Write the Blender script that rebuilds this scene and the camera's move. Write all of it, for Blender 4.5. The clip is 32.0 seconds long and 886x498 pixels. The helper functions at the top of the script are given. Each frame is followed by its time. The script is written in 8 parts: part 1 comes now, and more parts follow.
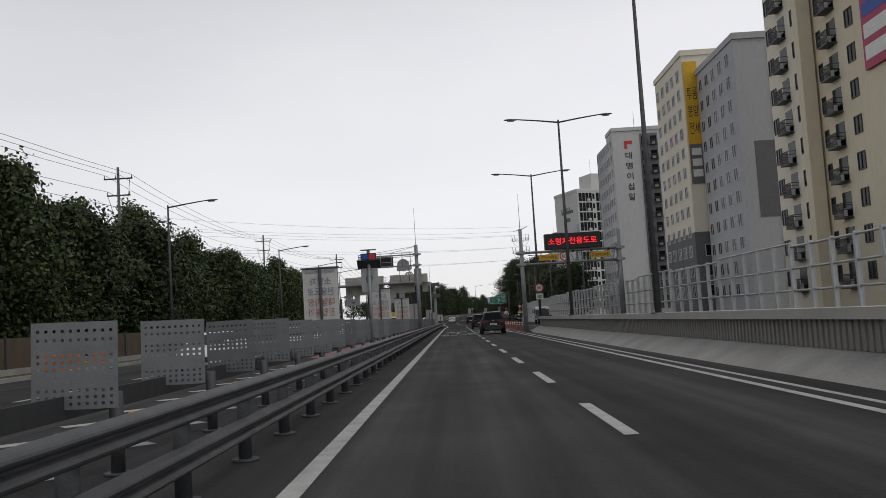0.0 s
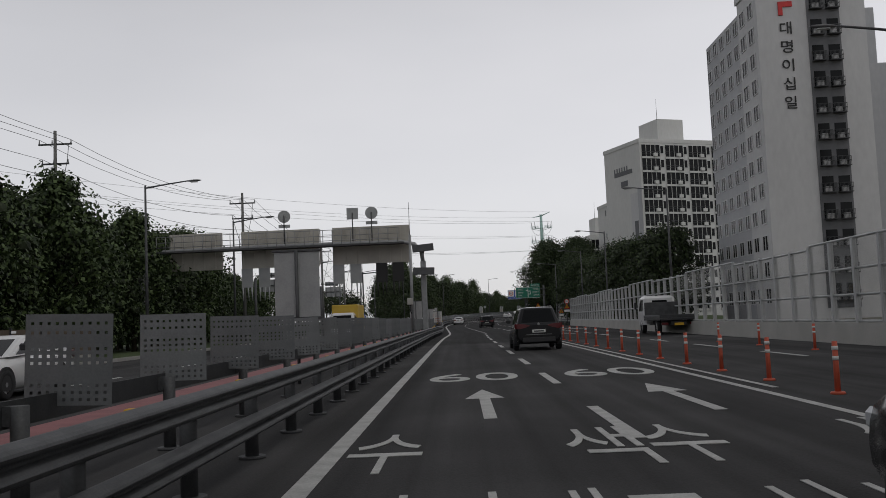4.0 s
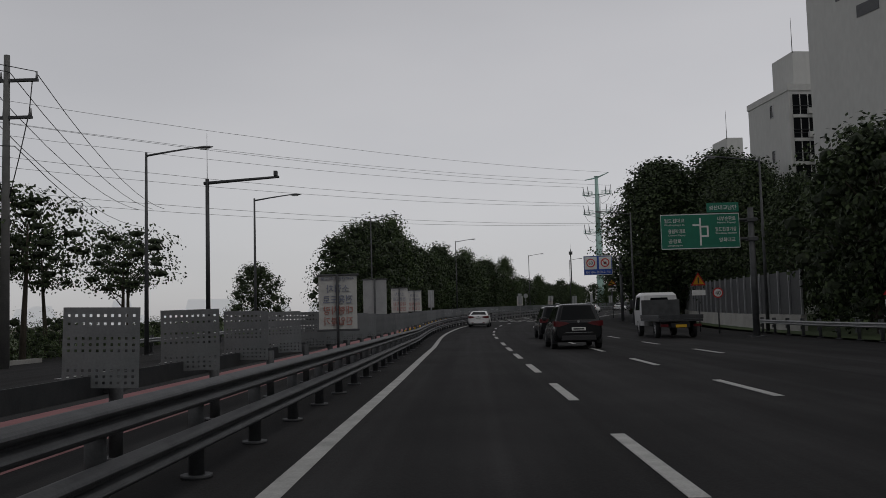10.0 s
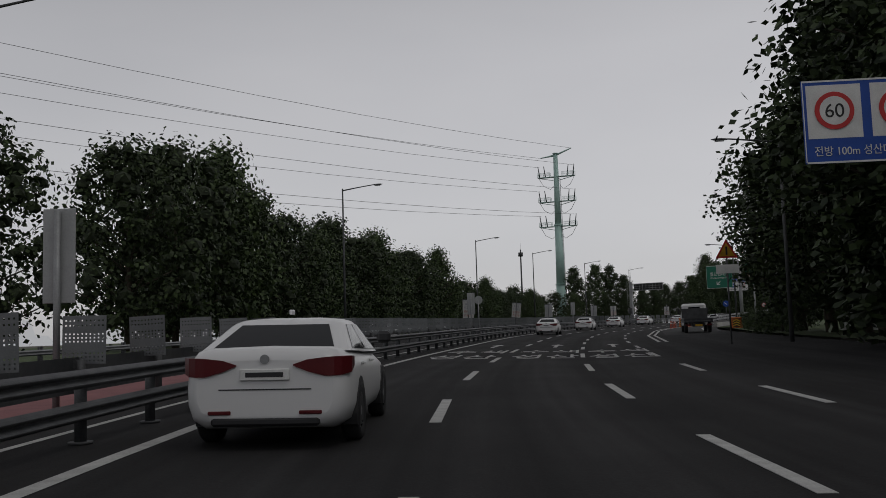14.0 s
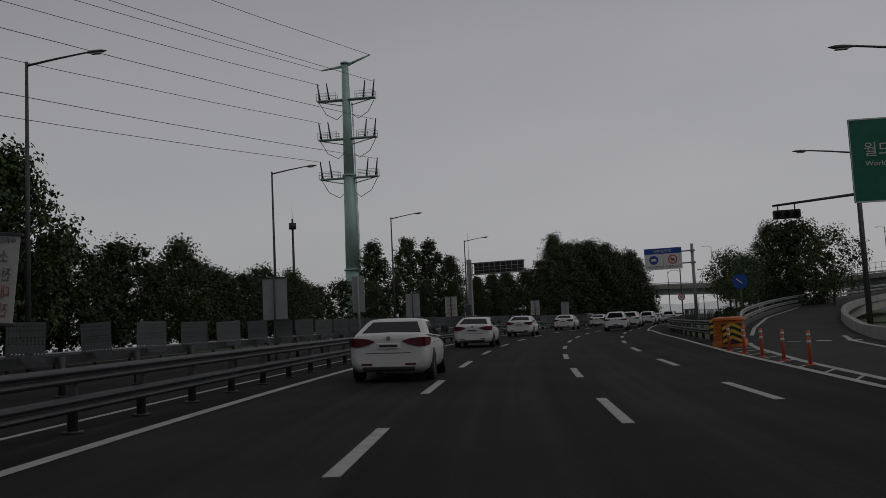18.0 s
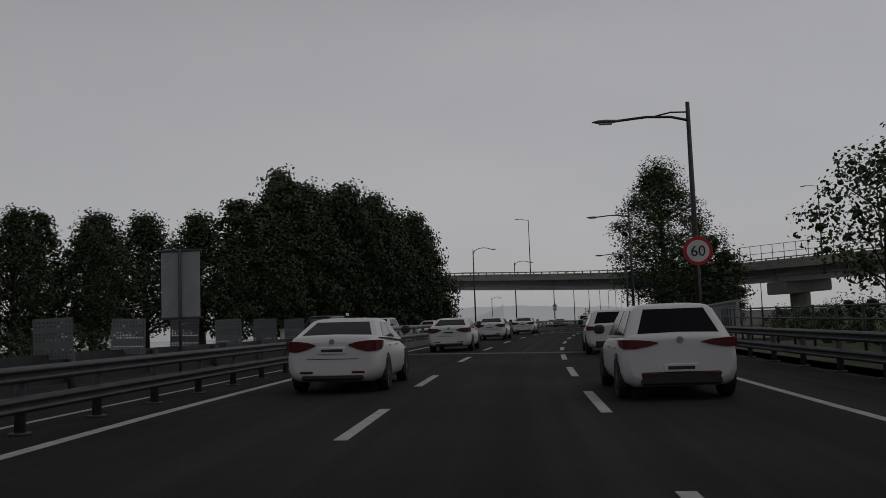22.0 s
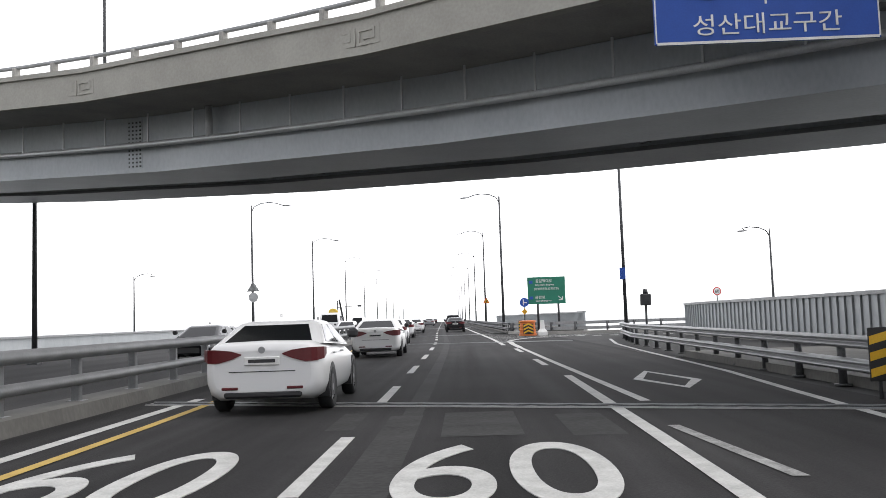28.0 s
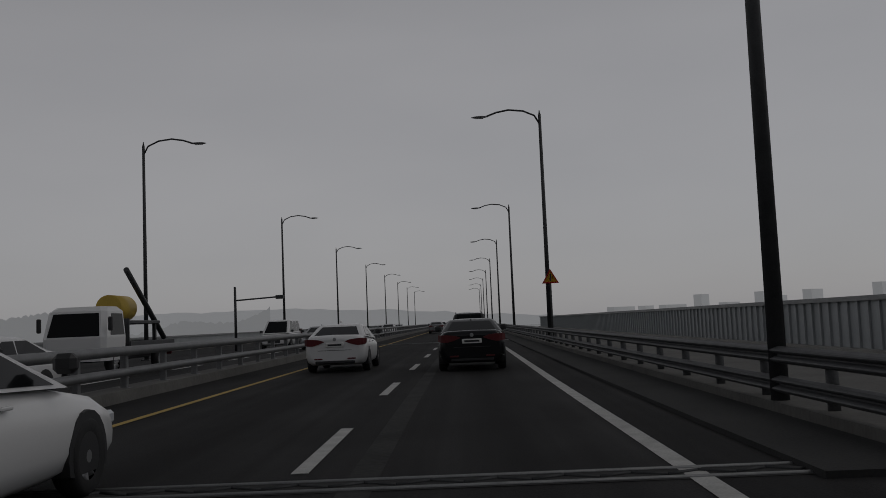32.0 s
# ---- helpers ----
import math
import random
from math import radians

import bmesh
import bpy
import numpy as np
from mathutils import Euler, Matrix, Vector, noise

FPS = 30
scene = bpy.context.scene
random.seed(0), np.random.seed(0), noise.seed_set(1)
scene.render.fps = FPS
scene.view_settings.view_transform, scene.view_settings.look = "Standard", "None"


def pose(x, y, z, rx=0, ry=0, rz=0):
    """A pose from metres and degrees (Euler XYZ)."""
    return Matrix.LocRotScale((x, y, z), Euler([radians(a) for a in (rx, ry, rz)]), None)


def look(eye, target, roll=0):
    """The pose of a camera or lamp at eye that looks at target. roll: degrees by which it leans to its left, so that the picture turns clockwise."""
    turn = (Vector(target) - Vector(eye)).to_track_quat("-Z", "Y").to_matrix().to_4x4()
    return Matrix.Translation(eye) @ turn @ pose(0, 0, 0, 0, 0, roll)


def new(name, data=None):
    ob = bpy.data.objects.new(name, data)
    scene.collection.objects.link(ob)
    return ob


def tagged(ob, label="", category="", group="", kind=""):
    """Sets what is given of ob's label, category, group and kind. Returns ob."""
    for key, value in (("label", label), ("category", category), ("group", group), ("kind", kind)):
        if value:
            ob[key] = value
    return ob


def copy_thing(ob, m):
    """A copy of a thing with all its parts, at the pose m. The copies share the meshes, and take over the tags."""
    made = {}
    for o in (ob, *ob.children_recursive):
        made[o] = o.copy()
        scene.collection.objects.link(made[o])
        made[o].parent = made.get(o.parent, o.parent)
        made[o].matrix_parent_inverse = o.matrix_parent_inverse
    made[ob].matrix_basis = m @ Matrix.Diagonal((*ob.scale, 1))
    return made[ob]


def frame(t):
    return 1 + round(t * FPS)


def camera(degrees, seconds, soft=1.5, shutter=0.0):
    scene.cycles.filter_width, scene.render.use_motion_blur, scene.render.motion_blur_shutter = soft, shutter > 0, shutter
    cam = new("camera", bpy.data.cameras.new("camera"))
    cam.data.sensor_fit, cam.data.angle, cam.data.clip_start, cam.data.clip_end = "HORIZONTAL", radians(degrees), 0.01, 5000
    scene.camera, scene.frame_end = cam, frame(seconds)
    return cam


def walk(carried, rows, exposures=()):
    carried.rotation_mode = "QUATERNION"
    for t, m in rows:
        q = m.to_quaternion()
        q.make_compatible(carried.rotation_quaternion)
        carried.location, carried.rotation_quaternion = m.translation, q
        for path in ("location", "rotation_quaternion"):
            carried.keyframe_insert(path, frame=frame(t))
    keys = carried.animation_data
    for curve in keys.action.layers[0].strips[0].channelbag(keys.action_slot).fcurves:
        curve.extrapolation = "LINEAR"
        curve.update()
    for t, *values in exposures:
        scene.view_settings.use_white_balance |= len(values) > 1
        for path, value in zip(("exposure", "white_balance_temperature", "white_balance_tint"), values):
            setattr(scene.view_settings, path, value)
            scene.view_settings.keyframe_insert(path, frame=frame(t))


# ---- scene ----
cam = camera(52.16, 32.0, 0.85)
PATH = [
    (0.0, pose(0.000, 0.000, -1.240, 94.466, 3.521, 0.680)),
    (0.5, pose(-0.208, 8.732, -1.240, 94.070, 2.869, 0.327)),
    (1.0, pose(-0.094, 17.424, -1.240, 94.084, 2.421, 0.429)),
    (1.5, pose(-0.038, 26.075, -1.240, 94.190, 2.320, 0.422)),
    (2.0, pose(-0.085, 34.698, -1.240, 94.440, 2.387, 0.690)),
    (2.5, pose(-0.121, 43.208, -1.240, 94.356, 2.171, 0.971)),
    (3.0, pose(-0.042, 51.677, -1.240, 94.241, 2.040, 0.961)),
    (3.5, pose(-0.006, 60.203, -1.240, 94.326, 2.124, 1.039)),
    (4.0, pose(-0.046, 68.844, -1.240, 94.508, 2.377, 1.116)),
    (4.5, pose(-0.018, 77.553, -1.240, 94.573, 2.484, 1.085)),
    (6.5, pose(-0.182, 108.803, -1.240, 94.369, 1.026, 0.340)),
    (7.0, pose(-0.099, 116.613, -1.240, 94.480, 1.013, 0.361)),
    (7.5, pose(0.205, 124.388, -1.240, 94.150, 1.093, 0.599)),
    (8.0, pose(0.484, 132.266, -1.240, 94.458, 1.136, 1.248)),
    (8.5, pose(0.572, 140.235, -1.240, 94.306, 1.178, 1.809)),
    (9.0, pose(0.540, 148.324, -1.240, 94.220, 1.345, 2.137)),
    (9.5, pose(0.480, 156.558, -1.240, 94.313, 1.424, 2.570)),
    (10.0, pose(0.290, 164.778, -1.240, 94.314, 1.556, 2.804)),
    (10.5, pose(0.190, 173.005, -1.240, 94.132, 1.383, 2.762)),
    (11.0, pose(0.061, 181.279, -1.240, 94.437, 1.142, 2.878)),
    (11.5, pose(-0.065, 189.612, -1.240, 94.493, 1.010, 2.549)),
    (12.0, pose(-0.102, 198.103, -1.240, 94.524, 1.204, 1.694)),
    (12.5, pose(-0.037, 206.661, -1.228, 94.691, 1.432, 0.679)),
    (13.0, pose(0.129, 215.271, -1.169, 95.045, 1.434, 0.013)),
    (13.5, pose(0.399, 224.131, -1.111, 95.442, 1.554, -0.724)),
    (15.5, pose(5.131, 261.990, -0.675, 94.870, 2.592, -5.326)),
    (16.0, pose(6.719, 272.051, -0.549, 94.690, 2.673, -6.903)),
    (16.5, pose(8.484, 282.116, -0.422, 94.785, 2.795, -8.957)),
    (17.0, pose(10.555, 292.087, -0.301, 95.124, 2.775, -10.339)),
    (17.5, pose(12.959, 302.002, -0.183, 95.300, 2.787, -12.242)),
    (18.0, pose(15.602, 312.027, -0.059, 95.273, 2.814, -13.925)),
    (18.5, pose(18.649, 322.163, 0.070, 95.370, 2.486, -16.154)),
    (19.0, pose(22.059, 332.365, 0.200, 95.209, 2.041, -18.491)),
    (19.5, pose(25.896, 342.686, 0.332, 95.328, 1.743, -20.648)),
    (20.0, pose(30.263, 353.031, 0.463, 95.193, 1.583, -22.347)),
    (20.5, pose(35.128, 363.193, 0.594, 95.171, 1.538, -24.253)),
    (21.0, pose(40.228, 373.169, 0.712, 95.284, 1.474, -25.650)),
    (21.5, pose(45.527, 382.928, 0.817, 95.090, 1.685, -27.112)),
    (22.0, pose(51.144, 392.315, 0.915, 94.859, 2.043, -28.902)),
    (22.5, pose(56.868, 401.311, 0.988, 94.596, 2.224, -30.579)),
    (23.0, pose(62.601, 409.935, 1.059, 94.446, 2.361, -31.476)),
    (23.5, pose(68.320, 418.237, 1.126, 94.814, 2.040, -32.509)),
    (24.0, pose(74.078, 426.266, 1.191, 94.923, 1.723, -34.166)),
    (24.5, pose(79.991, 433.921, 1.254, 94.933, 1.603, -35.997)),
    (25.0, pose(86.046, 441.410, 1.291, 94.553, 1.627, -37.118)),
    (25.5, pose(92.056, 448.750, 1.321, 94.389, 1.642, -38.456)),
    (27.5, pose(116.827, 476.277, 1.330, 94.348, 1.824, -43.326)),
    (28.0, pose(122.963, 482.447, 1.330, 94.395, 1.944, -43.839)),
    (28.5, pose(129.051, 488.467, 1.330, 94.411, 2.084, -44.275)),
    (29.0, pose(135.014, 494.342, 1.330, 94.588, 2.250, -44.264)),
    (29.5, pose(140.761, 500.052, 1.330, 94.794, 2.322, -43.887)),
    (30.0, pose(146.290, 505.605, 1.330, 94.905, 2.289, -43.529)),
    (30.5, pose(151.634, 511.015, 1.330, 94.616, 2.270, -42.765)),
    (31.0, pose(156.874, 516.331, 1.330, 94.518, 2.315, -42.650)),
    (31.5, pose(161.992, 521.609, 1.330, 94.533, 2.353, -42.310)),
    (32.0, pose(167.063, 526.851, 1.330, 94.616, 2.392, -42.341)),
]
EXPOSURES = [(0.0, -0.05), (4.0, -0.3), (7.0, -0.8), (8.0, -0.65), (9.0, -0.6), (11.0, -0.95), (12.0, -0.98), (13.0, -0.7), (16.0, -1.12), (18.0, -1.42), (19.0, -1.5), (20.0, -1.58), (22.0, -1.3), (24.0, -1.3), (25.5, -0.9),
             (27.5, 0.55), (28.0, 1.45), (28.5, 1.2), (29.0, -0.2), (29.5, -1.1), (30.0, -1.45), (32.0, -1.68)]
walk(cam, PATH, EXPOSURES)

# ---- sky and light: a bright overcast afternoon ----
world = bpy.data.worlds.new("world")
scene.world = world
world.use_nodes = True
wn, wl = world.node_tree.nodes, world.node_tree.links
wn.clear()
sky = wn.new("ShaderNodeTexSky")
sky.sky_type, sky.sun_disc = "NISHITA", False
sky.sun_elevation, sky.sun_rotation = radians(55), radians(120)
sky_bg = wn.new("ShaderNodeBackground")
sky_bg.inputs["Strength"].default_value = 0.06
grey = wn.new("ShaderNodeHueSaturation")
grey.inputs["Saturation"].default_value = 0.25
wl.new(sky.outputs[0], grey.inputs["Color"])
wl.new(grey.outputs[0], sky_bg.inputs["Color"])
coord = wn.new("ShaderNodeTexCoord")
stretch = wn.new("ShaderNodeMapping")
stretch.inputs["Scale"].default_value = (1.2, 1.2, 3.5)
cloud = wn.new("ShaderNodeTexNoise")
cloud.inputs["Scale"].default_value, cloud.inputs["Detail"].default_value = 1.6, 4
ramp = wn.new("ShaderNodeValToRGB")
ramp.color_ramp.elements[0].position, ramp.color_ramp.elements[0].color = 0.25, (0.508, 0.50, 0.522, 1)
ramp.color_ramp.elements[1].position, ramp.color_ramp.elements[1].color = 0.75, (0.61, 0.595, 0.61, 1)
cloud_bg = wn.new("ShaderNodeBackground")
cloud_bg.inputs["Strength"].default_value = 0.9
both, world_out = wn.new("ShaderNodeAddShader"), wn.new("ShaderNodeOutputWorld")
wl.new(coord.outputs["Generated"], stretch.inputs["Vector"])
wl.new(stretch.outputs[0], cloud.inputs["Vector"])
wl.new(cloud.outputs["Fac"], ramp.inputs["Fac"])
split, fall, dim = wn.new("ShaderNodeSeparateXYZ"), wn.new("ShaderNodeMapRange"), wn.new("ShaderNodeMix")
fall.inputs["From Min"].default_value, fall.inputs["From Max"].default_value = 0.3, 0.8
fall.inputs["To Min"].default_value, fall.inputs["To Max"].default_value = 1.0, 0.22
dim.data_type, dim.blend_type = "RGBA", "MULTIPLY"
dim.inputs[0].default_value = 1.0
wl.new(coord.outputs["Generated"], split.inputs[0])
wl.new(split.outputs["Z"], fall.inputs["Value"])
wl.new(ramp.outputs[0], dim.inputs[6])
wl.new(fall.outputs[0], dim.inputs[7])
# the overcast is brighter to the north-east
east, side_, lit = wn.new("ShaderNodeVectorMath"), wn.new("ShaderNodeMapRange"), wn.new("ShaderNodeMix")
east.operation = "DOT_PRODUCT"
east.inputs[1].default_value = (0.62, 0.78, 0.0)
side_.inputs["From Min"].default_value, side_.inputs["From Max"].default_value = 0.5, 1.0
side_.inputs["To Min"].default_value, side_.inputs["To Max"].default_value = 1.0, 1.34
lit.data_type, lit.blend_type = "RGBA", "MULTIPLY"
lit.inputs[0].default_value = 1.0
wl.new(coord.outputs["Generated"], east.inputs[0])
wl.new(east.outputs["Value"], side_.inputs["Value"])
wl.new(dim.outputs[2], lit.inputs[6])
wl.new(side_.outputs[0], lit.inputs[7])
wl.new(lit.outputs[2], cloud_bg.inputs["Color"])
wl.new(sky_bg.outputs[0], both.inputs[0])
wl.new(cloud_bg.outputs[0], both.inputs[1])
wl.new(both.outputs[0], world_out.inputs["Surface"])
sun = new("sun", bpy.data.lights.new("sun", "SUN"))
sun.data.energy, sun.data.angle, sun.data.color = 0.5, radians(25), (1.0, 0.96, 0.9)
sun.matrix_world = look((0, 0, 50), (-22, 22, 0))


# ---- materials ----
def material(name, rough=0.7, metal=0.0, spec=0.5):
    m = bpy.data.materials.new(name)
    m.use_nodes = True
    b = m.node_tree.nodes["Principled BSDF"]
    b.inputs["Roughness"].default_value, b.inputs["Metallic"].default_value = rough, metal
    b.inputs["Specular IOR Level"].default_value = spec
    return m, m.node_tree.nodes, m.node_tree.links, b


def worn(name, dark, light, scale=6.0, fine=60.0, rough=0.7, metal=0.0, bump=0.15, spread=0.0, spec=0.5, stretch=(1, 1, 1)):
    """A surface with blotches at one scale, grain at another, and a fine relief."""
    m, n, l, b = material(name, rough, metal, spec)
    co, mp = n.new("ShaderNodeTexCoord"), n.new("ShaderNodeMapping")
    mp.inputs["Scale"].default_value = stretch
    big, small = n.new("ShaderNodeTexNoise"), n.new("ShaderNodeTexNoise")
    big.inputs["Scale"].default_value, big.inputs["Detail"].default_value = scale, 5
    small.inputs["Scale"].default_value, small.inputs["Detail"].default_value = fine, 3
    mix, cr, bp = n.new("ShaderNodeMix"), n.new("ShaderNodeValToRGB"), n.new("ShaderNodeBump")
    mix.inputs[0].default_value = 0.4
    cr.color_ramp.elements[0].position, cr.color_ramp.elements[0].color = 0.3, (*dark, 1)
    cr.color_ramp.elements[1].position, cr.color_ramp.elements[1].color = 0.7, (*light, 1)
    bp.inputs["Strength"].default_value, bp.inputs["Distance"].default_value = bump, 0.01
    l.new(co.outputs["Object"], mp.inputs["Vector"])
    for tex in (big, small):
        l.new(mp.outputs[0], tex.inputs["Vector"])
    l.new(big.outputs["Fac"], mix.inputs[2])
    l.new(small.outputs["Fac"], mix.inputs[3])
    l.new(mix.outputs[0], cr.inputs["Fac"])
    colour = cr.outputs[0]
    if spread:
        info, hue = n.new("ShaderNodeObjectInfo"), n.new("ShaderNodeHueSaturation")
        rng = n.new("ShaderNodeMapRange")
        rng.inputs["To Min"].default_value, rng.inputs["To Max"].default_value = 1 - spread, 1 + spread
        l.new(info.outputs["Random"], rng.inputs["Value"])
        l.new(rng.outputs[0], hue.inputs["Value"])
        l.new(colour, hue.inputs["Color"])
        colour = hue.outputs[0]
    l.new(colour, b.inputs["Base Color"])
    l.new(small.outputs["Fac"], bp.inputs["Height"])
    l.new(bp.outputs[0], b.inputs["Normal"])
    return m




def road_surface(name, dark, light):
    """Asphalt with long wheel tracks and oil streaks along the road, blotches and a coarse grain."""
    m = worn(name, dark, light, 0.35, 40, 0.9, bump=0.6, spec=0.15)
    n, l = m.node_tree.nodes, m.node_tree.links
    b = n["Principled BSDF"]
    uv = n.new("ShaderNodeUVMap")
    uv.uv_map = "along"
    shade = b.inputs["Base Color"].links[0].from_socket
    for stretch, detail, low, high in (((0.85, 0.012, 1), 2, 0.62, 1.45), ((3.2, 0.05, 1), 4, 0.8, 1.3), ((0.6, 0.25, 1), 5, 0.82, 1.22)):
        mp, tex, rng, mul = n.new("ShaderNodeMapping"), n.new("ShaderNodeTexNoise"), n.new("ShaderNodeMapRange"), n.new("ShaderNodeMix")
        mp.inputs["Scale"].default_value = stretch
        tex.inputs["Scale"].default_value, tex.inputs["Detail"].default_value = 1.0, detail
        rng.inputs["From Min"].default_value, rng.inputs["From Max"].default_value = 0.3, 0.7
        rng.inputs["To Min"].default_value, rng.inputs["To Max"].default_value = low, high
        mul.data_type, mul.blend_type = "RGBA", "MULTIPLY"
        mul.inputs[0].default_value = 1.0
        l.new(uv.outputs[0], mp.inputs["Vector"])
        l.new(mp.outputs[0], tex.inputs["Vector"])
        l.new(tex.outputs["Fac"], rng.inputs["Value"])
        l.new(shade, mul.inputs[6])
        l.new(rng.outputs[0], mul.inputs[7])
        shade = mul.outputs[2]
    l.new(shade, b.inputs["Base Color"])
    return m


ASPHALT = road_surface("asphalt", (0.016, 0.0157, 0.016), (0.029, 0.0283, 0.0288))
# the same asphalt, its colour lightened in place of a brighter exposure
LIT_ASPHALT = road_surface("lit_asphalt", (0.034, 0.0335, 0.034), (0.058, 0.057, 0.0575))
OLD_ASPHALT = worn("old_asphalt", (0.035, 0.035, 0.036), (0.06, 0.06, 0.059), 0.5, 30, 0.9, bump=0.5, spec=0.15)
LINE_WHITE = worn("line_white", (0.32, 0.32, 0.31), (0.6, 0.6, 0.58), 3, 45, 0.75, bump=0.4)
LINE_WORN = worn("line_worn", (0.1, 0.1, 0.098), (0.4, 0.4, 0.39), 5, 40, 0.85, bump=0.4)
LINE_YELLOW = worn("line_yellow", (0.36, 0.24, 0.05), (0.55, 0.38, 0.09), 3, 45, 0.75, bump=0.4)
PINK = worn("pink_paving", (0.2, 0.075, 0.08), (0.32, 0.13, 0.13), 1.5, 40, 0.8, bump=0.4)
CONCRETE = worn("concrete", (0.24, 0.235, 0.22), (0.4, 0.39, 0.365), 0.8, 18, 0.85, bump=0.3)
CONCRETE_PALE = worn("concrete_pale", (0.36, 0.355, 0.33), (0.5, 0.49, 0.46), 0.7, 20, 0.85, bump=0.3)
CONCRETE_RIB = worn("concrete_rib", (0.2, 0.195, 0.18), (0.31, 0.3, 0.275), 1.2, 22, 0.9, bump=0.3, stretch=(1, 1, 0.35))
STEEL = worn("galvanised_steel", (0.048, 0.05, 0.053), (0.105, 0.108, 0.112), 4, 50, 0.6, 0.25, 0.06)
STEEL_PALE = worn("pale_steel", (0.22, 0.226, 0.23), (0.34, 0.346, 0.35), 5, 50, 0.5, 0.3, 0.06)
STEEL_DARK = worn("dark_steel", (0.035, 0.037, 0.04), (0.07, 0.072, 0.075), 5, 50, 0.55, 0.3, 0.06)
BACK_GREY = worn("sign_back", (0.3, 0.31, 0.31), (0.42, 0.43, 0.43), 2.2, 30, 0.6, 0.2, 0.05)
BOARD = worn("glare_board", (0.13, 0.138, 0.142), (0.21, 0.22, 0.225), 3, 40, 0.6, 0.25, 0.06, spread=0.16)
GIRDER = worn("girder_steel", (0.4, 0.425, 0.45), (0.53, 0.555, 0.58), 0.5, 12, 0.5, 0.1, 0.05, stretch=(1, 1, 0.5))
PYLON_GREEN = worn("pylon_green", (0.3, 0.46, 0.42), (0.42, 0.58, 0.53), 0.8, 14, 0.5, 0.1, 0.05)
GRASS = worn("grass", (0.03, 0.05, 0.014), (0.075, 0.11, 0.03), 1.5, 25, 0.9, bump=0.8)
EARTH = worn("earth", (0.06, 0.062, 0.04), (0.13, 0.12, 0.085), 0.05, 1.2, 0.95, bump=0.6)
WATER_MAT = worn("water", (0.1, 0.12, 0.12), (0.14, 0.16, 0.16), 0.05, 0.8, 0.12, bump=0.2)
RUBBER = worn("rubber", (0.012, 0.012, 0.013), (0.025, 0.025, 0.026), 6, 60, 0.8)
BARK = worn("bark", (0.035, 0.028, 0.02), (0.09, 0.075, 0.055), 5, 30, 0.95, bump=0.9, stretch=(1, 1, 0.3))


def leaf_material(name, dark, light):
    m, n, l, b = material(name, 0.6, 0.0, 0.3)
    geo, cr = n.new("ShaderNodeNewGeometry"), n.new("ShaderNodeValToRGB")
    cr.color_ramp.elements[0].color, cr.color_ramp.elements[1].color = (*dark, 1), (*light, 1)
    l.new(geo.outputs["Random Per Island"], cr.inputs["Fac"])
    l.new(cr.outputs[0], b.inputs["Base Color"])
    return m


LEAF_DARK = leaf_material("leaf_dark", (0.012, 0.02, 0.009), (0.055, 0.082, 0.028))
LEAF_MID = leaf_material("leaf_mid", (0.018, 0.032, 0.012), (0.078, 0.115, 0.038))
# leaf green darkened to paint the shade inside a crown
LEAF_SHADE = worn("shaded_foliage", (0.01, 0.016, 0.007), (0.035, 0.05, 0.018), 1.5, 9, 0.8, bump=1.0)
LEAF_PALE = leaf_material("leaf_pale", (0.03, 0.05, 0.016), (0.09, 0.13, 0.045))


def plain(name, colour, rough=0.6, metal=0.0):
    c = Vector(colour)
    return worn(name, tuple(c * 0.82), tuple(c * 1.1), 3, 40, rough, metal, 0.05)


SIGN_GREEN, SIGN_BLUE = plain("sign_green", (0.008, 0.16, 0.10)), plain("sign_blue", (0.012, 0.07, 0.36))
SIGN_WHITE, SIGN_RED = plain("sign_white", (0.72, 0.72, 0.7)), plain("sign_red", (0.55, 0.03, 0.03))
SIGN_YELLOW, BLACK = plain("sign_yellow", (0.68, 0.4, 0.02)), plain("black_paint", (0.02, 0.02, 0.02))
ORANGE = plain("orange_plastic", (0.6, 0.16, 0.03), 0.5)
ORANGE_RED = plain("orange_red_plastic", (0.55, 0.1, 0.05), 0.5)
CAR_WHITE, CAR_BLACK = material("car_white", 0.25)[0], material("car_black", 0.18, 0.0, 0.35)[0]
CAR_WHITE.node_tree.nodes["Principled BSDF"].inputs["Base Color"].default_value = (0.72, 0.72, 0.72, 1)
CAR_BLACK.node_tree.nodes["Principled BSDF"].inputs["Base Color"].default_value = (0.01, 0.0105, 0.012, 1)
GLASS_DARK = material("dark_glass", 0.1, 0.0, 0.12)[0]
GLASS_DARK.node_tree.nodes["Principled BSDF"].inputs["Base Color"].default_value = (0.008, 0.009, 0.01, 1)


def see_through(name, tint, clear):
    """A clear sheet: partly see-through, with a gloss."""
    m, n, l, b = material(name, 0.08)
    b.inputs["Base Color"].default_value = (*tint, 1)
    out, tr, mx = n["Material Output"], n.new("ShaderNodeBsdfTransparent"), n.new("ShaderNodeMixShader")
    mx.inputs[0].default_value = clear
    l.new(b.outputs[0], mx.inputs[1])
    l.new(tr.outputs[0], mx.inputs[2])
    l.new(mx.outputs[0], out.inputs["Surface"])
    return m


CLEAR = see_through("clear_sheet", (0.05, 0.055, 0.06), 0.78)


def glow(name, colour, strength):
    m, n, l, b = material(name, 0.5)
    b.inputs["Base Color"].default_value = (*colour, 1)
    b.inputs["Emission Color"].default_value, b.inputs["Emission Strength"].default_value = (*colour, 1), strength
    return m


LED_RED = glow("led_red", (1.0, 0.02, 0.03), 1.4)
TAIL_RED = plain("tail_red", (0.1, 0.006, 0.009), 0.3)


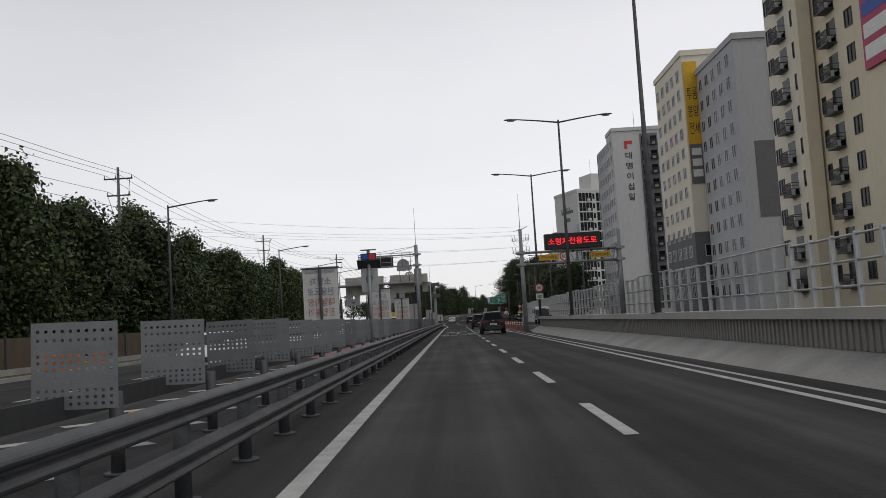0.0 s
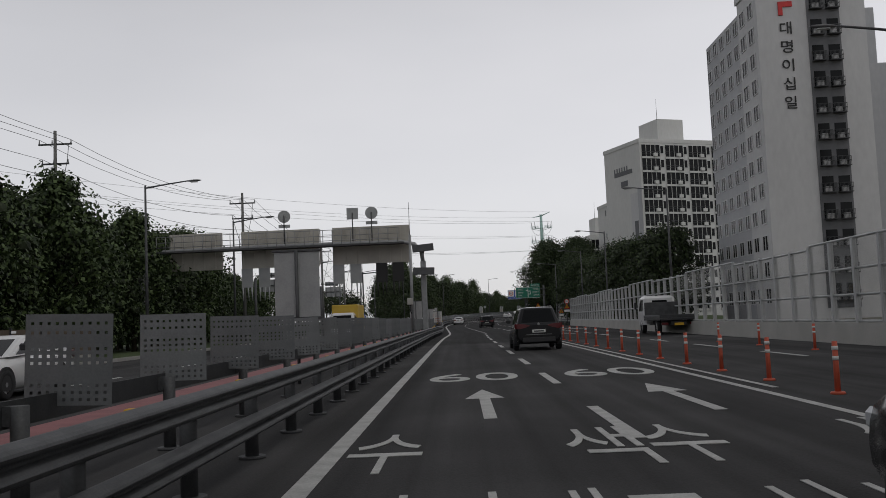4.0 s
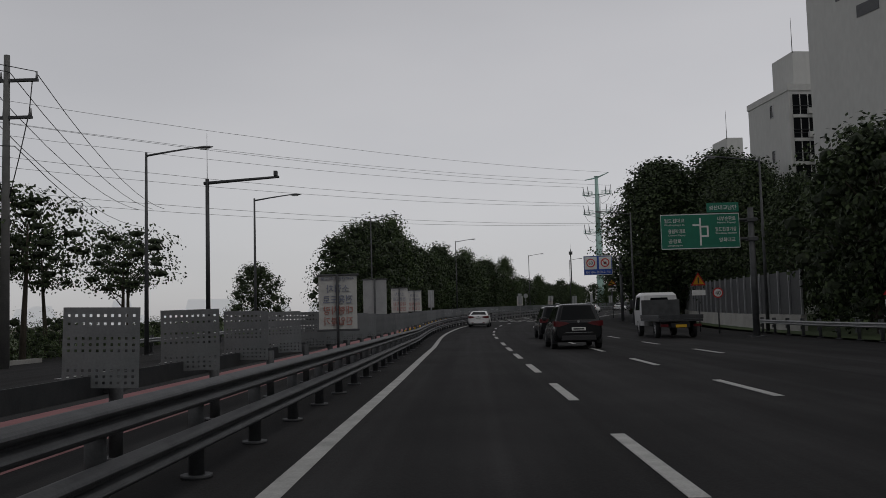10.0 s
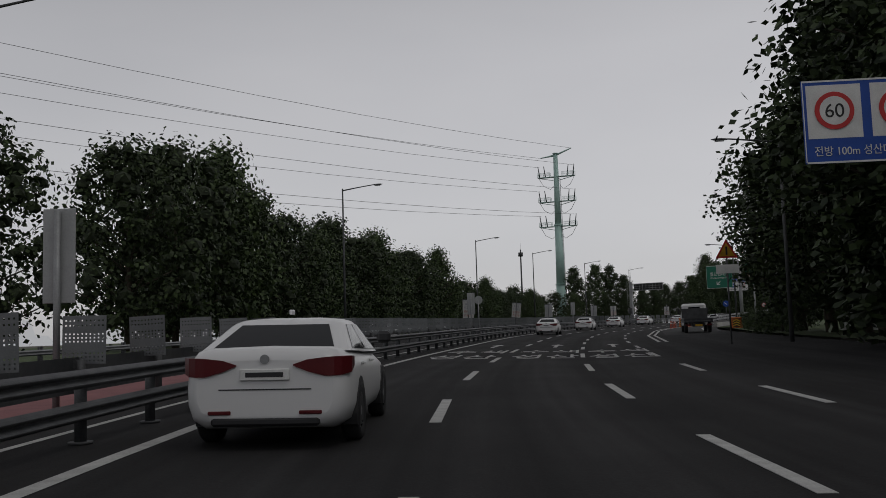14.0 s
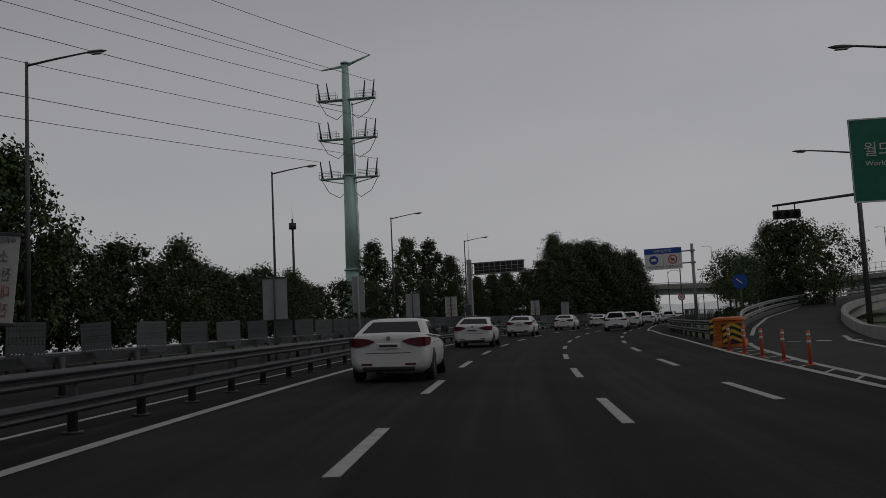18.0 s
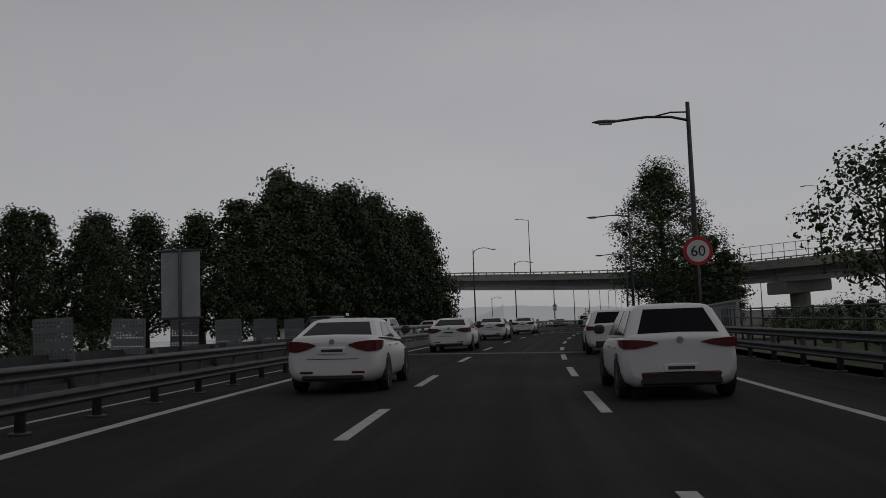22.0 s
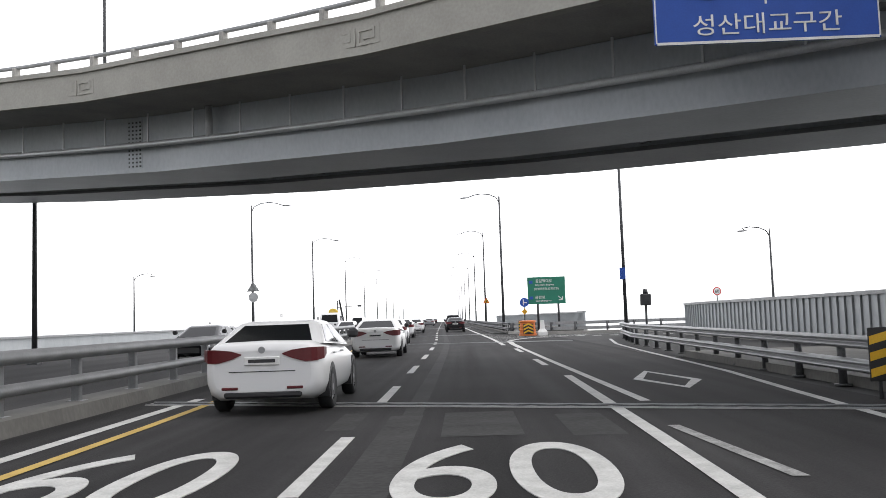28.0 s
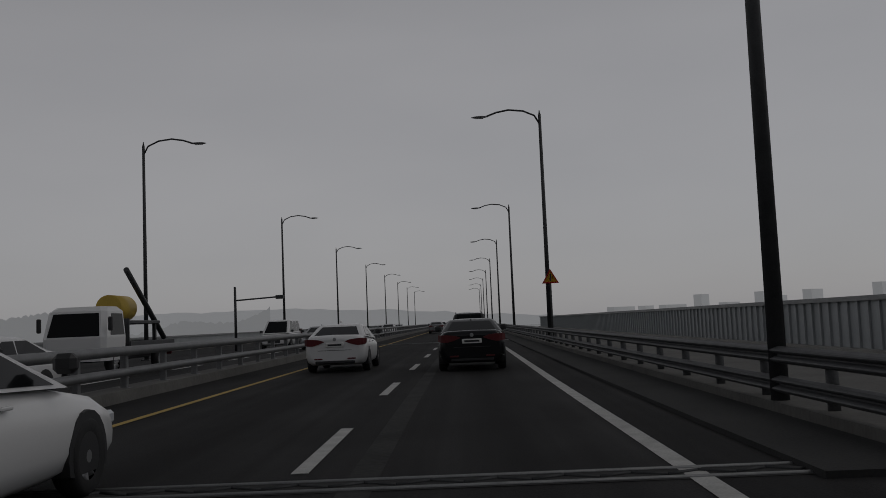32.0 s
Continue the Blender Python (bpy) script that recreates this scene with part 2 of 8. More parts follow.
# ---- the road's own line: the dashes between the two fast lanes ----
LINE = [(1.8, -60), (1.8, -20), (1.8, 40), (1.8, 90), (1.85, 132), (2.1, 154), (1.6, 178), (1.05, 204), (0.75, 228), (2.0, 252), (6.7, 280),
        (13.6, 311), (23.5, 341), (33.5, 364.5), (45.8, 387.4), (67.8, 420.5), (91.7, 450.8), (109.5, 471.2), (129.4, 490.8), (155.2, 516.7),
        (180.3, 543), (300, 667.5), (600, 979.0), (900, 1290.5)]


def spline(points, step):
    out = []
    for i in range(len(points) - 1):
        p0, p1, p2, p3 = (Vector(points[max(0, min(len(points) - 1, i + k))]) for k in (-1, 0, 1, 2))
        d = (p2 - p1).length
        m1 = (p2 - p0) * (d / max((p2 - p0).length, 1e-6)) if i else p2 - p1
        m2 = (p3 - p1) * (d / max((p3 - p1).length, 1e-6))
        for k in range(max(1, round(d / step))):
            u = k / max(1, round(d / step))
            out.append((2 * u ** 3 - 3 * u ** 2 + 1) * p1 + (u ** 3 - 2 * u ** 2 + u) * m1 + (3 * u ** 2 - 2 * u ** 3) * p2 + (u ** 3 - u ** 2) * m2)
    return out + [Vector(points[-1])]


ROUTE = spline(LINE, 1.0)
ALONG = [0.0]
for a, b in zip(ROUTE, ROUTE[1:]):
    ALONG.append(ALONG[-1] + (b - a).length)
ALONG = [s - 60.0 for s in ALONG]
RX, RY = [p.x for p in ROUTE], [p.y for p in ROUTE]


# the road climbs to the bridge on a gentle grade and leans into the right-hand bend; the bridge deck is at zero
GRADE_S = [-60, 205, 225, 375, 400, 455, 475, 900]
GRADE_Z = [-2.57, -2.57, -2.45, -0.65, -0.42, -0.065, 0.0, 0.0]
LEAN_S, LEAN = [205, 235, 285, 400, 437], [0.0, 0.012, 0.024, 0.024, 0.0]
LOW = GRADE_Z[0]


def lift(s, side=0.0):
    """The height of the road there."""
    return float(np.interp(s, GRADE_S, GRADE_Z)) + float(np.interp(s, LEAN_S, LEAN)) * (1.5 - max(-6.0, min(3.5, side)))


def road(s, side=0.0, z=0.0):
    """The place s metres along the road's line, side metres to its right and z metres over it."""
    x, y = np.interp(s, ALONG, RX), np.interp(s, ALONG, RY)
    dx, dy = np.interp(s + 1, ALONG, RX) - np.interp(s - 1, ALONG, RX), np.interp(s + 1, ALONG, RY) - np.interp(s - 1, ALONG, RY)
    d = math.hypot(dx, dy)
    return Vector((x + side * dy / d, y - side * dx / d, z + lift(s, side)))


def turn(s):
    """The road's heading there, in degrees, for a thing whose front looks back along the road."""
    a, b = road(s - 1), road(s + 1)
    return math.degrees(math.atan2(b.y - a.y, b.x - a.x)) - 90


def span(s0, s1, step):
    n = max(1, round((s1 - s0) / step))
    return [s0 + (s1 - s0) * i / n for i in range(n + 1)]


def value(f, s):
    return f(s) if callable(f) else f


# ---- builders ----
def link(name, bm, mat, parent=None, label="", smooth=False):
    me = bpy.data.meshes.new(name)
    bm.to_mesh(me)
    bm.free()
    for m in (mat if isinstance(mat, (list, tuple)) else (mat,)):
        me.materials.append(m)
    if smooth:
        for p in me.polygons:
            p.use_smooth = True
    ob = new(name, me)
    ob.parent = parent
    if label:
        tagged(ob, label)
    return ob


def part(name, bm, mat, parent, label="", smooth=False):
    return link(name, bm, mat, parent, label, smooth)


def share(name, like, parent, m):
    """One more piece on the mesh of a piece that is there."""
    ob = new(name, like.data)
    ob.parent = parent
    ob.matrix_basis = m
    return ob


def thing(name, m, label, category, group="", kind=""):
    ob = new(name)
    ob.matrix_basis = m
    ob.empty_display_size = 0.2
    return tagged(ob, label, category, group, kind)


def box(bm, x0, y0, z0, x1, y1, z1, bevel=0.0, mat=0):
    v = [bm.verts.new((x, y, z)) for z in (z0, z1) for y in (y0, y1) for x in (x0, x1)]
    fs = [bm.faces.new([v[i] for i in q]) for q in ((0, 2, 3, 1), (4, 5, 7, 6), (0, 1, 5, 4), (2, 6, 7, 3), (0, 4, 6, 2), (1, 3, 7, 5))]
    for q in fs:
        q.material_index = mat
    if bevel:
        bmesh.ops.bevel(bm, geom=list({e for q in fs for e in q.edges}), offset=bevel, segments=1, affect="EDGES")
    return bm


def bar(bm, a, b, r, r2=None, n=8, mat=0):
    """A round bar from a to b, tapering from r to r2."""
    a, b = Vector(a), Vector(b)
    d = b - a
    q = d.to_track_quat("Z", "Y").to_matrix()
    r2 = r if r2 is None else r2
    rings = []
    for c, rr in ((a, r), (b, r2)):
        rings.append([bm.verts.new(c + q @ Vector((rr * math.cos(2 * math.pi * k / n), rr * math.sin(2 * math.pi * k / n), 0))) for k in range(n)])
    for k in range(n):
        f = bm.faces.new((rings[0][k], rings[0][(k + 1) % n], rings[1][(k + 1) % n], rings[1][k]))
        f.smooth, f.material_index = True, mat
    for ring, flip in ((rings[0], True), (rings[1], False)):
        f = bm.faces.new(list(reversed(ring)) if flip else ring)
        f.material_index = mat
    return bm


def pipe(bm, pts, r, n=8, mat=0):
    """A round pipe along a line of points."""
    pts = [Vector(p) for p in pts]
    rings = []
    for i, p in enumerate(pts):
        d = (pts[min(i + 1, len(pts) - 1)] - pts[max(i - 1, 0)]).normalized()
        side = d.cross(Vector((0, 0, 1)))
        side = side.normalized() if side.length > 1e-4 else Vector((1, 0, 0))
        up = side.cross(d)
        rr = r[i] if isinstance(r, (list, tuple)) else r
        rings.append([bm.verts.new(p + rr * (math.cos(2 * math.pi * k / n) * side + math.sin(2 * math.pi * k / n) * up)) for k in range(n)])
    for a, b in zip(rings, rings[1:]):
        for k in range(n):
            f = bm.faces.new((a[k], a[(k + 1) % n], b[(k + 1) % n], b[k]))
            f.smooth, f.material_index = True, mat
    bm.faces.new(list(reversed(rings[0])))
    bm.faces.new(rings[-1])
    return bm


def sheet(s0, s1, left, right, z=0.0, step=4.0):
    """A strip of ground along the road."""
    bm = bmesh.new()
    rows, at = [], {}
    for s in span(s0, s1, step):
        a, b = value(left, s), value(right, s)
        row = []
        for u in ([a] + [max(a + 0.01, min(b - 0.01, k)) for k in (-6.0, 3.5)] + [b] if b - a > 5 else [a, b]):
            v = bm.verts.new(road(s, u, value(z, s)))
            at[v] = (u, s)
            row.append(v)
        rows.append(row)
    for a, b in zip(rows, rows[1:]):
        for k in range(len(a) - 1):
            bm.faces.new((a[k], a[k + 1], b[k + 1], b[k]))
    uv = bm.loops.layers.uv.new("along")
    for f in bm.faces:
        for loop in f.loops:
            loop[uv].uv = at[loop.vert]
    return bm


def extrude(s0, s1, profile, step=4.0, bm=None, base=0.0):
    """A closed profile of (side, height) swept along the road; side may be a rule of s through base."""
    bm = bm or bmesh.new()
    rings = []
    for s in span(s0, s1, step):
        rings.append([bm.verts.new(road(s, value(base, s) + u, v)) for u, v in profile])
    n = len(profile)
    for a, b in zip(rings, rings[1:]):
        for k in range(n):
            bm.faces.new((a[k], b[k], b[(k + 1) % n], a[(k + 1) % n]))
    bm.faces.new(rings[0])
    bm.faces.new(list(reversed(rings[-1])))
    bmesh.ops.recalc_face_normals(bm, faces=bm.faces[:])
    return bm


def flat(bm, pts, z, mat=0):
    f = bm.faces.new([bm.verts.new((p[0], p[1], z + (p[2] if len(p) > 2 else 0.0))) for p in pts])
    if f.normal.z < 0:
        f.normal_flip()
    f.material_index = mat
    return bm


def ease(*knots):
    """A rule of s that runs straight between the knots (s, value)."""
    xs, ys = [k[0] for k in knots], [k[1] for k in knots]
    return lambda s: float(np.interp(s, xs, ys))


def sweep(path, profile, bm=None, closed=True):
    """A profile of (side, height) swept along a line of points; side is to the right of the way along it."""
    bm = bm or bmesh.new()
    pts = [Vector((p[0], p[1], p[2] if len(p) > 2 else 0)) for p in path]
    rings = []
    for i, p in enumerate(pts):
        d = pts[min(i + 1, len(pts) - 1)] - pts[max(i - 1, 0)]
        side = Vector((d.y, -d.x, 0)).normalized()
        rings.append([bm.verts.new(p + side * u + Vector((0, 0, v))) for u, v in profile])
    n = len(profile)
    for a, b in zip(rings, rings[1:]):
        for k in range(n if closed else n - 1):
            bm.faces.new((a[k], b[k], b[(k + 1) % n], a[(k + 1) % n]))
    if closed:
        bm.faces.new(rings[0])
        bm.faces.new(list(reversed(rings[-1])))
        bmesh.ops.recalc_face_normals(bm, faces=bm.faces[:])
    return bm


def placed(s, side, z=0.0, extra=0.0):
    """The pose of a thing on the road whose front looks at the coming traffic."""
    p = road(s, side, z)
    return pose(p.x, p.y, p.z, 0, 0, turn(s) + extra)


def laid(s, side, z=0.0, extra=0.0):
    """The pose of a thing that lies along the road's surface and leans with it."""
    ahead, right = (road(s + 1, side) - road(s - 1, side)).normalized(), (road(s, side + 0.4) - road(s, side - 0.4)).normalized()
    up = right.cross(ahead)
    right = ahead.cross(up)
    p = road(s, side, z)
    return Matrix(((right.x, ahead.x, up.x, p.x), (right.y, ahead.y, up.y, p.y), (right.z, ahead.z, up.z, p.z), (0, 0, 0, 1))) @ Matrix.Rotation(radians(extra), 4, "Z")


def words(body, height, mat, parent, x, y, z, name="lettering", mirror=False, flat_on_road=False, stretch=1.0, thick=0.006, width=None):
    """Lettering centred at x, z on a face that looks along -y, or lying on the road."""
    c = bpy.data.curves.new(name, "FONT")
    c.body, c.size, c.align_x, c.align_y, c.extrude = body, 1.0, "CENTER", "CENTER", thick / max(height, 1e-3)
    tmp = bpy.data.objects.new(name, c)
    scene.collection.objects.link(tmp)
    me = bpy.data.meshes.new_from_object(tmp)
    bpy.data.objects.remove(tmp)
    bpy.data.curves.remove(c)
    xs = [v.co.x for v in me.vertices] or [0, 1]
    ys = [v.co.y for v in me.vertices] or [0, 1]
    cx, cy, hh, ww = (max(xs) + min(xs)) / 2, (max(ys) + min(ys)) / 2, max(ys) - min(ys), max(xs) - min(xs)
    k = height / hh
    kx = (width / ww if width else k * stretch) * (-1 if mirror else 1)
    if flat_on_road:
        m = Matrix.Translation((x, y, z)) @ Matrix.Diagonal((kx, k, k, 1)) @ Matrix.Translation((-cx, -cy, 0))
    else:
        m = Matrix.Translation((x, y, z)) @ Matrix.Rotation(radians(90), 4, "X") @ Matrix.Diagonal((kx, k, k, 1)) @ Matrix.Translation((-cx, -cy, 0))
    me.transform(m)
    if mirror:
        me.flip_normals()
    me.materials.clear()
    me.materials.append(mat)
    ob = new(name, me)
    ob.parent = parent
    return ob


def disc(bm, x, y, z, r, depth=0.02, n=24, mat=0):
    """A round plate that looks along -y."""
    return bar(bm, (x, y + depth, z), (x, y, z), r, r, n, mat)


# ---- ground, water and roads ----
BANK, OUT, ACROSS = road(492), Vector((0.693, 0.721, 0)), Vector((0.721, -0.693, 0))
bm = bmesh.new()
cuts = [(-4500, LOW - 0.35), (-285, LOW - 0.6), (-120, LOW - 0.6), (-25, -0.7), (0, -0.35), (40, -9.5), (4500, -11)]
rows = [[bm.verts.new(BANK + OUT * d + ACROSS * w + Vector((0, 0, z))) for w in (-4500, -200, -20, 20, 200, 4500)] for d, z in cuts]
for a, b in zip(rows, rows[1:]):
    for k in range(5):
        bm.faces.new((a[k], a[k + 1], b[k + 1], b[k]))
tagged(link("ground", bm, EARTH), "grassy and bare ground falling away to a wide river", "ground", kind="structure")
bm = bmesh.new()
bm.faces.new([bm.verts.new(BANK + OUT * d + ACROSS * w + Vector((0, 0, -8.5))) for d, w in ((25, -3000), (25, 3000), (4000, 3000), (4000, -3000))])
tagged(link("water", bm, WATER_MAT), "wide grey river under the bridge", "water", kind="structure")

RIGHT = ease((-60, 5.0), (70, 5.0), (80, 11.2), (185, 12.6), (215, 14), (250, 15.2), (290, 14.4), (318, 13.2), (341, 12.6), (350, 9.7), (370, 9.4), (410, 9.0), (440, 8.0), (530, 7.6), (545, 8.2), (556, 11.2),
             (562, 16), (575, 18), (583, 12), (586, 7.2), (600, 7.2), (900, 7.2))
tagged(link("road", sheet(-60, 118, -20.5, RIGHT, 0.0, 2.5), LIT_ASPHALT), "asphalt expressway with wheel tracks, lightened in colour for exposure", "road", kind="structure")
tagged(link("road", sheet(118, 496, -20.5, RIGHT, 0.0, 2.5), ASPHALT), "dark asphalt expressway in fair repair", "road", kind="structure")
tagged(link("road", extrude(496, 900, [(-21, -1.6), (11.4, -1.6), (11.4, -0.02), (-21, -0.02)], 6), [OLD_ASPHALT]), "bridge deck carrying the expressway over the river", "bridge", kind="structure")
tagged(link("road", sheet(496, 900, -20.9, 7.3, 0.0, 4), ASPHALT), "grey asphalt roadway on the bridge", "road", kind="structure")
tagged(link("road", sheet(40, 262, -8.3, -5.9, 0.006, 3), PINK), "pink-painted edge lane of the opposite roadway", "road", kind="structure")


# ---- lines on the road ----
def stripe(name, s0, s1, side, width, mat, label, z=0.006, step=2.5):
    half = width / 2
    ob = link(name, sheet(s0, s1, lambda s: value(side, s) - half, lambda s: value(side, s) + half, z, step), mat)
    return tagged(ob, label, "road marking", kind="structure")


EDGE = ease((-60, -3.2), (160, -3.2), (185, -3.12), (205, -3.15), (228, -3.3), (262, -3.15), (282, -2.98), (305, -2.95), (325, -2.95), (346, -2.88), (392, -2.8), (415, -3.3), (440, -3.5), (480, -3.3), (515, -3.5), (900, -3.7))
# the rear rail stands off from the front one where the roadways part in the bend
SPLIT = ease((-60, 2.0), (232, 2.0), (288, 4.4), (400, 4.4), (437, 2.2))
stripe("road_line", -60, 535, EDGE, 0.2, LINE_WHITE, "solid white edge line beside the guardrail")
stripe("road_line", 508, 900, ease((508, -2.75), (520, -2.85), (532, -2.95), (540, -3.3), (546, -3.55), (560, -3.65), (900, -3.65)), 0.15, LINE_YELLOW, "solid yellow edge line on the bridge", 0.01)
stripe("road_line", -60, 78, 2.95, 0.15, LINE_WHITE, "solid white line beside the concrete wall")
stripe("road_line", -60, 74, 3.35, 0.12, LINE_WHITE, "second solid white line beside the concrete wall")
stripe("road_line", 78, 166, 2.9, 0.15, LINE_WHITE, "solid white line between the lanes and the slip road")
stripe("road_line", 84, 168, 3.3, 0.12, LINE_WHITE, "second solid white line along the slip road")
stripe("road_line", 380, 528, ease((380, 7.6), (393, 7.2), (408, 6.4), (470, 5.9), (528, 6.3)), 0.15, LINE_WHITE, "solid white edge line before the roadside guardrail")
stripe("road_line", 521, 538.2, ease((521, 3.34), (525, 3.38), (538.2, 3.6)), 0.18, LINE_WHITE, "solid white line before the exit lane", 0.008)
stripe("road_line", 528, 565, ease((528, 6.25), (532, 6.5), (538, 7.0), (549, 7.45), (557, 7.9), (565, 9.0)), 0.15, LINE_WHITE, "solid white edge line of the exit lane", 0.008)
stripe("road_line", 525.6, 529.0, ease((525.6, 4.0), (529.0, 3.77)), 0.14, LINE_WORN, "half-removed white mark in the exit lane", 0.008)
stripe("road_line", 532.0, 556.6, ease((532, 4.05), (545, 3.86), (556.6, 3.78)), 0.16, LINE_WHITE, "solid white line bending into the bridge exit", 0.008)
stripe("road_line", 560.5, 640, ease((560.5, 3.3), (590, 3.42), (640, 3.4)), 0.2, LINE_WHITE, "solid white edge line on the bridge")
stripe("road_line", 640, 900, 3.4, 0.2, LINE_WHITE, "solid white edge line far along the bridge")
stripe("road_line", -60, 437, lambda s: EDGE(s) - 1.5, 0.12, LINE_WHITE, "solid white edge line of the opposite roadway")
DASH = bmesh.new()
box(DASH, -0.08, 0, 0, 0.08, 3.5, 0.006)
dash_mesh = None


def dashes(starts, side, label):
    """Painted dashes that begin at each of the places along the road."""
    global dash_mesh
    root = thing("lane_dashes", Matrix(), label, "road marking", kind="structure")
    for s in starts:
        m = laid(s + 1.7, value(side, s), 0.003) @ Matrix.Translation((0, -1.7, 0)) @ Matrix.Diagonal((1, 1.0, 1, 1))
        if dash_mesh is None:
            dash_mesh = part("dash", DASH, LINE_WHITE, root)
            dash_mesh.matrix_basis = m
        else:
            share("dash", dash_mesh, root, m)
    return root


def between(known, period=8.3):
    """Dashes at known places, with the ones between them evenly spaced."""
    out = []
    for a, b in zip(known, known[1:]):
        n = max(1, round((b - a) / period))
        out += [a + (b - a) * k / n for k in range(n)]
    return out + [known[-1]]


MIDDLE = ease((210, 0.0), (240, -0.1), (285, 0.14), (305, 0.25), (350, 0.28), (395, 0.27), (415, 0.06), (480, 0.04), (500, 0.0))
dashes(between((-21.4, 9.7, 25.2, 41.0, 48.4, 63.6, 71.2, 78.6, 86.8, 125.4, 132.0, 138.8, 145.6, 158.2, 171.4, 178.9, 192.8, 205.4, 215.0, 228.2), 7.7) + between((236.7, 279.7, 305.1, 321.7, 347.8, 365.3, 374.4, 385.1, 393.6, 412.5, 420.5,
       430.6, 440.3, 470.1, 477.9, 525.3, 548.7), 8.9), MIDDLE, "white dashes between the two fast lanes")
dashes(between((557, 565.5, 574.5, 589.2, 598.0, 884), 8.9), 0.0, "white dashes between the lanes of the bridge")
dashes(between((170, 231.6, 282.8, 325.3, 369.2, 415.1, 437.8, 454.6, 470.7, 479.7, 515.9), 8.9), ease((170, 3.1), (283, 2.95), (320, 3.3), (534, 3.25)), "white dashes between the second and third lane")
dashes(between((193, 283.2, 327.5, 393), 8.9), ease((193, 6.2), (283, 5.35), (327, 5.75), (393, 6.2)), "white dashes beside the outermost lane")
dashes((542.6, 552.0), 3.52, "white dashes beside the solid line of the bridge exit")
dashes(span(93, 157, 8), 7.2, "white dashes of the slip road")
dashes(span(-37, 475, 8), lambda s: -7.0 - SPLIT(s), "white dashes of the opposite roadway")
dashes(span(-34, 474, 8), -12.3, "white dashes of the opposite roadway")
dashes(span(486, 878, 8), -9.2, "white dashes of the opposite bridge lanes")

# slanting bars painted beside the median of the opposite roadway
hatching = thing("hatching", Matrix(), "white slanting bars painted beside the median", "road marking", kind="structure")
slant = None
for s in span(-8, 34, 2.3) + span(266, 304, 2.3):
    m = laid(s, -6.9, 0.004) @ Matrix.Rotation(radians(38), 4, "Z")
    if slant is None:
        slant = part("painted_bar", box(bmesh.new(), -1.5, -0.17, 0, 1.5, 0.17, 0.004), LINE_WHITE, hatching)
        slant.matrix_basis = m
    else:
        share("painted_bar", slant, hatching, m)


# ---- guardrails, walls and barriers ----
POST_A = bmesh.new()
bar(POST_A, (0, 0, 0), (0, 0, 0.82), 0.07, n=12)
bar(POST_A, (0, 0, 0), (0, 0, 0.03), 0.14, n=12)
box(POST_A, 0.05, -0.05, 0.31, 0.12, 0.05, 0.46)
box(POST_A, 0.05, -0.05, 0.67, 0.12, 0.05, 0.82)
post_a = None
# rounded double-ridged steel beam: (out from the post, height)
BEAM = [(0.0, 0.0), (0.02, 0.0)] + [(0.03 + 0.07 * math.sin(math.pi * k / 6) ** 0.8, c + 0.046 * (k / 3 - 1)) for c in (0.05, 0.16) for k in range(7)] + [(0.02, 0.21), (0.0, 0.21)]


def guardrail(s0, s1, side, label, face=1, spacing=2.15, mat=STEEL, rails=(0.645, 0.28), z=0.0):
    """Posts with folded steel beams on the side of the traffic."""
    global post_a
    root = thing("guardrail", Matrix(), label, "guardrail")
    for low in rails:
        prof = [(face * (0.11 + u), z + low + v) for u, v in BEAM]
        part("beam", extrude(s0, s1, prof, 3.0, None, side), mat, root)
    for s in span(s0, s1, spacing):
        m = placed(s, value(side, s), z, 0 if face > 0 else 180)
        if post_a is None:
            post_a = part("post", POST_A, mat, root)
            post_a.matrix_basis = m
        else:
            share("post", post_a, root, m)
    return root


ROW_A, ROW_B = (lambda s: EDGE(s) - 0.84), (lambda s: EDGE(s) - SPLIT(s))
guardrail(-12, 437, ROW_A, "grey steel guardrail with two folded beams beside the fast lane")
# rear rail in darker steel: dirt and its back's shade put into the colour
back_rail = guardrail(-12, 437, ROW_B, "grey steel guardrail of the opposite roadway carrying glare boards", -1, 3.5, STEEL_DARK)
# yellow reflector boxes on the rear rail, facing the fast lane
box_mesh = None
for s in span(-8, 300, 4.3):
    m = placed(s, ROW_B(s) + 0.16, 0.52)
    if box_mesh is None:
        bm = box(bmesh.new(), -0.05, -0.07, -0.09, 0.05, 0.07, 0.09, 0.012)
        box_mesh = part("reflector", bm, SIGN_YELLOW, back_rail, "faded yellow reflector box")
        box_mesh.matrix_basis = m
    else:
        share("reflector", box_mesh, back_rail, m)


def glare_board():
    """A grey board with rows of real holes."""
    bm = bmesh.new()
    xs, zs = [-0.375], [0.0]
    for k in range(10):
        c = -0.315 + 0.07 * k
        xs += [c - 0.013, c + 0.013]
    xs.append(0.375)
    for c in (0.05, 0.11, 0.17, 0.36, 0.42, 0.48, 0.62, 0.70):
        zs += [c - 0.013, c + 0.013]
    zs.append(0.78)
    v = [[bm.verts.new((x, 0, z)) for x in xs] for z in zs]
    for i in range(len(zs) - 1):
        for k in range(len(xs) - 1):
            if i % 2 and k % 2:
                continue
            bm.faces.new((v[i][k], v[i][k + 1], v[i + 1][k + 1], v[i + 1][k]))
    for row in (v[0], v[-1]):
        fold = [bm.verts.new(w.co + Vector((0, 0.03, 0))) for w in row]
        for k in range(len(xs) - 1):
            bm.faces.new((row[k], row[k + 1], fold[k + 1], fold[k]))
    return bm


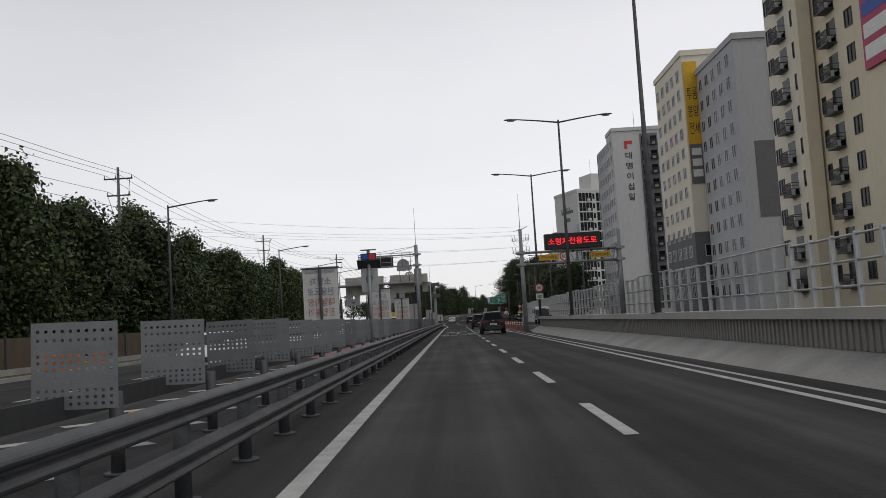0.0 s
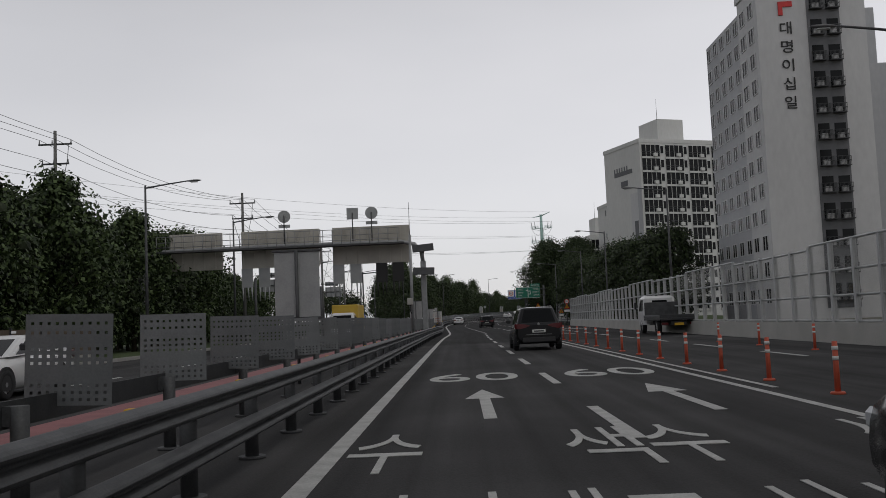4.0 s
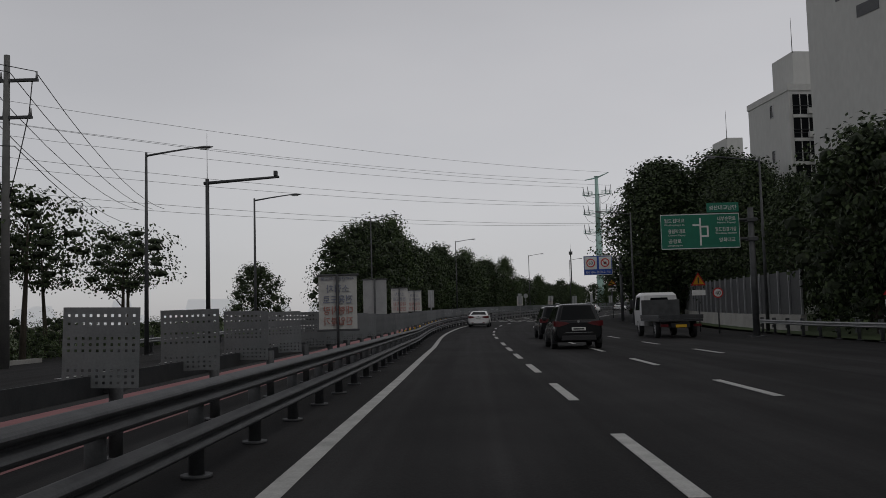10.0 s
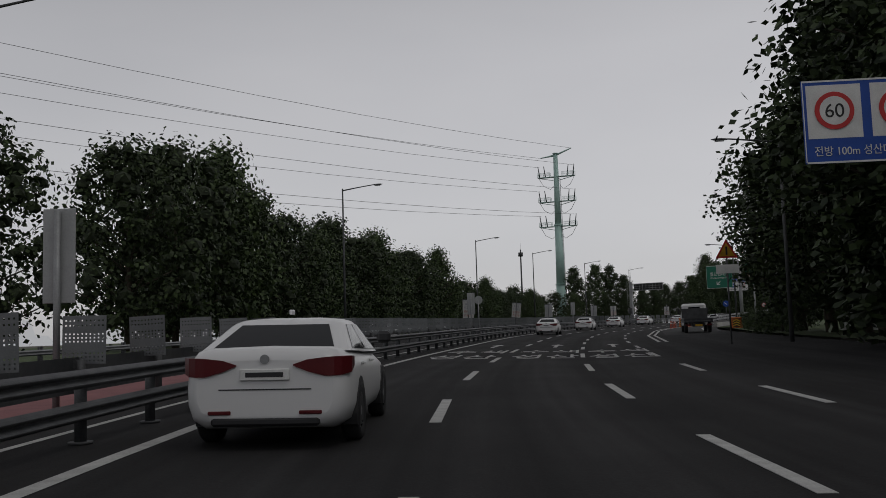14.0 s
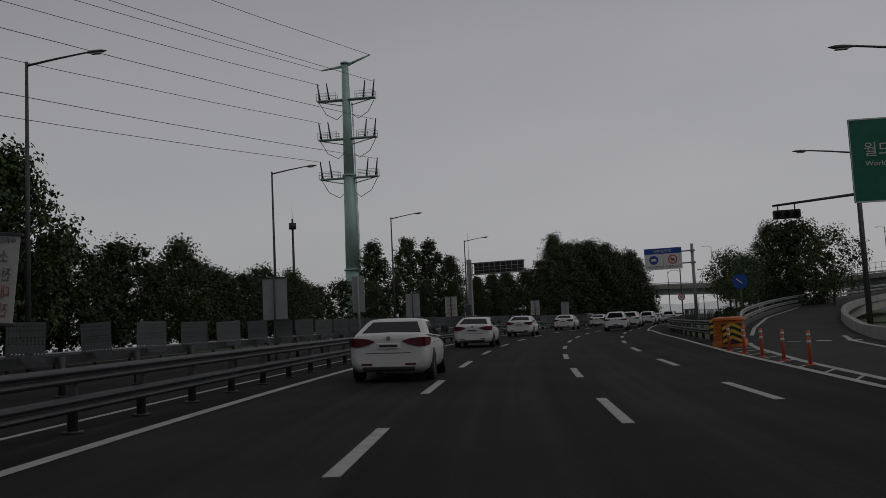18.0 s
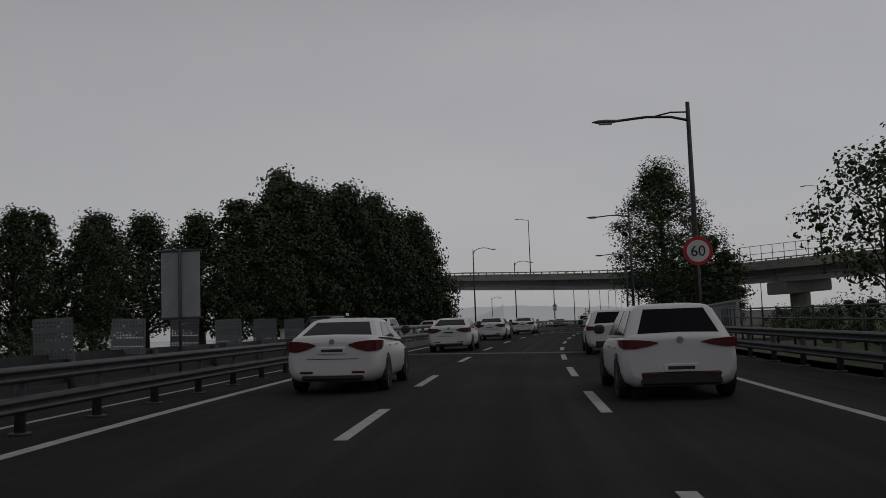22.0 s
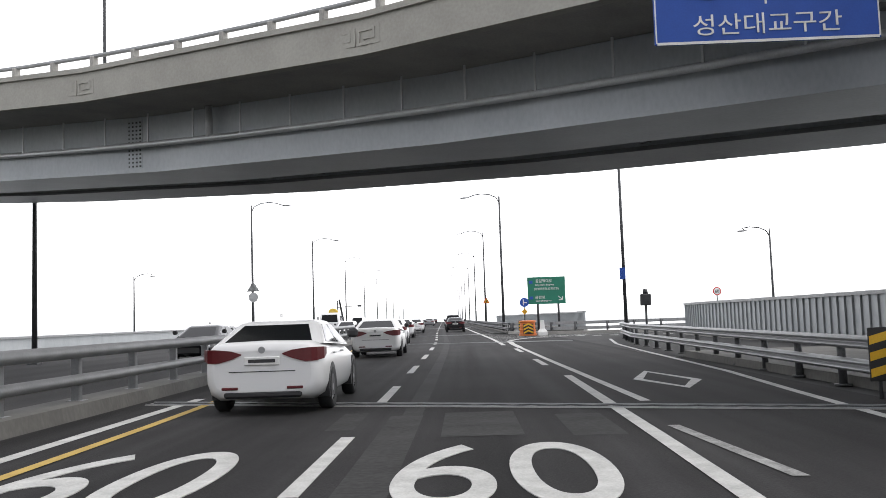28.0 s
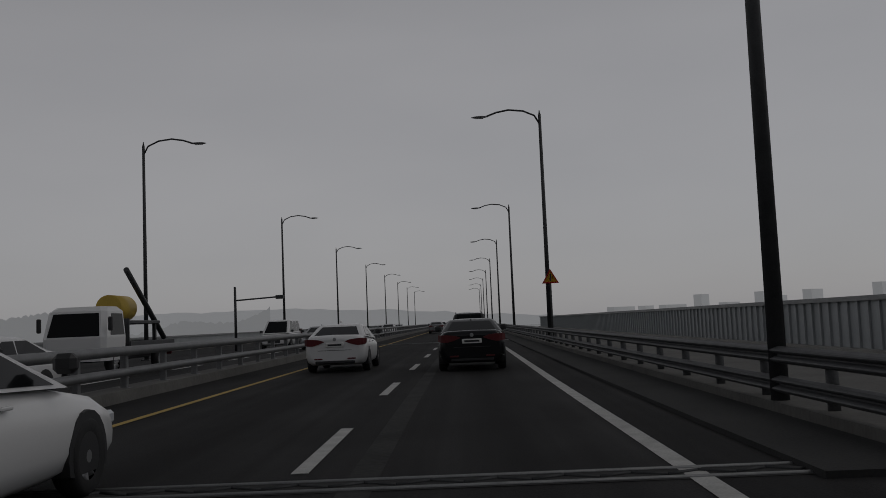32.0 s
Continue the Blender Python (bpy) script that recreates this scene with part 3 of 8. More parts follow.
board_mesh = None
for i, s in enumerate(span(-9, 436, 2.85)):
    wob = Matrix.Rotation(radians(random.uniform(-2, 2)), 4, "Y") @ Matrix.Rotation(radians(random.uniform(-9, 9)), 4, "Z")
    m = placed(s, ROW_B(s) - 0.02, 0.74 + random.uniform(-0.02, 0.02)) @ wob
    if board_mesh is None:
        board_mesh = part("glare_board", glare_board(), BOARD, back_rail, "perforated grey glare board")
        board_mesh.matrix_basis = m
    else:
        share("glare_board", board_mesh, back_rail, m)
guardrail(404, 437, ease((404, 9.3), (437, 7.9)), "grey steel guardrail before the trees", -1, 2.2)
guardrail(187, 214, ease((187, 12.9), (214, 14.2)), "low grey steel guardrail beyond the noise barrier", -1, 2.2, STEEL_PALE, (0.5,))
guardrail(205, 420, ease((205, -16.8), (420, -17.2)), "pale steel guardrail on the far edge of the opposite roadway", 1, 3.0, STEEL_PALE, (0.5,))


KERB = worn("kerb_concrete", (0.075, 0.073, 0.068), (0.15, 0.146, 0.135), 0.9, 16, 0.9, bump=0.4, stretch=(1, 1, 0.5))
PIPE_GREY = worn("painted_pipe", (0.13, 0.134, 0.138), (0.21, 0.214, 0.218), 2.0, 30, 0.5, 0.2, 0.08)


def bridge_rail(s0, s1, side, label):
    """Two thick round pipes on posts over a low concrete kerb."""
    root = thing("bridge_railing", Matrix(), label, "railing")
    part("kerb", extrude(s0, s1, [(-0.45, 0), (0.4, 0), (0.35, 0.22), (-0.4, 0.22)], 4, None, side), KERB, root)
    for z, r in ((1.0, 0.105), (0.56, 0.09)):
        part("pipe", pipe(bmesh.new(), [road(s, value(side, s) + 0.1, z) for s in span(s0, s1, 3.0)], r, 10), PIPE_GREY, root)
    first = None
    for s in span(s0, s1, 2.5):
        m = placed(s, value(side, s), 0.2)
        if first is None:
            bm = box(bmesh.new(), -0.08, -0.07, 0, 0.06, 0.07, 0.8, 0.015)
            box(bm, -0.13, -0.13, 0, 0.13, 0.13, 0.025)
            first = part("post", bm, PIPE_GREY, root)
            first.matrix_basis = m
        else:
            share("post", first, root, m)
    return root


bridge_rail(438, 660, ease((438, -4.75), (535, -4.85), (600, -5.7), (660, -5.8)), "pale round-pipe railing on a concrete kerb between the roadways")
bridge_rail(660, 900, -5.8, "far pale round-pipe railing between the roadways")
# concrete wall beside the slip road, ending at the sign gantry
wall = thing("wall_slip_road", Matrix(), "low concrete wall with ribbed panels and a sloping foot", "wall", kind="structure")
part("foot", extrude(-60, 71, [(4.0, 0), (5.1, 0), (5.1, 0.38), (4.75, 0.38)], 5), CONCRETE, wall)
part("ribbed_panel", extrude(-60, 71, [(4.95, 0.38), (5.15, 0.38), (5.15, 0.92), (4.95, 0.92)], 5), CONCRETE_RIB, wall)
rib = None
for s in span(-4, 70.6, 0.25):
    m = placed(s, 4.935)
    if rib is None:
        rib = part("rib", box(bmesh.new(), -0.02, -0.06, 0.39, 0.02, 0.06, 0.91), CONCRETE_RIB, wall)
        rib.matrix_basis = m
    else:
        share("rib", rib, wall, m)
part("coping", extrude(-60, 71.4, [(4.8, 0.92), (5.3, 0.92), (5.3, 1.12), (4.8, 1.12)], 5), CONCRETE_PALE, wall)
tagged(link("pavement", extrude(-60, 72, [(5.3, -0.1), (12.3, -0.1), (12.3, 0.02), (5.3, 0.02)], 6), OLD_ASPHALT), "worn slip road behind the concrete wall", "road", kind="structure")


BARRIER_GREY = worn("barrier_frame", (0.4, 0.41, 0.415), (0.54, 0.55, 0.555), 2.5, 30, 0.5, 0.1, 0.06)


def noise_barrier(s0, s1, side, label, bays=2.0, top=3.4, base=0.7):
    root = thing("noise_barrier", Matrix(), label, "noise barrier")
    part("plinth", extrude(s0, s1, [(-0.2, 0), (0.2, 0), (0.15, base), (-0.15, base)], 4, None, side), CONCRETE_PALE, root)
    stops = span(s0, s1, bays)
    first = None
    for s in stops:
        m = placed(s, value(side, s))
        if first is None:
            bm = box(bmesh.new(), -0.09, -0.025, base - 0.05, 0.09, 0.025, top + 0.05)
            box(bm, -0.09, -0.07, base - 0.05, -0.07, 0.07, top + 0.05)
            first = part("post", bm, BARRIER_GREY, root)
            first.matrix_basis = m
        else:
            share("post", first, root, m)
    for i, (a, b) in enumerate(zip(stops, stops[1:])):
        bm = bmesh.new()
        step_up = 0.0 if (i // 5) % 2 else 0.14
        for k in range(4):
            z = base + 0.05 + step_up * (k == 3) + (top - base - 0.1) * k / 3
            bar(bm, road(a, value(side, a), z), road(b, value(side, b), z), 0.045, n=4)
        part("panel_frame", bm, BARRIER_GREY, root)
        pa, pb = road(a, value(side, a)), road(b, value(side, b))
        bm = bmesh.new()
        bm.faces.new([bm.verts.new(v) for v in ((pa.x, pa.y, pa.z + base), (pb.x, pb.y, pb.z + base), (pb.x, pb.y, pb.z + top + step_up), (pa.x, pa.y, pa.z + top + step_up))])
        part("pane", bm, CLEAR, root).visible_shadow = False
    return root


noise_barrier(-40, 186, ease((-40, 12.5), (97, 11.1), (150, 11.4), (186, 12.8)), "clear noise barrier panels in steel frames on a concrete plinth", 1.9)


def slat_barrier(s0, s1, side, label, top):
    root = thing("noise_barrier", Matrix(), label, "noise barrier")
    part("plinth", extrude(s0, s1, [(-0.2, 0), (0.2, 0), (0.15, 0.9), (-0.15, 0.9)], 4, None, side), CONCRETE, root)
    part("board", extrude(s0, s1, [(0.0, 0.9), (0.05, 0.9), (0.05, top), (0.0, top)], 3, None, side), STEEL_DARK, root)
    first = None
    for s in span(s0, s1, 2.0):
        m = placed(s, value(side, s))
        if first is None:
            first = part("post", box(bmesh.new(), -0.1, -0.06, 0.85, 0.0, 0.06, top + 0.1), STEEL_PALE, root)
            first.matrix_basis = m
        else:
            share("post", first, root, m)


slat_barrier(214, 268, ease((214, 16.4), (268, 17.8)), "dark noise barrier with pale posts under the trees", 3.3)
# opposite roadway: kerb, verge and a low brown wall
tagged(link("kerb", extrude(-60, 200, [(-18.6, 0), (-18.3, 0), (-18.3, 0.16), (-18.6, 0.16)], 5), CONCRETE), "low concrete kerb of the opposite roadway", "kerb", kind="structure")
BROWN = worn("brown_boards", (0.07, 0.05, 0.035), (0.13, 0.1, 0.07), 1.5, 20, 0.8, stretch=(1, 1, 0.3))
fence = thing("wall_verge", Matrix(), "brown boarded wall with a concrete foot before the trees", "wall", kind="structure")
part("boards", extrude(-60, 118, [(-22.1, 0.3), (-22.0, 0.3), (-22.0, 1.7), (-22.1, 1.7)], 5), BROWN, fence)
part("foot", extrude(-60, 118, [(-22.2, 0), (-21.85, 0), (-21.85, 0.3), (-22.2, 0.3)], 5), CONCRETE, fence)
first = None
for s in span(-10, 118, 3.0):
    m = placed(s, -21.97)
    if first is None:
        first = part("post", box(bmesh.new(), -0.05, -0.05, 0.2, 0.05, 0.05, 1.8), STEEL_DARK, fence)
        first.matrix_basis = m
    else:
        share("post", first, fence, m)
tagged(link("verge", sheet(-60, 430, -60, -20.4, 0.02, 6), GRASS), "rough green verge beside the opposite roadway", "grass", kind="structure")
tagged(link("verge", sheet(186, 336, ease((186, 13.2), (215, 14.6), (250, 16.5), (290, 15.4), (325, 14.5), (336, 15.5)), 45, 0.02, 6), GRASS), "rough green verge under the roadside trees", "grass", kind="structure")
tagged(link("verge", sheet(372, 490, ease((372, 9.8), (410, 9.7), (440, 8.8), (490, 8.6)), 34, 0.02, 6), GRASS), "rough green verge beyond the roadside guardrail", "grass", kind="structure")


# ---- road lettering and arrows ----
def road_words(body, s, side, length, width, label):
    root = thing("road_lettering", laid(s, side), label, "road marking", kind="structure")
    words(body, length, LINE_WHITE, root, 0, 0, 0.006, flat_on_road=True, width=width, thick=0.003)


def road_arrow(s, side, label, length=5.0, bend=0.0):
    root = thing("road_arrow", laid(s, side), label, "road marking", kind="structure")
    bm = bmesh.new()
    flat(bm, [(-0.09, 0), (0.09, 0), (0.09 + bend, length * 0.62), (-0.09 + bend, length * 0.62)], 0.007)
    flat(bm, [(-0.33 + bend, length * 0.62), (0.33 + bend, length * 0.62), (bend, length)], 0.007)
    part("arrow_shape", bm, LINE_WHITE, root)


for side in (-1.6, 1.45):
    road_words("60", 89.8, side, 2.6, 2.0, "white speed figures painted on the lane")
    road_arrow(81.0, side + 0.1, "white straight arrow painted on the lane")
    road_words("성산대교", 74.2, side + 0.1, 3.4, 2.75, "white destination letters painted on the lane")
    for body, u in (("수", -1.06), ("색", 1.16)):
        road_words(body, 78.3, side + u, 2.7, 0.75, "white destination letter painted on the lane")
for side in (-1.42, 1.62, 4.4):
    road_arrow(277.2, side, "white straight arrow painted on the lane")
    road_words("수색", 271.8, side, 3.2, 2.4, "white destination letters painted on the lane")
    road_words("성산", 266.8, side, 3.2, 2.4, "white destination letters painted on the lane")
road_words("성산대교", 168.0, 5.0, 3.6, 2.6, "white destination letters on the third lane")
road_words("양화", 158.0, 9.3, 3.6, 2.4, "white destination letters on the slip road")
road_arrow(172.0, 4.9, "white slanting arrow on the third lane", 5.0, -0.5)
road_arrow(133.0, 6.2, "white slanting arrow on the slip road", 5.0, -0.5)
road_words("60", 526.3, 1.7, 3.2, 1.9, "large white speed figures painted on the bridge lane")
road_words("60", 526.3, -1.75, 3.2, 1.9, "large white speed figures painted on the fast lane")
root = thing("road_diamond", laid(536.3, 5.3), "white box outline painted before the exit", "road marking", kind="structure")
bm = bmesh.new()
rim = [(-0.62, 0.1), (-0.1, -2.3), (0.6, -0.45), (0.1, 2.6)]
core = [(x * 0.68, y * 0.8) for x, y in rim]
for k in range(4):
    j = (k + 1) % 4
    flat(bm, [rim[k], rim[j], core[j], core[k]], 0.008)
part("outline", bm, LINE_WHITE, root)
# expansion joints: steel combs across the deck
for s, lean in ((437, -0.45), (481.3, -0.42), (532.7, -0.38), (566.5, -0.3), (588.5, 0.0), (640, 0)):
    root = thing("expansion_joint", Matrix(), "steel expansion joint set in a pale concrete strip", "road joint", kind="structure")
    bm = bmesh.new()
    flat(bm, [road(s + lean * u + d, u) for u, d in ((-4.2, -0.3), (7.0, -0.3), (7.0, 0.3), (-4.2, 0.3))], 0.005)
    part("strip", bm, OLD_ASPHALT if s != 532.7 else CONCRETE, root)
    bm = bmesh.new()
    u = -4.1
    while u < 6.9:
        p, q = road(s + lean * u - 0.07, u + 0.0), road(s + lean * (u + 0.28) + 0.07, u + 0.28)
        p2 = road(s + lean * (u + 0.56) - 0.07, u + 0.56)
        bar(bm, (p.x, p.y, p.z + 0.008), (q.x, q.y, q.z + 0.008), 0.018, n=4)
        bar(bm, (q.x, q.y, q.z + 0.008), (p2.x, p2.y, p2.z + 0.008), 0.018, n=4)
        u += 0.56
    part("comb", bm, STEEL_DARK, root)
    for d in (-0.22, 0.22):
        bm = bmesh.new()
        a, b = road(s + lean * -4.2 + d, -4.2, 0.006), road(s + lean * 7.0 + d, 7.0, 0.006)
        bar(bm, a, b, 0.02, n=4)
        part("edge_bar", bm, STEEL_PALE, root)
# paler repair patches along the bridge lanes
PATCH = worn("road_patch", (0.022, 0.022, 0.022), (0.06, 0.06, 0.059), 1.2, 14, 0.9, bump=0.4, spec=0.15)
for s0, s1, side, w in ((437, 482, 1.9, 0.32), (482, 531, 0.55, 0.45), (531, 640, 0.62, 0.28), (528.6, 531.2, 1.55, 0.95), (528.4, 530.6, 2.85, 0.6), (529.5, 531.5, -0.2, 0.35)):
    stripe("road_patch", s0, s1, side, w, PATCH, "pale worn repair strip in the asphalt", 0.004)
# gore of the bridge exit
GORE = [(556.5, 3.78), (562, 3.8), (567.0, 3.98), (569.2, 4.4), (571.2, 5.05), (573.2, 5.9), (574.8, 6.8), (576.2, 8.2), (577.2, 10), (577.6, 13), (577.5, 20), (577.5, 40)]
bm = sweep([road(s, u) for s, u in GORE], [(-0.13, 0.009), (0.13, 0.009)], closed=False)
tagged(link("road_line", bm, LINE_WHITE), "curving white line of the bridge exit", "road marking", kind="structure")
for k in range(10):
    s = 564.4 + k * 2.08
    bm = bmesh.new()
    right = float(np.interp(s, [p[0] for p in GORE[:9]], [p[1] for p in GORE[:9]]))
    mid = (3.4 + right) / 2
    back = 1.5 * (mid - 3.4)
    flat(bm, [road(s, 3.4), road(s - back, mid), road(s - back + 0.2, mid), road(s + 0.2, 3.4)], 0.008)
    flat(bm, [road(s - back, mid), road(s - back * 0.5, right), road(s - back * 0.5 + 0.2, right), road(s - back + 0.2, mid)], 0.008)
    tagged(link("gore_hatch", bm, LINE_WHITE), "white hatching stroke in the exit gore", "road marking", "exit gore hatching", "structure")
for k in range(7):
    bm = bmesh.new()
    u = 7.6 + k * 0.95
    s = 573.9 - (u - 7.6) * 0.55
    flat(bm, [road(s, u), road(s, u + 0.5), road(s + 0.9, u + 0.5), road(s + 0.9, u)], 0.008)
    tagged(link("crossing_block", bm, LINE_WHITE), "white block of the ramp crossing marking", "road marking", "ramp crossing blocks", "structure")
# gore of the first exit ramp
NOSE = [(283, 6.9), (300, 7.1), (320, 7.55), (329, 7.7), (342, 8.2), (350, 8.5), (357, 8.6), (368, 8.3), (382, 7.7)]
SIDE = [(283, 7.3), (300, 7.55), (320, 7.95), (330, 8.25), (336, 8.65), (344, 9.4), (347, 9.8), (350, 10.3), (354, 11.1), (361, 12.4), (372, 14.6), (388, 18.5)]
OUTER = [(316, 11.9), (330, 11.7), (339, 12.0), (347, 13.2), (355, 14.8), (364, 16.5), (372, 18.3), (388, 22.2)]


def climb(s):
    """The height of the exit ramp over the road beside it."""
    return 0.03 * max(0.0, s - 352)


for pts, label in ((NOSE, "white line past the exit nose"), (SIDE, "white line bending away along the exit ramp"), (OUTER, "white line along the outside of the exit ramp")):
    bm = sweep([road(s, u, climb(s) if pts is not NOSE else 0.0) for s, u in pts], [(-0.09, 0.012), (0.09, 0.012)], closed=False)
    tagged(link("road_line", bm, LINE_WHITE), label, "road marking", kind="structure")
for k in range(9):
    s = 328.0 + k * 2.0
    a, b = float(np.interp(s, [p[0] for p in NOSE], [p[1] for p in NOSE])), float(np.interp(s + 1.2, [p[0] for p in SIDE], [p[1] for p in SIDE]))
    bm = flat(bmesh.new(), [road(s, a), road(s + 1.2, b), road(s + 1.38, b), road(s + 0.18, a)], 0.008)
    tagged(link("gore_hatch", bm, LINE_WHITE), "white hatching stroke before the exit nose", "road marking", "exit gore hatching", "structure")
for k in range(4):
    s, u = 349.2 - k * 0.75, 10.5 + k * 0.85
    bm = flat(bmesh.new(), [road(s, u), road(s - 0.35, u + 0.42), road(s + 0.55, u + 0.6), road(s + 0.9, u + 0.18)], 0.012)
    tagged(link("crossing_block", bm, LINE_WHITE), "white block of the ramp crossing marking", "road marking", "ramp crossing blocks", "structure")
RAMP = [(300, 10.2), (316, 10.2), (330, 10.2), (340, 10.7), (348, 11.8), (356, 13.1), (364, 14.5), (372, 16.4), (388, 20.3), (410, 26.5), (440, 36)]
bm = bmesh.new()
rows = []
for i, (s, u) in enumerate(RAMP):
    p = road(s, u, 0.004 + climb(s))
    q0, q1 = road(*RAMP[max(i - 1, 0)]), road(*RAMP[min(i + 1, len(RAMP) - 1)])
    d = (q1 - q0).normalized()
    nrm = Vector((d.y, -d.x, 0))
    rows.append([bm.verts.new(p + nrm * w) for w in (-2.7 if s > 335 else -1.9, 2.9)])
for a, b in zip(rows, rows[1:]):
    bm.faces.new((a[0], a[1], b[1], b[0]))
tagged(link("road", bm, OLD_ASPHALT), "exit ramp of grey asphalt climbing away from the road", "road", kind="structure")
tagged(link("verge", sheet(349, 374, 9.5, ease((349, 9.8), (356, 10.8), (364, 12.2), (374, 14.4)), -0.02, 2.5), GRASS), "rough ground between the road and the exit ramp", "grass", kind="structure")
tagged(link("verge", sheet(334, 374, ease((334, 12.7), (341, 13.0), (350, 14.4), (364, 17.3), (374, 19.6)), 45, -0.03, 2.5), GRASS), "rough green verge outside the exit ramp", "grass", kind="structure")


# ---- street lamps ----
LAMP_HEAD = worn("lamp_head", (0.1, 0.1, 0.105), (0.17, 0.17, 0.175), 6, 40, 0.5, 0.3)
LAMP_GLASS = plain("lamp_glass", (0.55, 0.56, 0.56), 0.3)


def lamp_head(root, x, z, way, drop=0.0):
    bm = bmesh.new()
    pts = [Vector((x + way * u, 0, z + drop * u)) for u in (0, 0.15, 0.4, 0.65, 0.82)]
    pipe(bm, pts, [0.045, 0.09, 0.12, 0.1, 0.03], 8)
    for v in bm.verts:
        v.co.z = z + (v.co.z - z) * 0.55
    head = part("lamp_head", bm, LAMP_HEAD, root)
    part("lens", box(bmesh.new(), x + way * 0.42 - 0.2, -0.08, z - 0.085, x + way * 0.42 + 0.2, 0.08, z - 0.05, 0.01), LAMP_GLASS, head)


def straight_lamp(h=9.8, arm=2.3, both_ways=False, mat=STEEL, foot=0.0, way=1):
    root = thing("street_lamp", Matrix(), "tall grey steel street lamp with a straight arm" if not both_ways else "tall grey steel street lamp with two arms", "street lamp", "street lamps")
    part("pole", bar(bmesh.new(), (0, 0, foot), (0, 0, h), 0.11, 0.055, 10), mat, root)
    part("base_plate", box(bmesh.new(), -0.2, -0.2, foot, 0.2, 0.2, foot + 0.04), mat, root)
    for w in ((1, -1) if both_ways else (way,)):
        part("arm", pipe(bmesh.new(), [(0, 0, h - 0.15), (w * arm * 0.5, 0, h + 0.02), (w * arm, 0, h + 0.16)], [0.05, 0.042, 0.035], 8), mat, root)
        lamp_head(root, w * arm * 0.97, h + 0.15, w, 0.05)
    return root


def curved_lamp(h=11.2, arm=2.6, mat=STEEL_DARK, way=1):
    root = thing("street_lamp", Matrix(), "dark street lamp with a swan-neck arm on the bridge", "street lamp", "bridge lamps")
    part("pole", bar(bmesh.new(), (0, 0, 0), (0, 0, h), 0.12, 0.07, 10), mat, root)
    part("base_plate", box(bmesh.new(), -0.22, -0.22, 0, 0.22, 0.22, 0.05), mat, root)
    part("arm", pipe(bmesh.new(), [(0, 0, h - 0.5), (way * 0.25, 0, h - 0.05), (way * 0.8, 0, h + 0.2), (way * 1.5, 0, h + 0.28), (way * 2.1, 0, h + 0.18), (way * arm, 0, h)], 0.045, 8), mat, root)
    part("finial", bar(bmesh.new(), (0, 0, h), (0, 0, h + 0.2), 0.05, 0.02, 8), mat, root)
    lamp_head(root, way * (arm - 0.1), h, way, -0.05)
    return root


def bracket_lamp(h=7.7, arm=2.1, mat=STEEL_DARK):
    root = thing("street_lamp", Matrix(), "dark street lamp with a double bracket arm beside the guardrail", "street lamp", "bracket lamps")
    part("pole", bar(bmesh.new(), (0, 0, 0), (0, 0, h), 0.1, 0.06, 10), mat, root)
    part("arm", pipe(bmesh.new(), [(0, 0, h - 0.55), (-0.5, 0, h - 0.42), (-1.2, 0, h - 0.38), (-arm, 0, h - 0.45)], 0.04, 8), mat, root)
    part("strut", pipe(bmesh.new(), [(0, 0, h - 0.3), (-0.5, 0, h - 0.28), (-1.0, 0, h - 0.38)], 0.025, 6), mat, root)
    lamp_head(root, -arm + 0.1, h - 0.45, -1)
    return root


def spread(make, spots):
    """One thing made at the first spot and copied to the rest."""
    first_ = make()
    for i, (s, u, *z) in enumerate(spots):
        m = placed(s, u, z[0] if z else 0.0)
        if i:
            copy_thing(first_, m)
        else:
            first_.matrix_basis = m
    return first_


spread(lambda: straight_lamp(8.2, 2.3), [(168.7, -17.8), (186.4, -17.0)])
spread(lambda: straight_lamp(9.5, 2.4), [(56, -19.2), (92, -19.2), (118.5, -19.1), (136.3, -18.8), (157.5, -19.4)])
spread(lambda: straight_lamp(9.1, 2.3), [(204.8, -15.9), (221.8, -15.1)])
spread(lambda: straight_lamp(11.6, 2.4), [(259, -15), (299, -15), (345, -16), (370, -16), (395, -16.2, -0.3), (421, -17.4, -0.3)])
spread(lambda: straight_lamp(11.35, 2.4, True), [(30, 4.95, 1.1), (51.8, 4.95, 1.1), (71, 5.0, 1.0)])
spread(lambda: straight_lamp(9.6, 2.3, way=-1), [(96, 12.2), (130, 12.4), (160, 12.8), (187, 14.6), (215, 14.8), (244, 11.6), (277, 12.4, -0.2), (301, 16.4, -0.4), (343, 15.1, -0.4), (364, 18.5, -0.4)])
spread(lambda: bracket_lamp(7.5), [(429.5, 7.2), (490, 7.15), (514, 7.1)])
spread(lambda: bracket_lamp(8.35), [(464.5, 7.3)])
spread(lambda: curved_lamp(11.2, way=-1), [(592.4, 5.5), (624.3, 5.6), (660, 5.75), (694, 5.75), (728, 5.75), (762, 5.75), (796, 5.75), (830, 5.75), (864, 5.75)])
spread(lambda: curved_lamp(11.2, way=1), [(525, -16), (556, -16.5), (593.3, -15.1), (627.3, -14.9), (661.9, -14.7), (696, -14.7), (730, -14.7), (764, -14.7), (798, -14.7), (832, -14.7), (866, -14.7)])
tall = thing("street_lamp", placed(523, 8.7), "tall dark steel pole beside the bridge parapet", "street lamp")
part("pole", bar(bmesh.new(), (0, 0, 0), (0, 0, 10.5), 0.13, 0.08, 10), STEEL_DARK, tall)
part("base_plate", box(bmesh.new(), -0.2, -0.2, 0, 0.2, 0.2, 0.04), STEEL_DARK, tall)
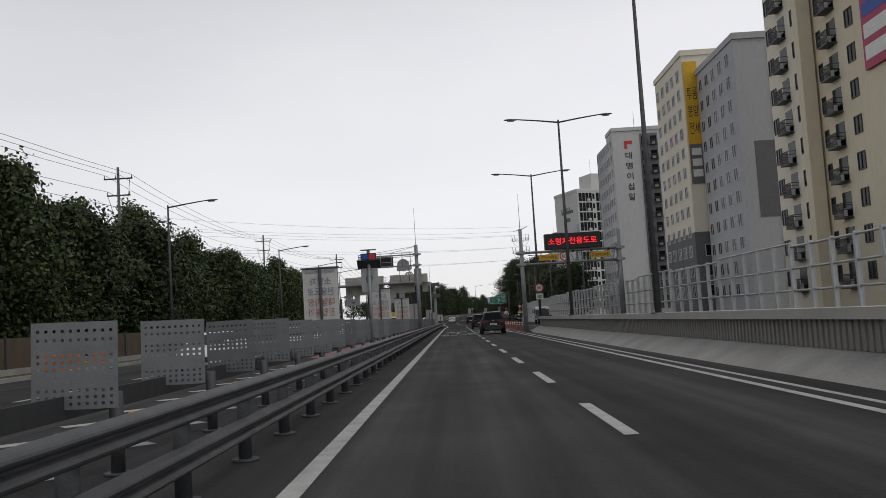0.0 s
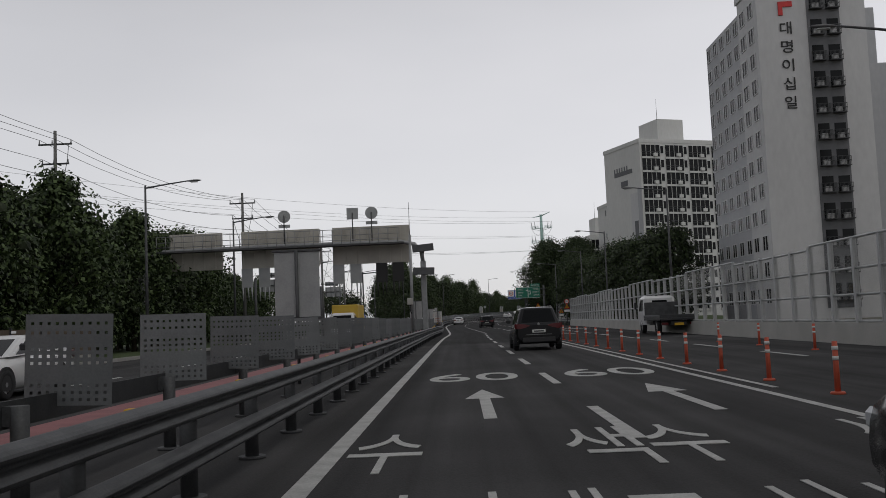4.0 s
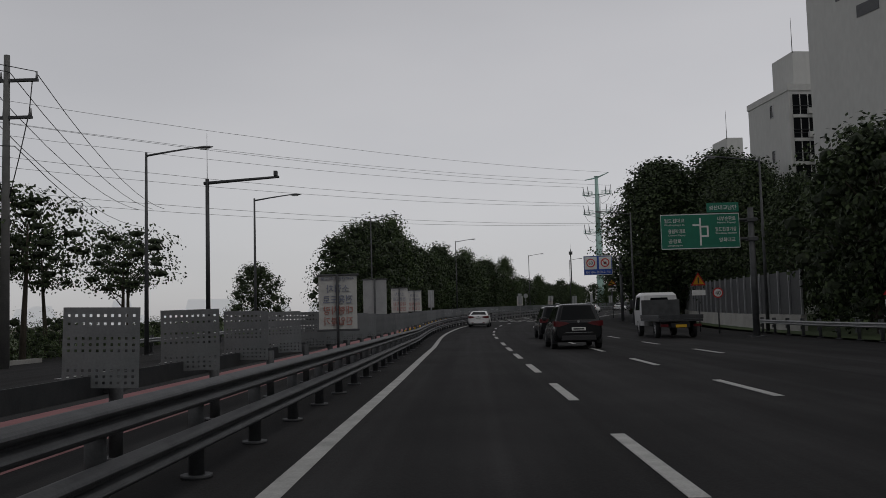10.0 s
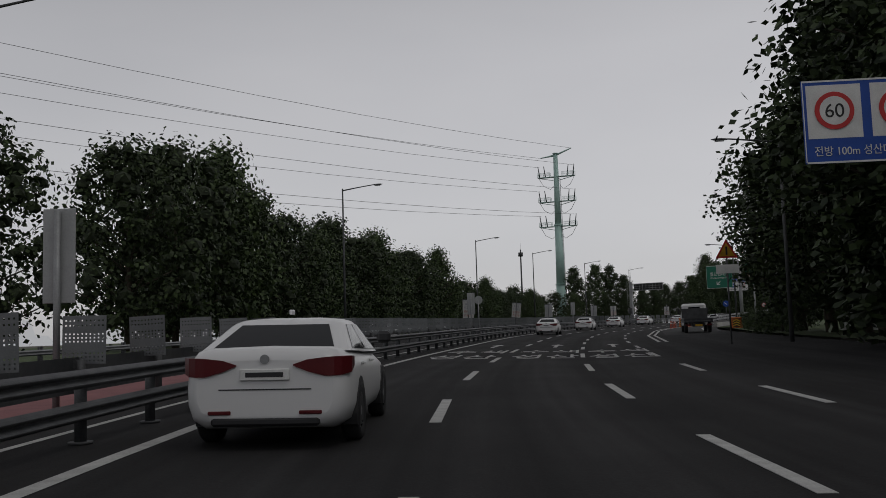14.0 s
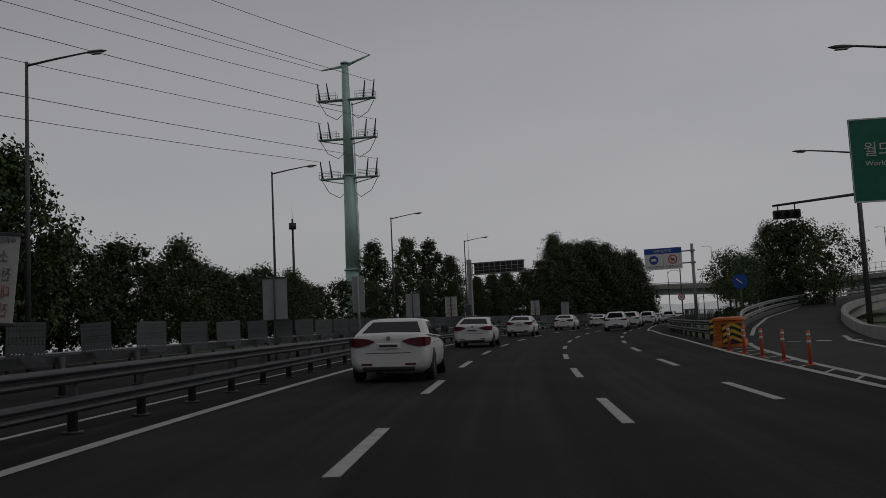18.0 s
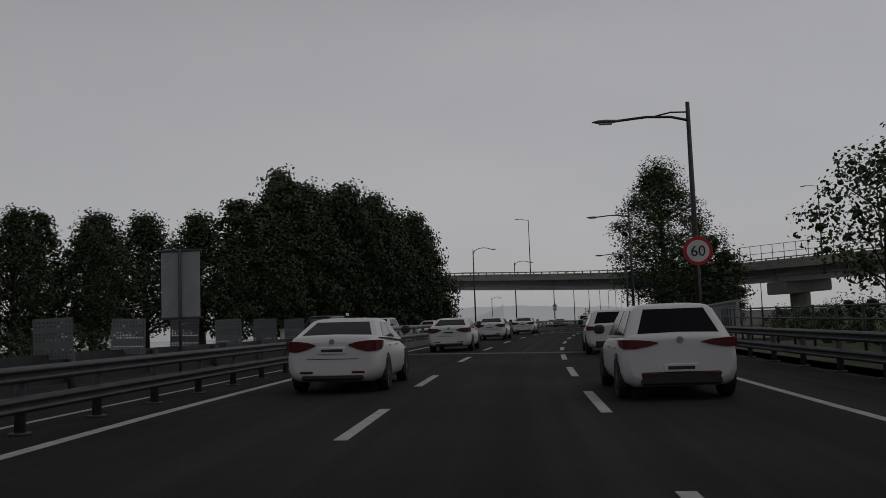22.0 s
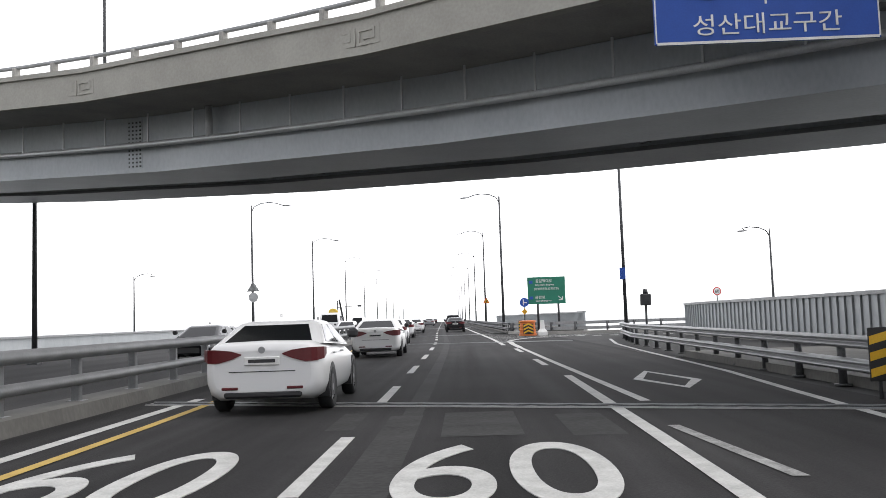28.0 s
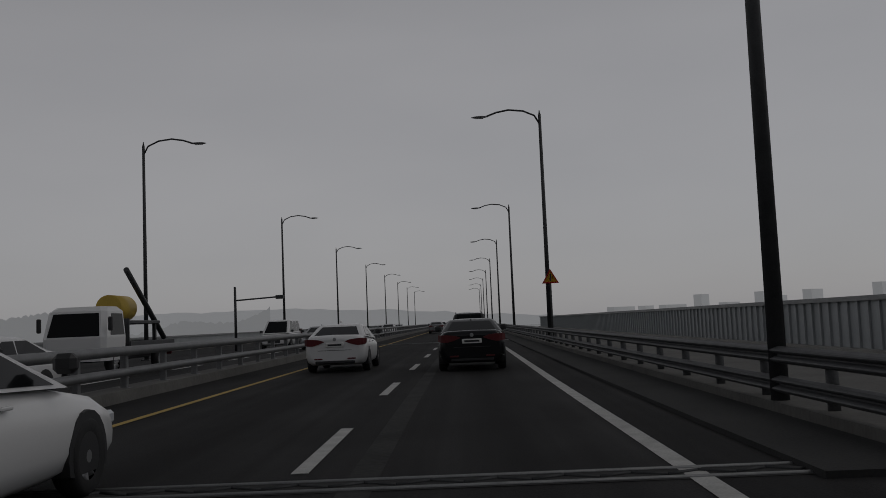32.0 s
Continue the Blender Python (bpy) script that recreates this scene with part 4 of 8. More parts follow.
exit_pole = thing("street_lamp", placed(561.5, 9.2), "tall dark pole with a small blue sign before the exit", "street lamp")
part("pole", bar(bmesh.new(), (0, 0, 0), (0, 0, 11), 0.09, 0.06, 10), STEEL_DARK, exit_pole)
part("sign_plate", box(bmesh.new(), -0.22, -0.13, 2.9, 0.06, -0.1, 3.45, 0.01), SIGN_BLUE, exit_pole)
for s, u in ((586.5, 25.5), (560, -32), (620, -34)):
    m = placed(s, u, -1.0)
    root = curved_lamp(8.2, 1.8, STEEL_DARK, -1 if u > 0 else 1)
    root.matrix_basis = m


# ---- signs ----
def ring_sign(root, x, y, z, r, figure, cross=False, name="round_sign"):
    plate = part(name, disc(bmesh.new(), x, y, z, r, 0.02), SIGN_RED, root)
    part("white_field", disc(bmesh.new(), x, y - 0.004, z, r * 0.76, 0.004), SIGN_WHITE, plate)
    if figure:
        words(figure, r * 0.72, BLACK, plate, x, y - 0.006, z, "figure", thick=0.004)
    if cross:
        part("pictogram", box(bmesh.new(), x - r * 0.32, y - 0.008, z - r * 0.3, x + r * 0.32, y - 0.005, z + r * 0.22, 0.0), BLACK, plate)
        bm = bar(bmesh.new(), (x - r * 0.55, y - 0.011, z + r * 0.55), (x + r * 0.55, y - 0.011, z - r * 0.55), r * 0.09, n=4)
        part("slash", bm, SIGN_RED, plate)
    return plate


def triangle_sign(root, x, y, z, r):
    bm = bmesh.new()
    pts = [(x, z + r), (x - r * 0.9, z - r * 0.55), (x + r * 0.9, z - r * 0.55)]
    f = bm.faces.new([bm.verts.new((px_, y, pz)) for px_, pz in pts])
    bmesh.ops.solidify(bm, geom=[f], thickness=0.02)
    plate = part("triangle_plate", bm, SIGN_RED, root)
    bm = bmesh.new()
    f = bm.faces.new([bm.verts.new((x + (px_ - x) * 0.74, y - 0.012, z + (pz - z) * 0.74)) for px_, pz in pts])
    bmesh.ops.solidify(bm, geom=[f], thickness=0.005)
    field = part("yellow_field", bm, SIGN_YELLOW, plate)
    part("pictogram", box(bmesh.new(), x - r * 0.07, y - 0.022, z - r * 0.3, x + r * 0.07, y - 0.018, z + r * 0.4), BLACK, plate)
    return plate


def post_arm_sign(root, post_x, top, left, right, low, high, mat, post_mat=STEEL, post_r=0.16):
    """A mast beside the road with two arms that carry a framed plate."""
    part("mast", bar(bmesh.new(), (post_x, 0.2, 0), (post_x, 0.2, top), post_r, post_r * 0.85, 12), post_mat, root)
    part("base_plate", box(bmesh.new(), post_x - 0.35, -0.15, 0, post_x + 0.35, 0.55, 0.05), post_mat, root)
    for z in (low + (high - low) * 0.25, low + (high - low) * 0.8):
        part("arm", bar(bmesh.new(), (left + 0.3, 0.14, z), (post_x + (0.3 if post_x > left else -0.3), 0.14, z), 0.07, n=8), post_mat, root)
        part("clamp", box(bmesh.new(), post_x - 0.22, 0.0, z - 0.1, post_x + 0.22, 0.42, z + 0.1, 0.02), post_mat, root)
    plate = part("sign_plate", box(bmesh.new(), left, 0.0, low, right, 0.05, high, 0.015), mat, root)
    for a in ((left, low, right, low + 0.04), (left, high - 0.04, right, high), (left, low, left + 0.04, high), (right - 0.04, low, right, high)):
        part("edge_line", box(bmesh.new(), a[0] + 0.03, -0.006, a[1] + 0.03 if a[3] - a[1] > 0.1 else a[1], a[2] - 0.03, 0.0, a[3]), SIGN_WHITE, plate)
    return plate


# gantry over the slip road with the red message board
gantry = thing("sign_gantry", placed(69.3, 0), "galvanised sign gantry with a red message board", "sign gantry")
for x in (3.7, 11.2):
    leg = part("leg", bar(bmesh.new(), (x, 0, 0), (x, 0, 7.9 if x < 6 else 7.4), 0.17, 0.13, 12), STEEL_PALE, gantry)
    part("rear_leg", bar(bmesh.new(), (x, 0.75, 0), (x, 0.75, 6.4), 0.12, 0.1, 10), STEEL_PALE, gantry)
    part("base_plate", box(bmesh.new(), x - 0.4, -0.4, 0, x + 0.4, 1.1, 0.06), STEEL, gantry)
    bm = bmesh.new()
    for k in range(6):
        bar(bm, (x, 0, 0.3 + k), (x, 0.75, 0.8 + k), 0.035, n=6)
    part("bracing", bm, STEEL_PALE, gantry)
part("antenna", bar(bmesh.new(), (3.7, 0, 7.9), (3.7, 0, 10.6), 0.025, 0.008, 6), STEEL_DARK, gantry)
for z in (5.15, 6.05):
    for y in (0.0, 0.75):
        part("beam", bar(bmesh.new(), (3.3, y, z), (11.6, y, z), 0.075, n=8), STEEL_PALE, gantry)
    for x in (3.7, 11.2):
        part("clamp", box(bmesh.new(), x - 0.25, -0.2, z - 0.12, x + 0.25, 0.95, z + 0.12, 0.02), STEEL_PALE, gantry)
bm = bmesh.new()
for k in range(9):
    x = 4.9 + k * 0.72
    bar(bm, (x, 0.0, 5.15), (x + 0.36, 0.75, 6.05), 0.03, n=6)
    bar(bm, (x + 0.36, 0.75, 6.05), (x + 0.72, 0.0, 5.15), 0.03, n=6)
part("lattice", bm, STEEL_PALE, gantry)
board = part("message_board", box(bmesh.new(), 5.5, -0.3, 6.15, 9.75, 0.3, 7.35, 0.03), BLACK, gantry, "black message board with red lit letters")
words("소형차전용도로", 0.52, LED_RED, board, 7.62, -0.315, 6.75, "lit_letters", width=3.7)
for x0, x1, body in ((5.0, 6.5, "구간단속종점"), (8.95, 10.45, "지점과속단속중")):
    plate = part("yellow_plate", box(bmesh.new(), x0, -0.13, 5.35, x1, -0.1, 5.8, 0.01), SIGN_YELLOW, gantry)
    words(body, 0.24, BLACK, plate, (x0 + x1) / 2, -0.136, 5.575, "lettering", width=(x1 - x0) * 0.84)
ring_sign(gantry, 6.95, -0.14, 5.6, 0.36, "80", name="speed_sign")
for x in (7.6, 9.0, 10.3):
    cam_box = part("camera_housing", box(bmesh.new(), x - 0.08, -0.5, 5.85, x + 0.08, -0.1, 6.02, 0.02), STEEL_DARK, gantry)
for x in (10.2, 11.0):
    part("camera_arm", bar(bmesh.new(), (11.2, 0, 7.0), (x, 0, 7.0), 0.03, n=6), STEEL_PALE, gantry)
lamp_sign = thing("speed_sign", placed(70.8, 5.0), "round speed limit signs strapped to a lamp pole", "road sign")
ring_sign(lamp_sign, 0, -0.16, 3.35, 0.34, "60")
part("lower_plate", box(bmesh.new(), -0.28, -0.16, 2.45, 0.28, -0.14, 2.9, 0.01), SIGN_WHITE, lamp_sign)
words("80", 0.26, BLACK, lamp_sign, 0, -0.166, 2.68, "figure")
part("strap", box(bmesh.new(), -0.12, -0.15, 2.5, 0.12, 0.12, 3.5), STEEL, lamp_sign)

# message board for the opposite roadway, seen from its back
vms = thing("message_board_mast", placed(72.0, -0.2, -0.2) @ Matrix.Diagonal((1.08, 1.08, 1.08, 1)), "steel mast carrying a message board seen from behind", "sign gantry")
part("mast", bar(bmesh.new(), (-3.95, 0, 0), (-3.95, 0, 7.05), 0.15, 0.13, 12), STEEL_PALE, vms)
part("antenna", bar(bmesh.new(), (-3.95, 0, 7.05), (-3.95, 0, 9.8), 0.02, 0.008, 6), STEEL_DARK, vms)
for z in (5.55, 6.35):
    part("arm", bar(bmesh.new(), (-3.6, 0, z), (-8.2, 0, z), 0.05, n=8), STEEL_PALE, vms)
    part("clamp", box(bmesh.new(), -4.2, -0.2, z - 0.08, -3.7, 0.2, z + 0.08), STEEL_PALE, vms)
bm = bmesh.new()
for x in (-8.2, -7.4, -6.6, -5.8, -5.0, -4.4):
    bar(bm, (x, -0.25, 5.5), (x, -0.25, 6.5), 0.025, n=6)
for z in (5.5, 5.85, 6.2, 6.5):
    bar(bm, (-8.2, -0.25, z), (-4.2, -0.25, z), 0.022, n=6)
for x in (-8.2, -6.2, -4.4):
    bar(bm, (x, -0.25, 5.5), (x, 0.5, 5.5), 0.025, n=6)
part("walkway_rail", bm, STEEL_PALE, vms)
part("message_panel", box(bmesh.new(), -7.9, 0.1, 5.5, -5.7, 0.45, 6.3, 0.02), BLACK, vms, "black rear of the message panel")
part("round_plate", disc(bmesh.new(), -4.95, -0.05, 5.6, 0.46, 0.03), BACK_GREY, vms)
for z0, z1, mat in ((4.1, 5.3, BACK_GREY), (2.9, 4.05, BLACK)):
    part("long_plate", box(bmesh.new(), -4.2, 0.16, z0, -3.65, 0.2, z1, 0.01), mat, vms)
bm = bmesh.new()
bar(bm, (-3.95, 0, 6.95), (-8.0, 0, 6.5), 0.012, n=4)
bar(bm, (-3.95, 0, 6.95), (-6.0, 0, 6.5), 0.012, n=4)
part("stay_wire", bm, STEEL_DARK, vms)

# sign cluster on a mast at the guardrail
mast = thing("sign_mast", placed(31.6, -4.65) @ Matrix.Diagonal((0.8, 0.8, 0.86, 1)), "steel mast with a grey sign back and blue warning lights", "road sign")
part("mast", bar(bmesh.new(), (0, 0, 0), (0, 0, 4.55), 0.08, 0.07, 10), STEEL_PALE, mast)
part("sign_back", box(bmesh.new(), -0.37, 0.08, 2.85, 0.37, 0.12, 3.82, 0.01), BACK_GREY, mast)
part("cable_loop", pipe(bmesh.new(), [(0.14 * math.cos(0.5 * k), 0.05, 3.35 + 0.17 * math.sin(0.5 * k)) for k in range(12)], 0.015, 5), BLACK, mast)
solar = part("solar_panel", box(bmesh.new(), -0.5, -0.26, -0.02, 0.5, 0.26, 0.02, 0.008), STEEL_DARK, mast)
solar.matrix_basis = Matrix.Translation((0, -0.05, 3.98)) @ Matrix.Rotation(radians(-38), 4, "X")
part("light_box", box(bmesh.new(), -0.34, -0.1, 4.12, 0.34, 0.15, 4.42, 0.03), STEEL_DARK, mast)
for x, mat in ((-0.16, SIGN_BLUE), (0.16, SIGN_RED)):
    part("warning_light", box(bmesh.new(), x - 0.14, -0.15, 4.16, x + 0.14, -0.1, 4.38, 0.02), mat, mast)
part("panel_cap", box(bmesh.new(), -0.34, -0.16, 4.55, 0.34, 0.2, 4.58), BACK_GREY, mast)

# banners on the glare-board row, written for the other direction
CLOTH = worn("banner_cloth", (0.44, 0.44, 0.42), (0.6, 0.6, 0.57), 2, 30, 0.85, bump=0.1)
FADED_BLUE, FADED_RED = plain("faded_blue", (0.2, 0.22, 0.3)), plain("faded_red", (0.42, 0.16, 0.13))


def banner(s, u, label, lettered=True, tilt=0.0):
    m = placed(s, u) @ Matrix.Rotation(radians(tilt), 4, "Y") @ Matrix.Diagonal((0.68, 1, 0.7, 1) if 155 < s < 190 else (0.88 if s < 280 else 0.78, 1, 0.95, 1))
    root = thing("banner_sign", m, label, "banner", "median banners")
    cloth = part("cloth", box(bmesh.new(), -0.6, 0.05, 1.62, 0.6, 0.065, 3.28, 0.0), CLOTH if lettered else BACK_GREY, root)
    for z in (1.6, 3.27):
        part("frame_bar", box(bmesh.new(), -0.66, 0.02, z - 0.03, 0.66, 0.1, z + 0.03, 0.01), STEEL, root)
    part("post", bar(bmesh.new(), (0, 0, 0), (0, 0, 3.3), 0.045, n=8), STEEL_DARK if lettered else STEEL, root)
    if lettered:
        words("서부간선지하도로", 0.11, FADED_BLUE, cloth, 0, 0.042, 3.16, mirror=True, width=1.05)
        for k, (body, mat) in enumerate((("소형차", FADED_BLUE), ("전용도로", FADED_BLUE), ("대형차량", FADED_RED), ("진입불가", FADED_RED))):
            words(body, 0.25, mat, cloth, 0, 0.042, 2.86 - 0.33 * k, mirror=True, width=0.92 if k else 0.72)
    return root


for s, u in ((27.2, -5.75), (46.5, -5.5), (67, -5.55), (162, -4.35), (166, -4.35), (168.9, -4.35), (184, -4.35), (222.5, -6.0), (232, -5.95), (309, -7.5), (383, -7.3), (410, -6.2)):
    banner(s, u, "faded white banner with Korean lettering seen from behind")
banner(329, -7.4, "tilted faded white banner with Korean lettering", True, 6)
for s, u in ((90, -5.65), (148, -6.0), (167.4, -4.4), (205.3, -5.75), (347, -7.4), (372, -7.35), (423, -5.8)):
    banner(s, u, "plain grey back of a banner board", False)
for s, u in ((353, -5.6), (300, -5.6), (248, -6.5)):
    root = thing("road_sign", placed(s, u), "narrow grey sign seen from behind on a steel pole", "road sign")
    part("pole", bar(bmesh.new(), (0, 0, 0), (0, 0, 3.3), 0.06, n=8), STEEL_PALE, root)
    part("sign_back", box(bmesh.new(), -0.28, 0.06, 1.75, 0.28, 0.09, 3.35, 0.01), BACK_GREY, root)
root = thing("road_sign", placed(312, -7.2), "round grey sign back on a thin pole", "road sign")
part("pole", bar(bmesh.new(), (0, 0, 0), (0, 0, 3.0), 0.04, n=8), STEEL_PALE, root)
part("round_plate", disc(bmesh.new(), 0, 0.05, 3.1, 0.36, 0.02), BACK_GREY, root)

# portal over the opposite roadway with hanging height flaps
RUST_GREY = worn("plate_back", (0.36, 0.34, 0.3), (0.5, 0.48, 0.43), 1.4, 24, 0.7, 0.1)
portal = thing("sign_portal", placed(133.5, 0) @ Matrix.Translation((0.66, 0, -0.3)) @ Matrix.Diagonal((1.38, 1.38, 1.38, 1)), "arched sign portal with plates seen from behind and height flaps", "sign gantry")
part("column", box(bmesh.new(), -3.82, -0.14, 0.2, -3.54, 0.14, 4.3, 0.03), STEEL_PALE, portal)
part("column", bar(bmesh.new(), (-18.4, 0, 0.2), (-18.4, 0, 4.6), 0.25, 0.22, 10), STEEL_PALE, portal)
part("arch_beam", pipe(bmesh.new(), [(-3.68, 0, 4.2), (-3.75, 0, 4.8), (-4.1, 0, 5.2), (-4.8, 0, 5.35), (-11, 0, 5.4), (-17.2, 0, 5.35), (-18.1, 0, 5.1), (-18.4, 0, 4.5)], 0.11, 10), STEEL_PALE, portal)
for x0, x1 in ((-8.4, -4.35), (-13.2, -9.1), (-17.0, -14.2)):
    back = part("sign_back", box(bmesh.new(), x0, 0.2, 4.3, x1, 0.26, 6.25, 0.01), RUST_GREY, portal)
    for k in range(int((x1 - x0) / 0.58) + 1):
        x = x0 + 0.1 + k * 0.58
        part("stiffener", box(bmesh.new(), x - 0.025, 0.12, 4.35, x + 0.025, 0.198, 6.2), RUST_GREY, back)
part("walkway", box(bmesh.new(), -17.5, -0.7, 5.22, -4.6, 0.1, 5.3), STEEL, portal)
bm = bmesh.new()
for k in range(27):
    x = -17.4 + k * 0.48
    bar(bm, (x, -0.68, 5.3), (x, -0.68, 6.05), 0.018, n=5)
for z in (5.5, 5.75, 6.05):
    bar(bm, (-17.4, -0.68, z), (-4.8, -0.68, z), 0.018, n=5)
part("walkway_rail", bm, STEEL_PALE, portal)
for k, x in enumerate((-8.1, -7.2, -5.85, -5.0, -12.9, -12.0, -10.6, -9.8)):
    mat = BACK_GREY if k % 4 < 2 else BLACK
    flap = part("height_flap", box(bmesh.new(), x - 0.3, 0.1, 3.3, x + 0.3, 0.13, 4.3, 0.01), mat, portal)
    for d in (-0.24, 0.03, 0.22):
        part("tassel", bar(bmesh.new(), (x + d, 0.11, 3.3), (x + d + random.uniform(-0.04, 0.04), 0.11, 2.6), 0.045, 0.02, 6), mat, flap)
for x, kind in ((-10.9, 0), (-7.3, 1), (-6.3, 0)):
    bm = bar(bmesh.new(), (x, 0.1, 5.4), (x, 0.1, 7.0), 0.03, n=6)
    stem = part("sign_stem", bm, STEEL, portal)
    if kind:
        part("square_plate", box(bmesh.new(), x - 0.3, 0.14, 6.65, x + 0.3, 0.17, 7.25), BACK_GREY, stem)
    else:
        part("round_plate", disc(bmesh.new(), x, 0.14, 6.95, 0.33, 0.02), BACK_GREY, stem)
        part("small_plate", box(bmesh.new(), x - 0.3, 0.14, 6.35, x + 0.3, 0.17, 6.52), BACK_GREY, stem)
for z, tip in ((4.95, 20), (3.75, -16)):
    bm = box(bmesh.new(), -0.55, -0.02, -0.2, 0.55, 0.02, 0.2)
    ob = part("solar_panel", bm, STEEL_DARK, portal)
    ob.matrix_basis = Matrix.Translation((-3.65, -0.35, z)) @ Matrix.Rotation(radians(-22), 4, "X") @ Matrix.Rotation(radians(-5 if tip > 0 else 2), 4, "Y")
    part("panel_arm", bar(bmesh.new(), (-3.65, 0, z - 0.25), (-3.65, -0.35, z), 0.05, n=6), STEEL_DARK, portal)
thin = thing("antenna_mast", placed(123.6, -4.75), "thin steel mast with a grey control box", "mast")
part("mast", bar(bmesh.new(), (0, 0, 0), (0, 0, 6.6), 0.1, 0.08, 12), STEEL_PALE, thin)
part("antenna", bar(bmesh.new(), (0, 0, 6.6), (0, 0, 8.6), 0.025, 0.01, 6), STEEL, thin)
part("control_box", box(bmesh.new(), -0.28, -0.32, 2.35, 0.05, -0.09, 2.75, 0.02), CONCRETE_PALE, thin)
part("cable", pipe(bmesh.new(), [(-0.1, -0.2, 2.35), (-0.12, -0.16, 2.0), (-0.03, -0.1, 1.8)], 0.03, 6), BLACK, thin)
# direction signs for the opposite roadway, seen from behind
for s, u in ((150, -20.5), (172.5, -17.6)):
    root = thing("direction_sign", placed(s, u), "direction sign of the opposite roadway seen from behind", "road sign")
    part("mast", bar(bmesh.new(), (0, 0, 0), (0, 0, 5.8), 0.14, 0.12, 10), STEEL, root)
    for z0, z1, x1 in ((4.55, 5.65, 2.35), (5.8, 6.25, 2.0)):
        plate = part("sign_back", box(bmesh.new(), 0.5, 0.1, z0, x1, 0.14, z1, 0.01), BACK_GREY, root)
        for k in range(4):
            x = 0.6 + k * (x1 - 0.7) / 3
            part("stiffener", box(bmesh.new(), x - 0.03, 0.03, z0, x + 0.03, 0.098, z1), STEEL, plate)
        part("arm", bar(bmesh.new(), (0, 0.06, (z0 + z1) / 2), (x1 - 0.1, 0.06, (z0 + z1) / 2), 0.05, n=6), STEEL, root)

# green direction sign
green = thing("direction_sign", placed(207.6, 0), "green direction sign with white lettering on a steel mast", "road sign")
plate = post_arm_sign(green, 11.9, 6.1, 7.6, 11.3, 4.2, 5.85, SIGN_GREEN)
tab = part("tab_plate", box(bmesh.new(), 9.8, 0.0, 5.9, 11.3, 0.05, 6.35, 0.01), SIGN_GREEN, green)
words("성산대교남단", 0.22, SIGN_WHITE, tab, 10.55, -0.008, 6.12, width=1.3)
for body, x, z, h, w in (("월드컵대교", 8.25, 5.55, 0.2, 0.95), ("Worldcupdaegyo Br.", 8.25, 5.34, 0.1, 0.95), ("올림픽대로", 8.35, 5.05, 0.2, 0.8), ("Olympic Expwy", 8.35, 4.85, 0.1, 0.8), ("공항로", 8.25, 4.58, 0.2, 0.6), ("Gonghang-ro", 8.25, 4.37, 0.1, 0.7),
                          ("내부순환로", 10.7, 5.6, 0.2, 0.85), ("Naebu Expwy", 10.7, 5.4, 0.1, 0.85), ("월드컵경기장", 10.65, 5.1, 0.2, 1.0), ("Worldcup Stadium", 10.65, 4.9, 0.1, 1.0), ("양화대교", 10.7, 4.6, 0.2, 0.75)):
    words(body, h, SIGN_WHITE, plate, x, -0.008, z, width=w)
bm = box(bmesh.new(), 9.42, -0.008, 4.35, 9.5, -0.004, 5.65)
box(bm, 9.1, -0.008, 5.28, 9.42, -0.004, 5.36)
box(bm, 9.5, -0.008, 5.2, 9.78, -0.004, 5.28)
box(bm, 9.5, -0.008, 4.75, 9.78, -0.004, 4.83)
box(bm, 9.76, -0.008, 4.75, 9.84, -0.004, 5.28)
part("route_diagram", bm, SIGN_WHITE, plate)

# blue section sign
blue = thing("section_sign", placed(253.5, 0), "blue sign with speed and no-walking discs on a mast", "road sign")
plate = post_arm_sign(blue, 11.1, 6.5, 7.6, 10.3, 4.5, 6.35, SIGN_BLUE)
for x in (8.27, 9.63):
    part("white_square", box(bmesh.new(), x - 0.58, -0.008, 5.05, x + 0.58, -0.003, 6.24), SIGN_WHITE, plate)
ring_sign(plate, 8.27, -0.03, 5.66, 0.42, "60")
ring_sign(plate, 9.63, -0.03, 5.66, 0.42, "", True)
words("전방 100m 성산대교 구간", 0.22, SIGN_WHITE, plate, 8.95, -0.008, 4.77, width=2.3)

# bridge section sign below the overpass
sec = thing("section_sign", placed(531, 0), "blue bridge section sign with two discs on a dark mast", "road sign")
plate = post_arm_sign(sec, 8.6, 7.3, 4.25, 7.45, 5.1, 7.05, SIGN_BLUE, STEEL_DARK)
ring_sign(plate, 5.05, -0.03, 6.22, 0.48, "60")
ring_sign(plate, 6.62, -0.03, 6.22, 0.48, "", True)
words("성산대교구간", 0.3, SIGN_WHITE, plate, 5.85, -0.008, 5.37, width=2.1)
part("divider", box(bmesh.new(), 5.83, -0.008, 5.65, 5.86, -0.003, 6.95), SIGN_WHITE, plate)

# pair of green signs at the exit ramp
exit_sign = thing("direction_sign", placed(342, 0, -0.4), "two green exit signs with white lettering on one mast", "road sign")
plate = post_arm_sign(exit_sign, 15.7, 7.6, 12.1, 14.9, 4.6, 7.15, SIGN_GREEN, STEEL_PALE, 0.2)
words("월드컵대교", 0.42, SIGN_WHITE, plate, 13.5, -0.008, 6.2, width=2.0)
words("Worldcupdaegyo(Br)", 0.2, SIGN_WHITE, plate, 13.5, -0.008, 5.75, width=2.0)
words("↙", 0.45, SIGN_WHITE, plate, 13.4, -0.008, 5.2, width=0.45)
second = part("second_plate", box(bmesh.new(), 16.3, -0.02, 4.9, 19.2, 0.03, 7.2, 0.015), SIGN_GREEN, exit_sign)
words("양화대교", 0.42, SIGN_WHITE, second, 17.5, -0.03, 6.75, width=1.8)
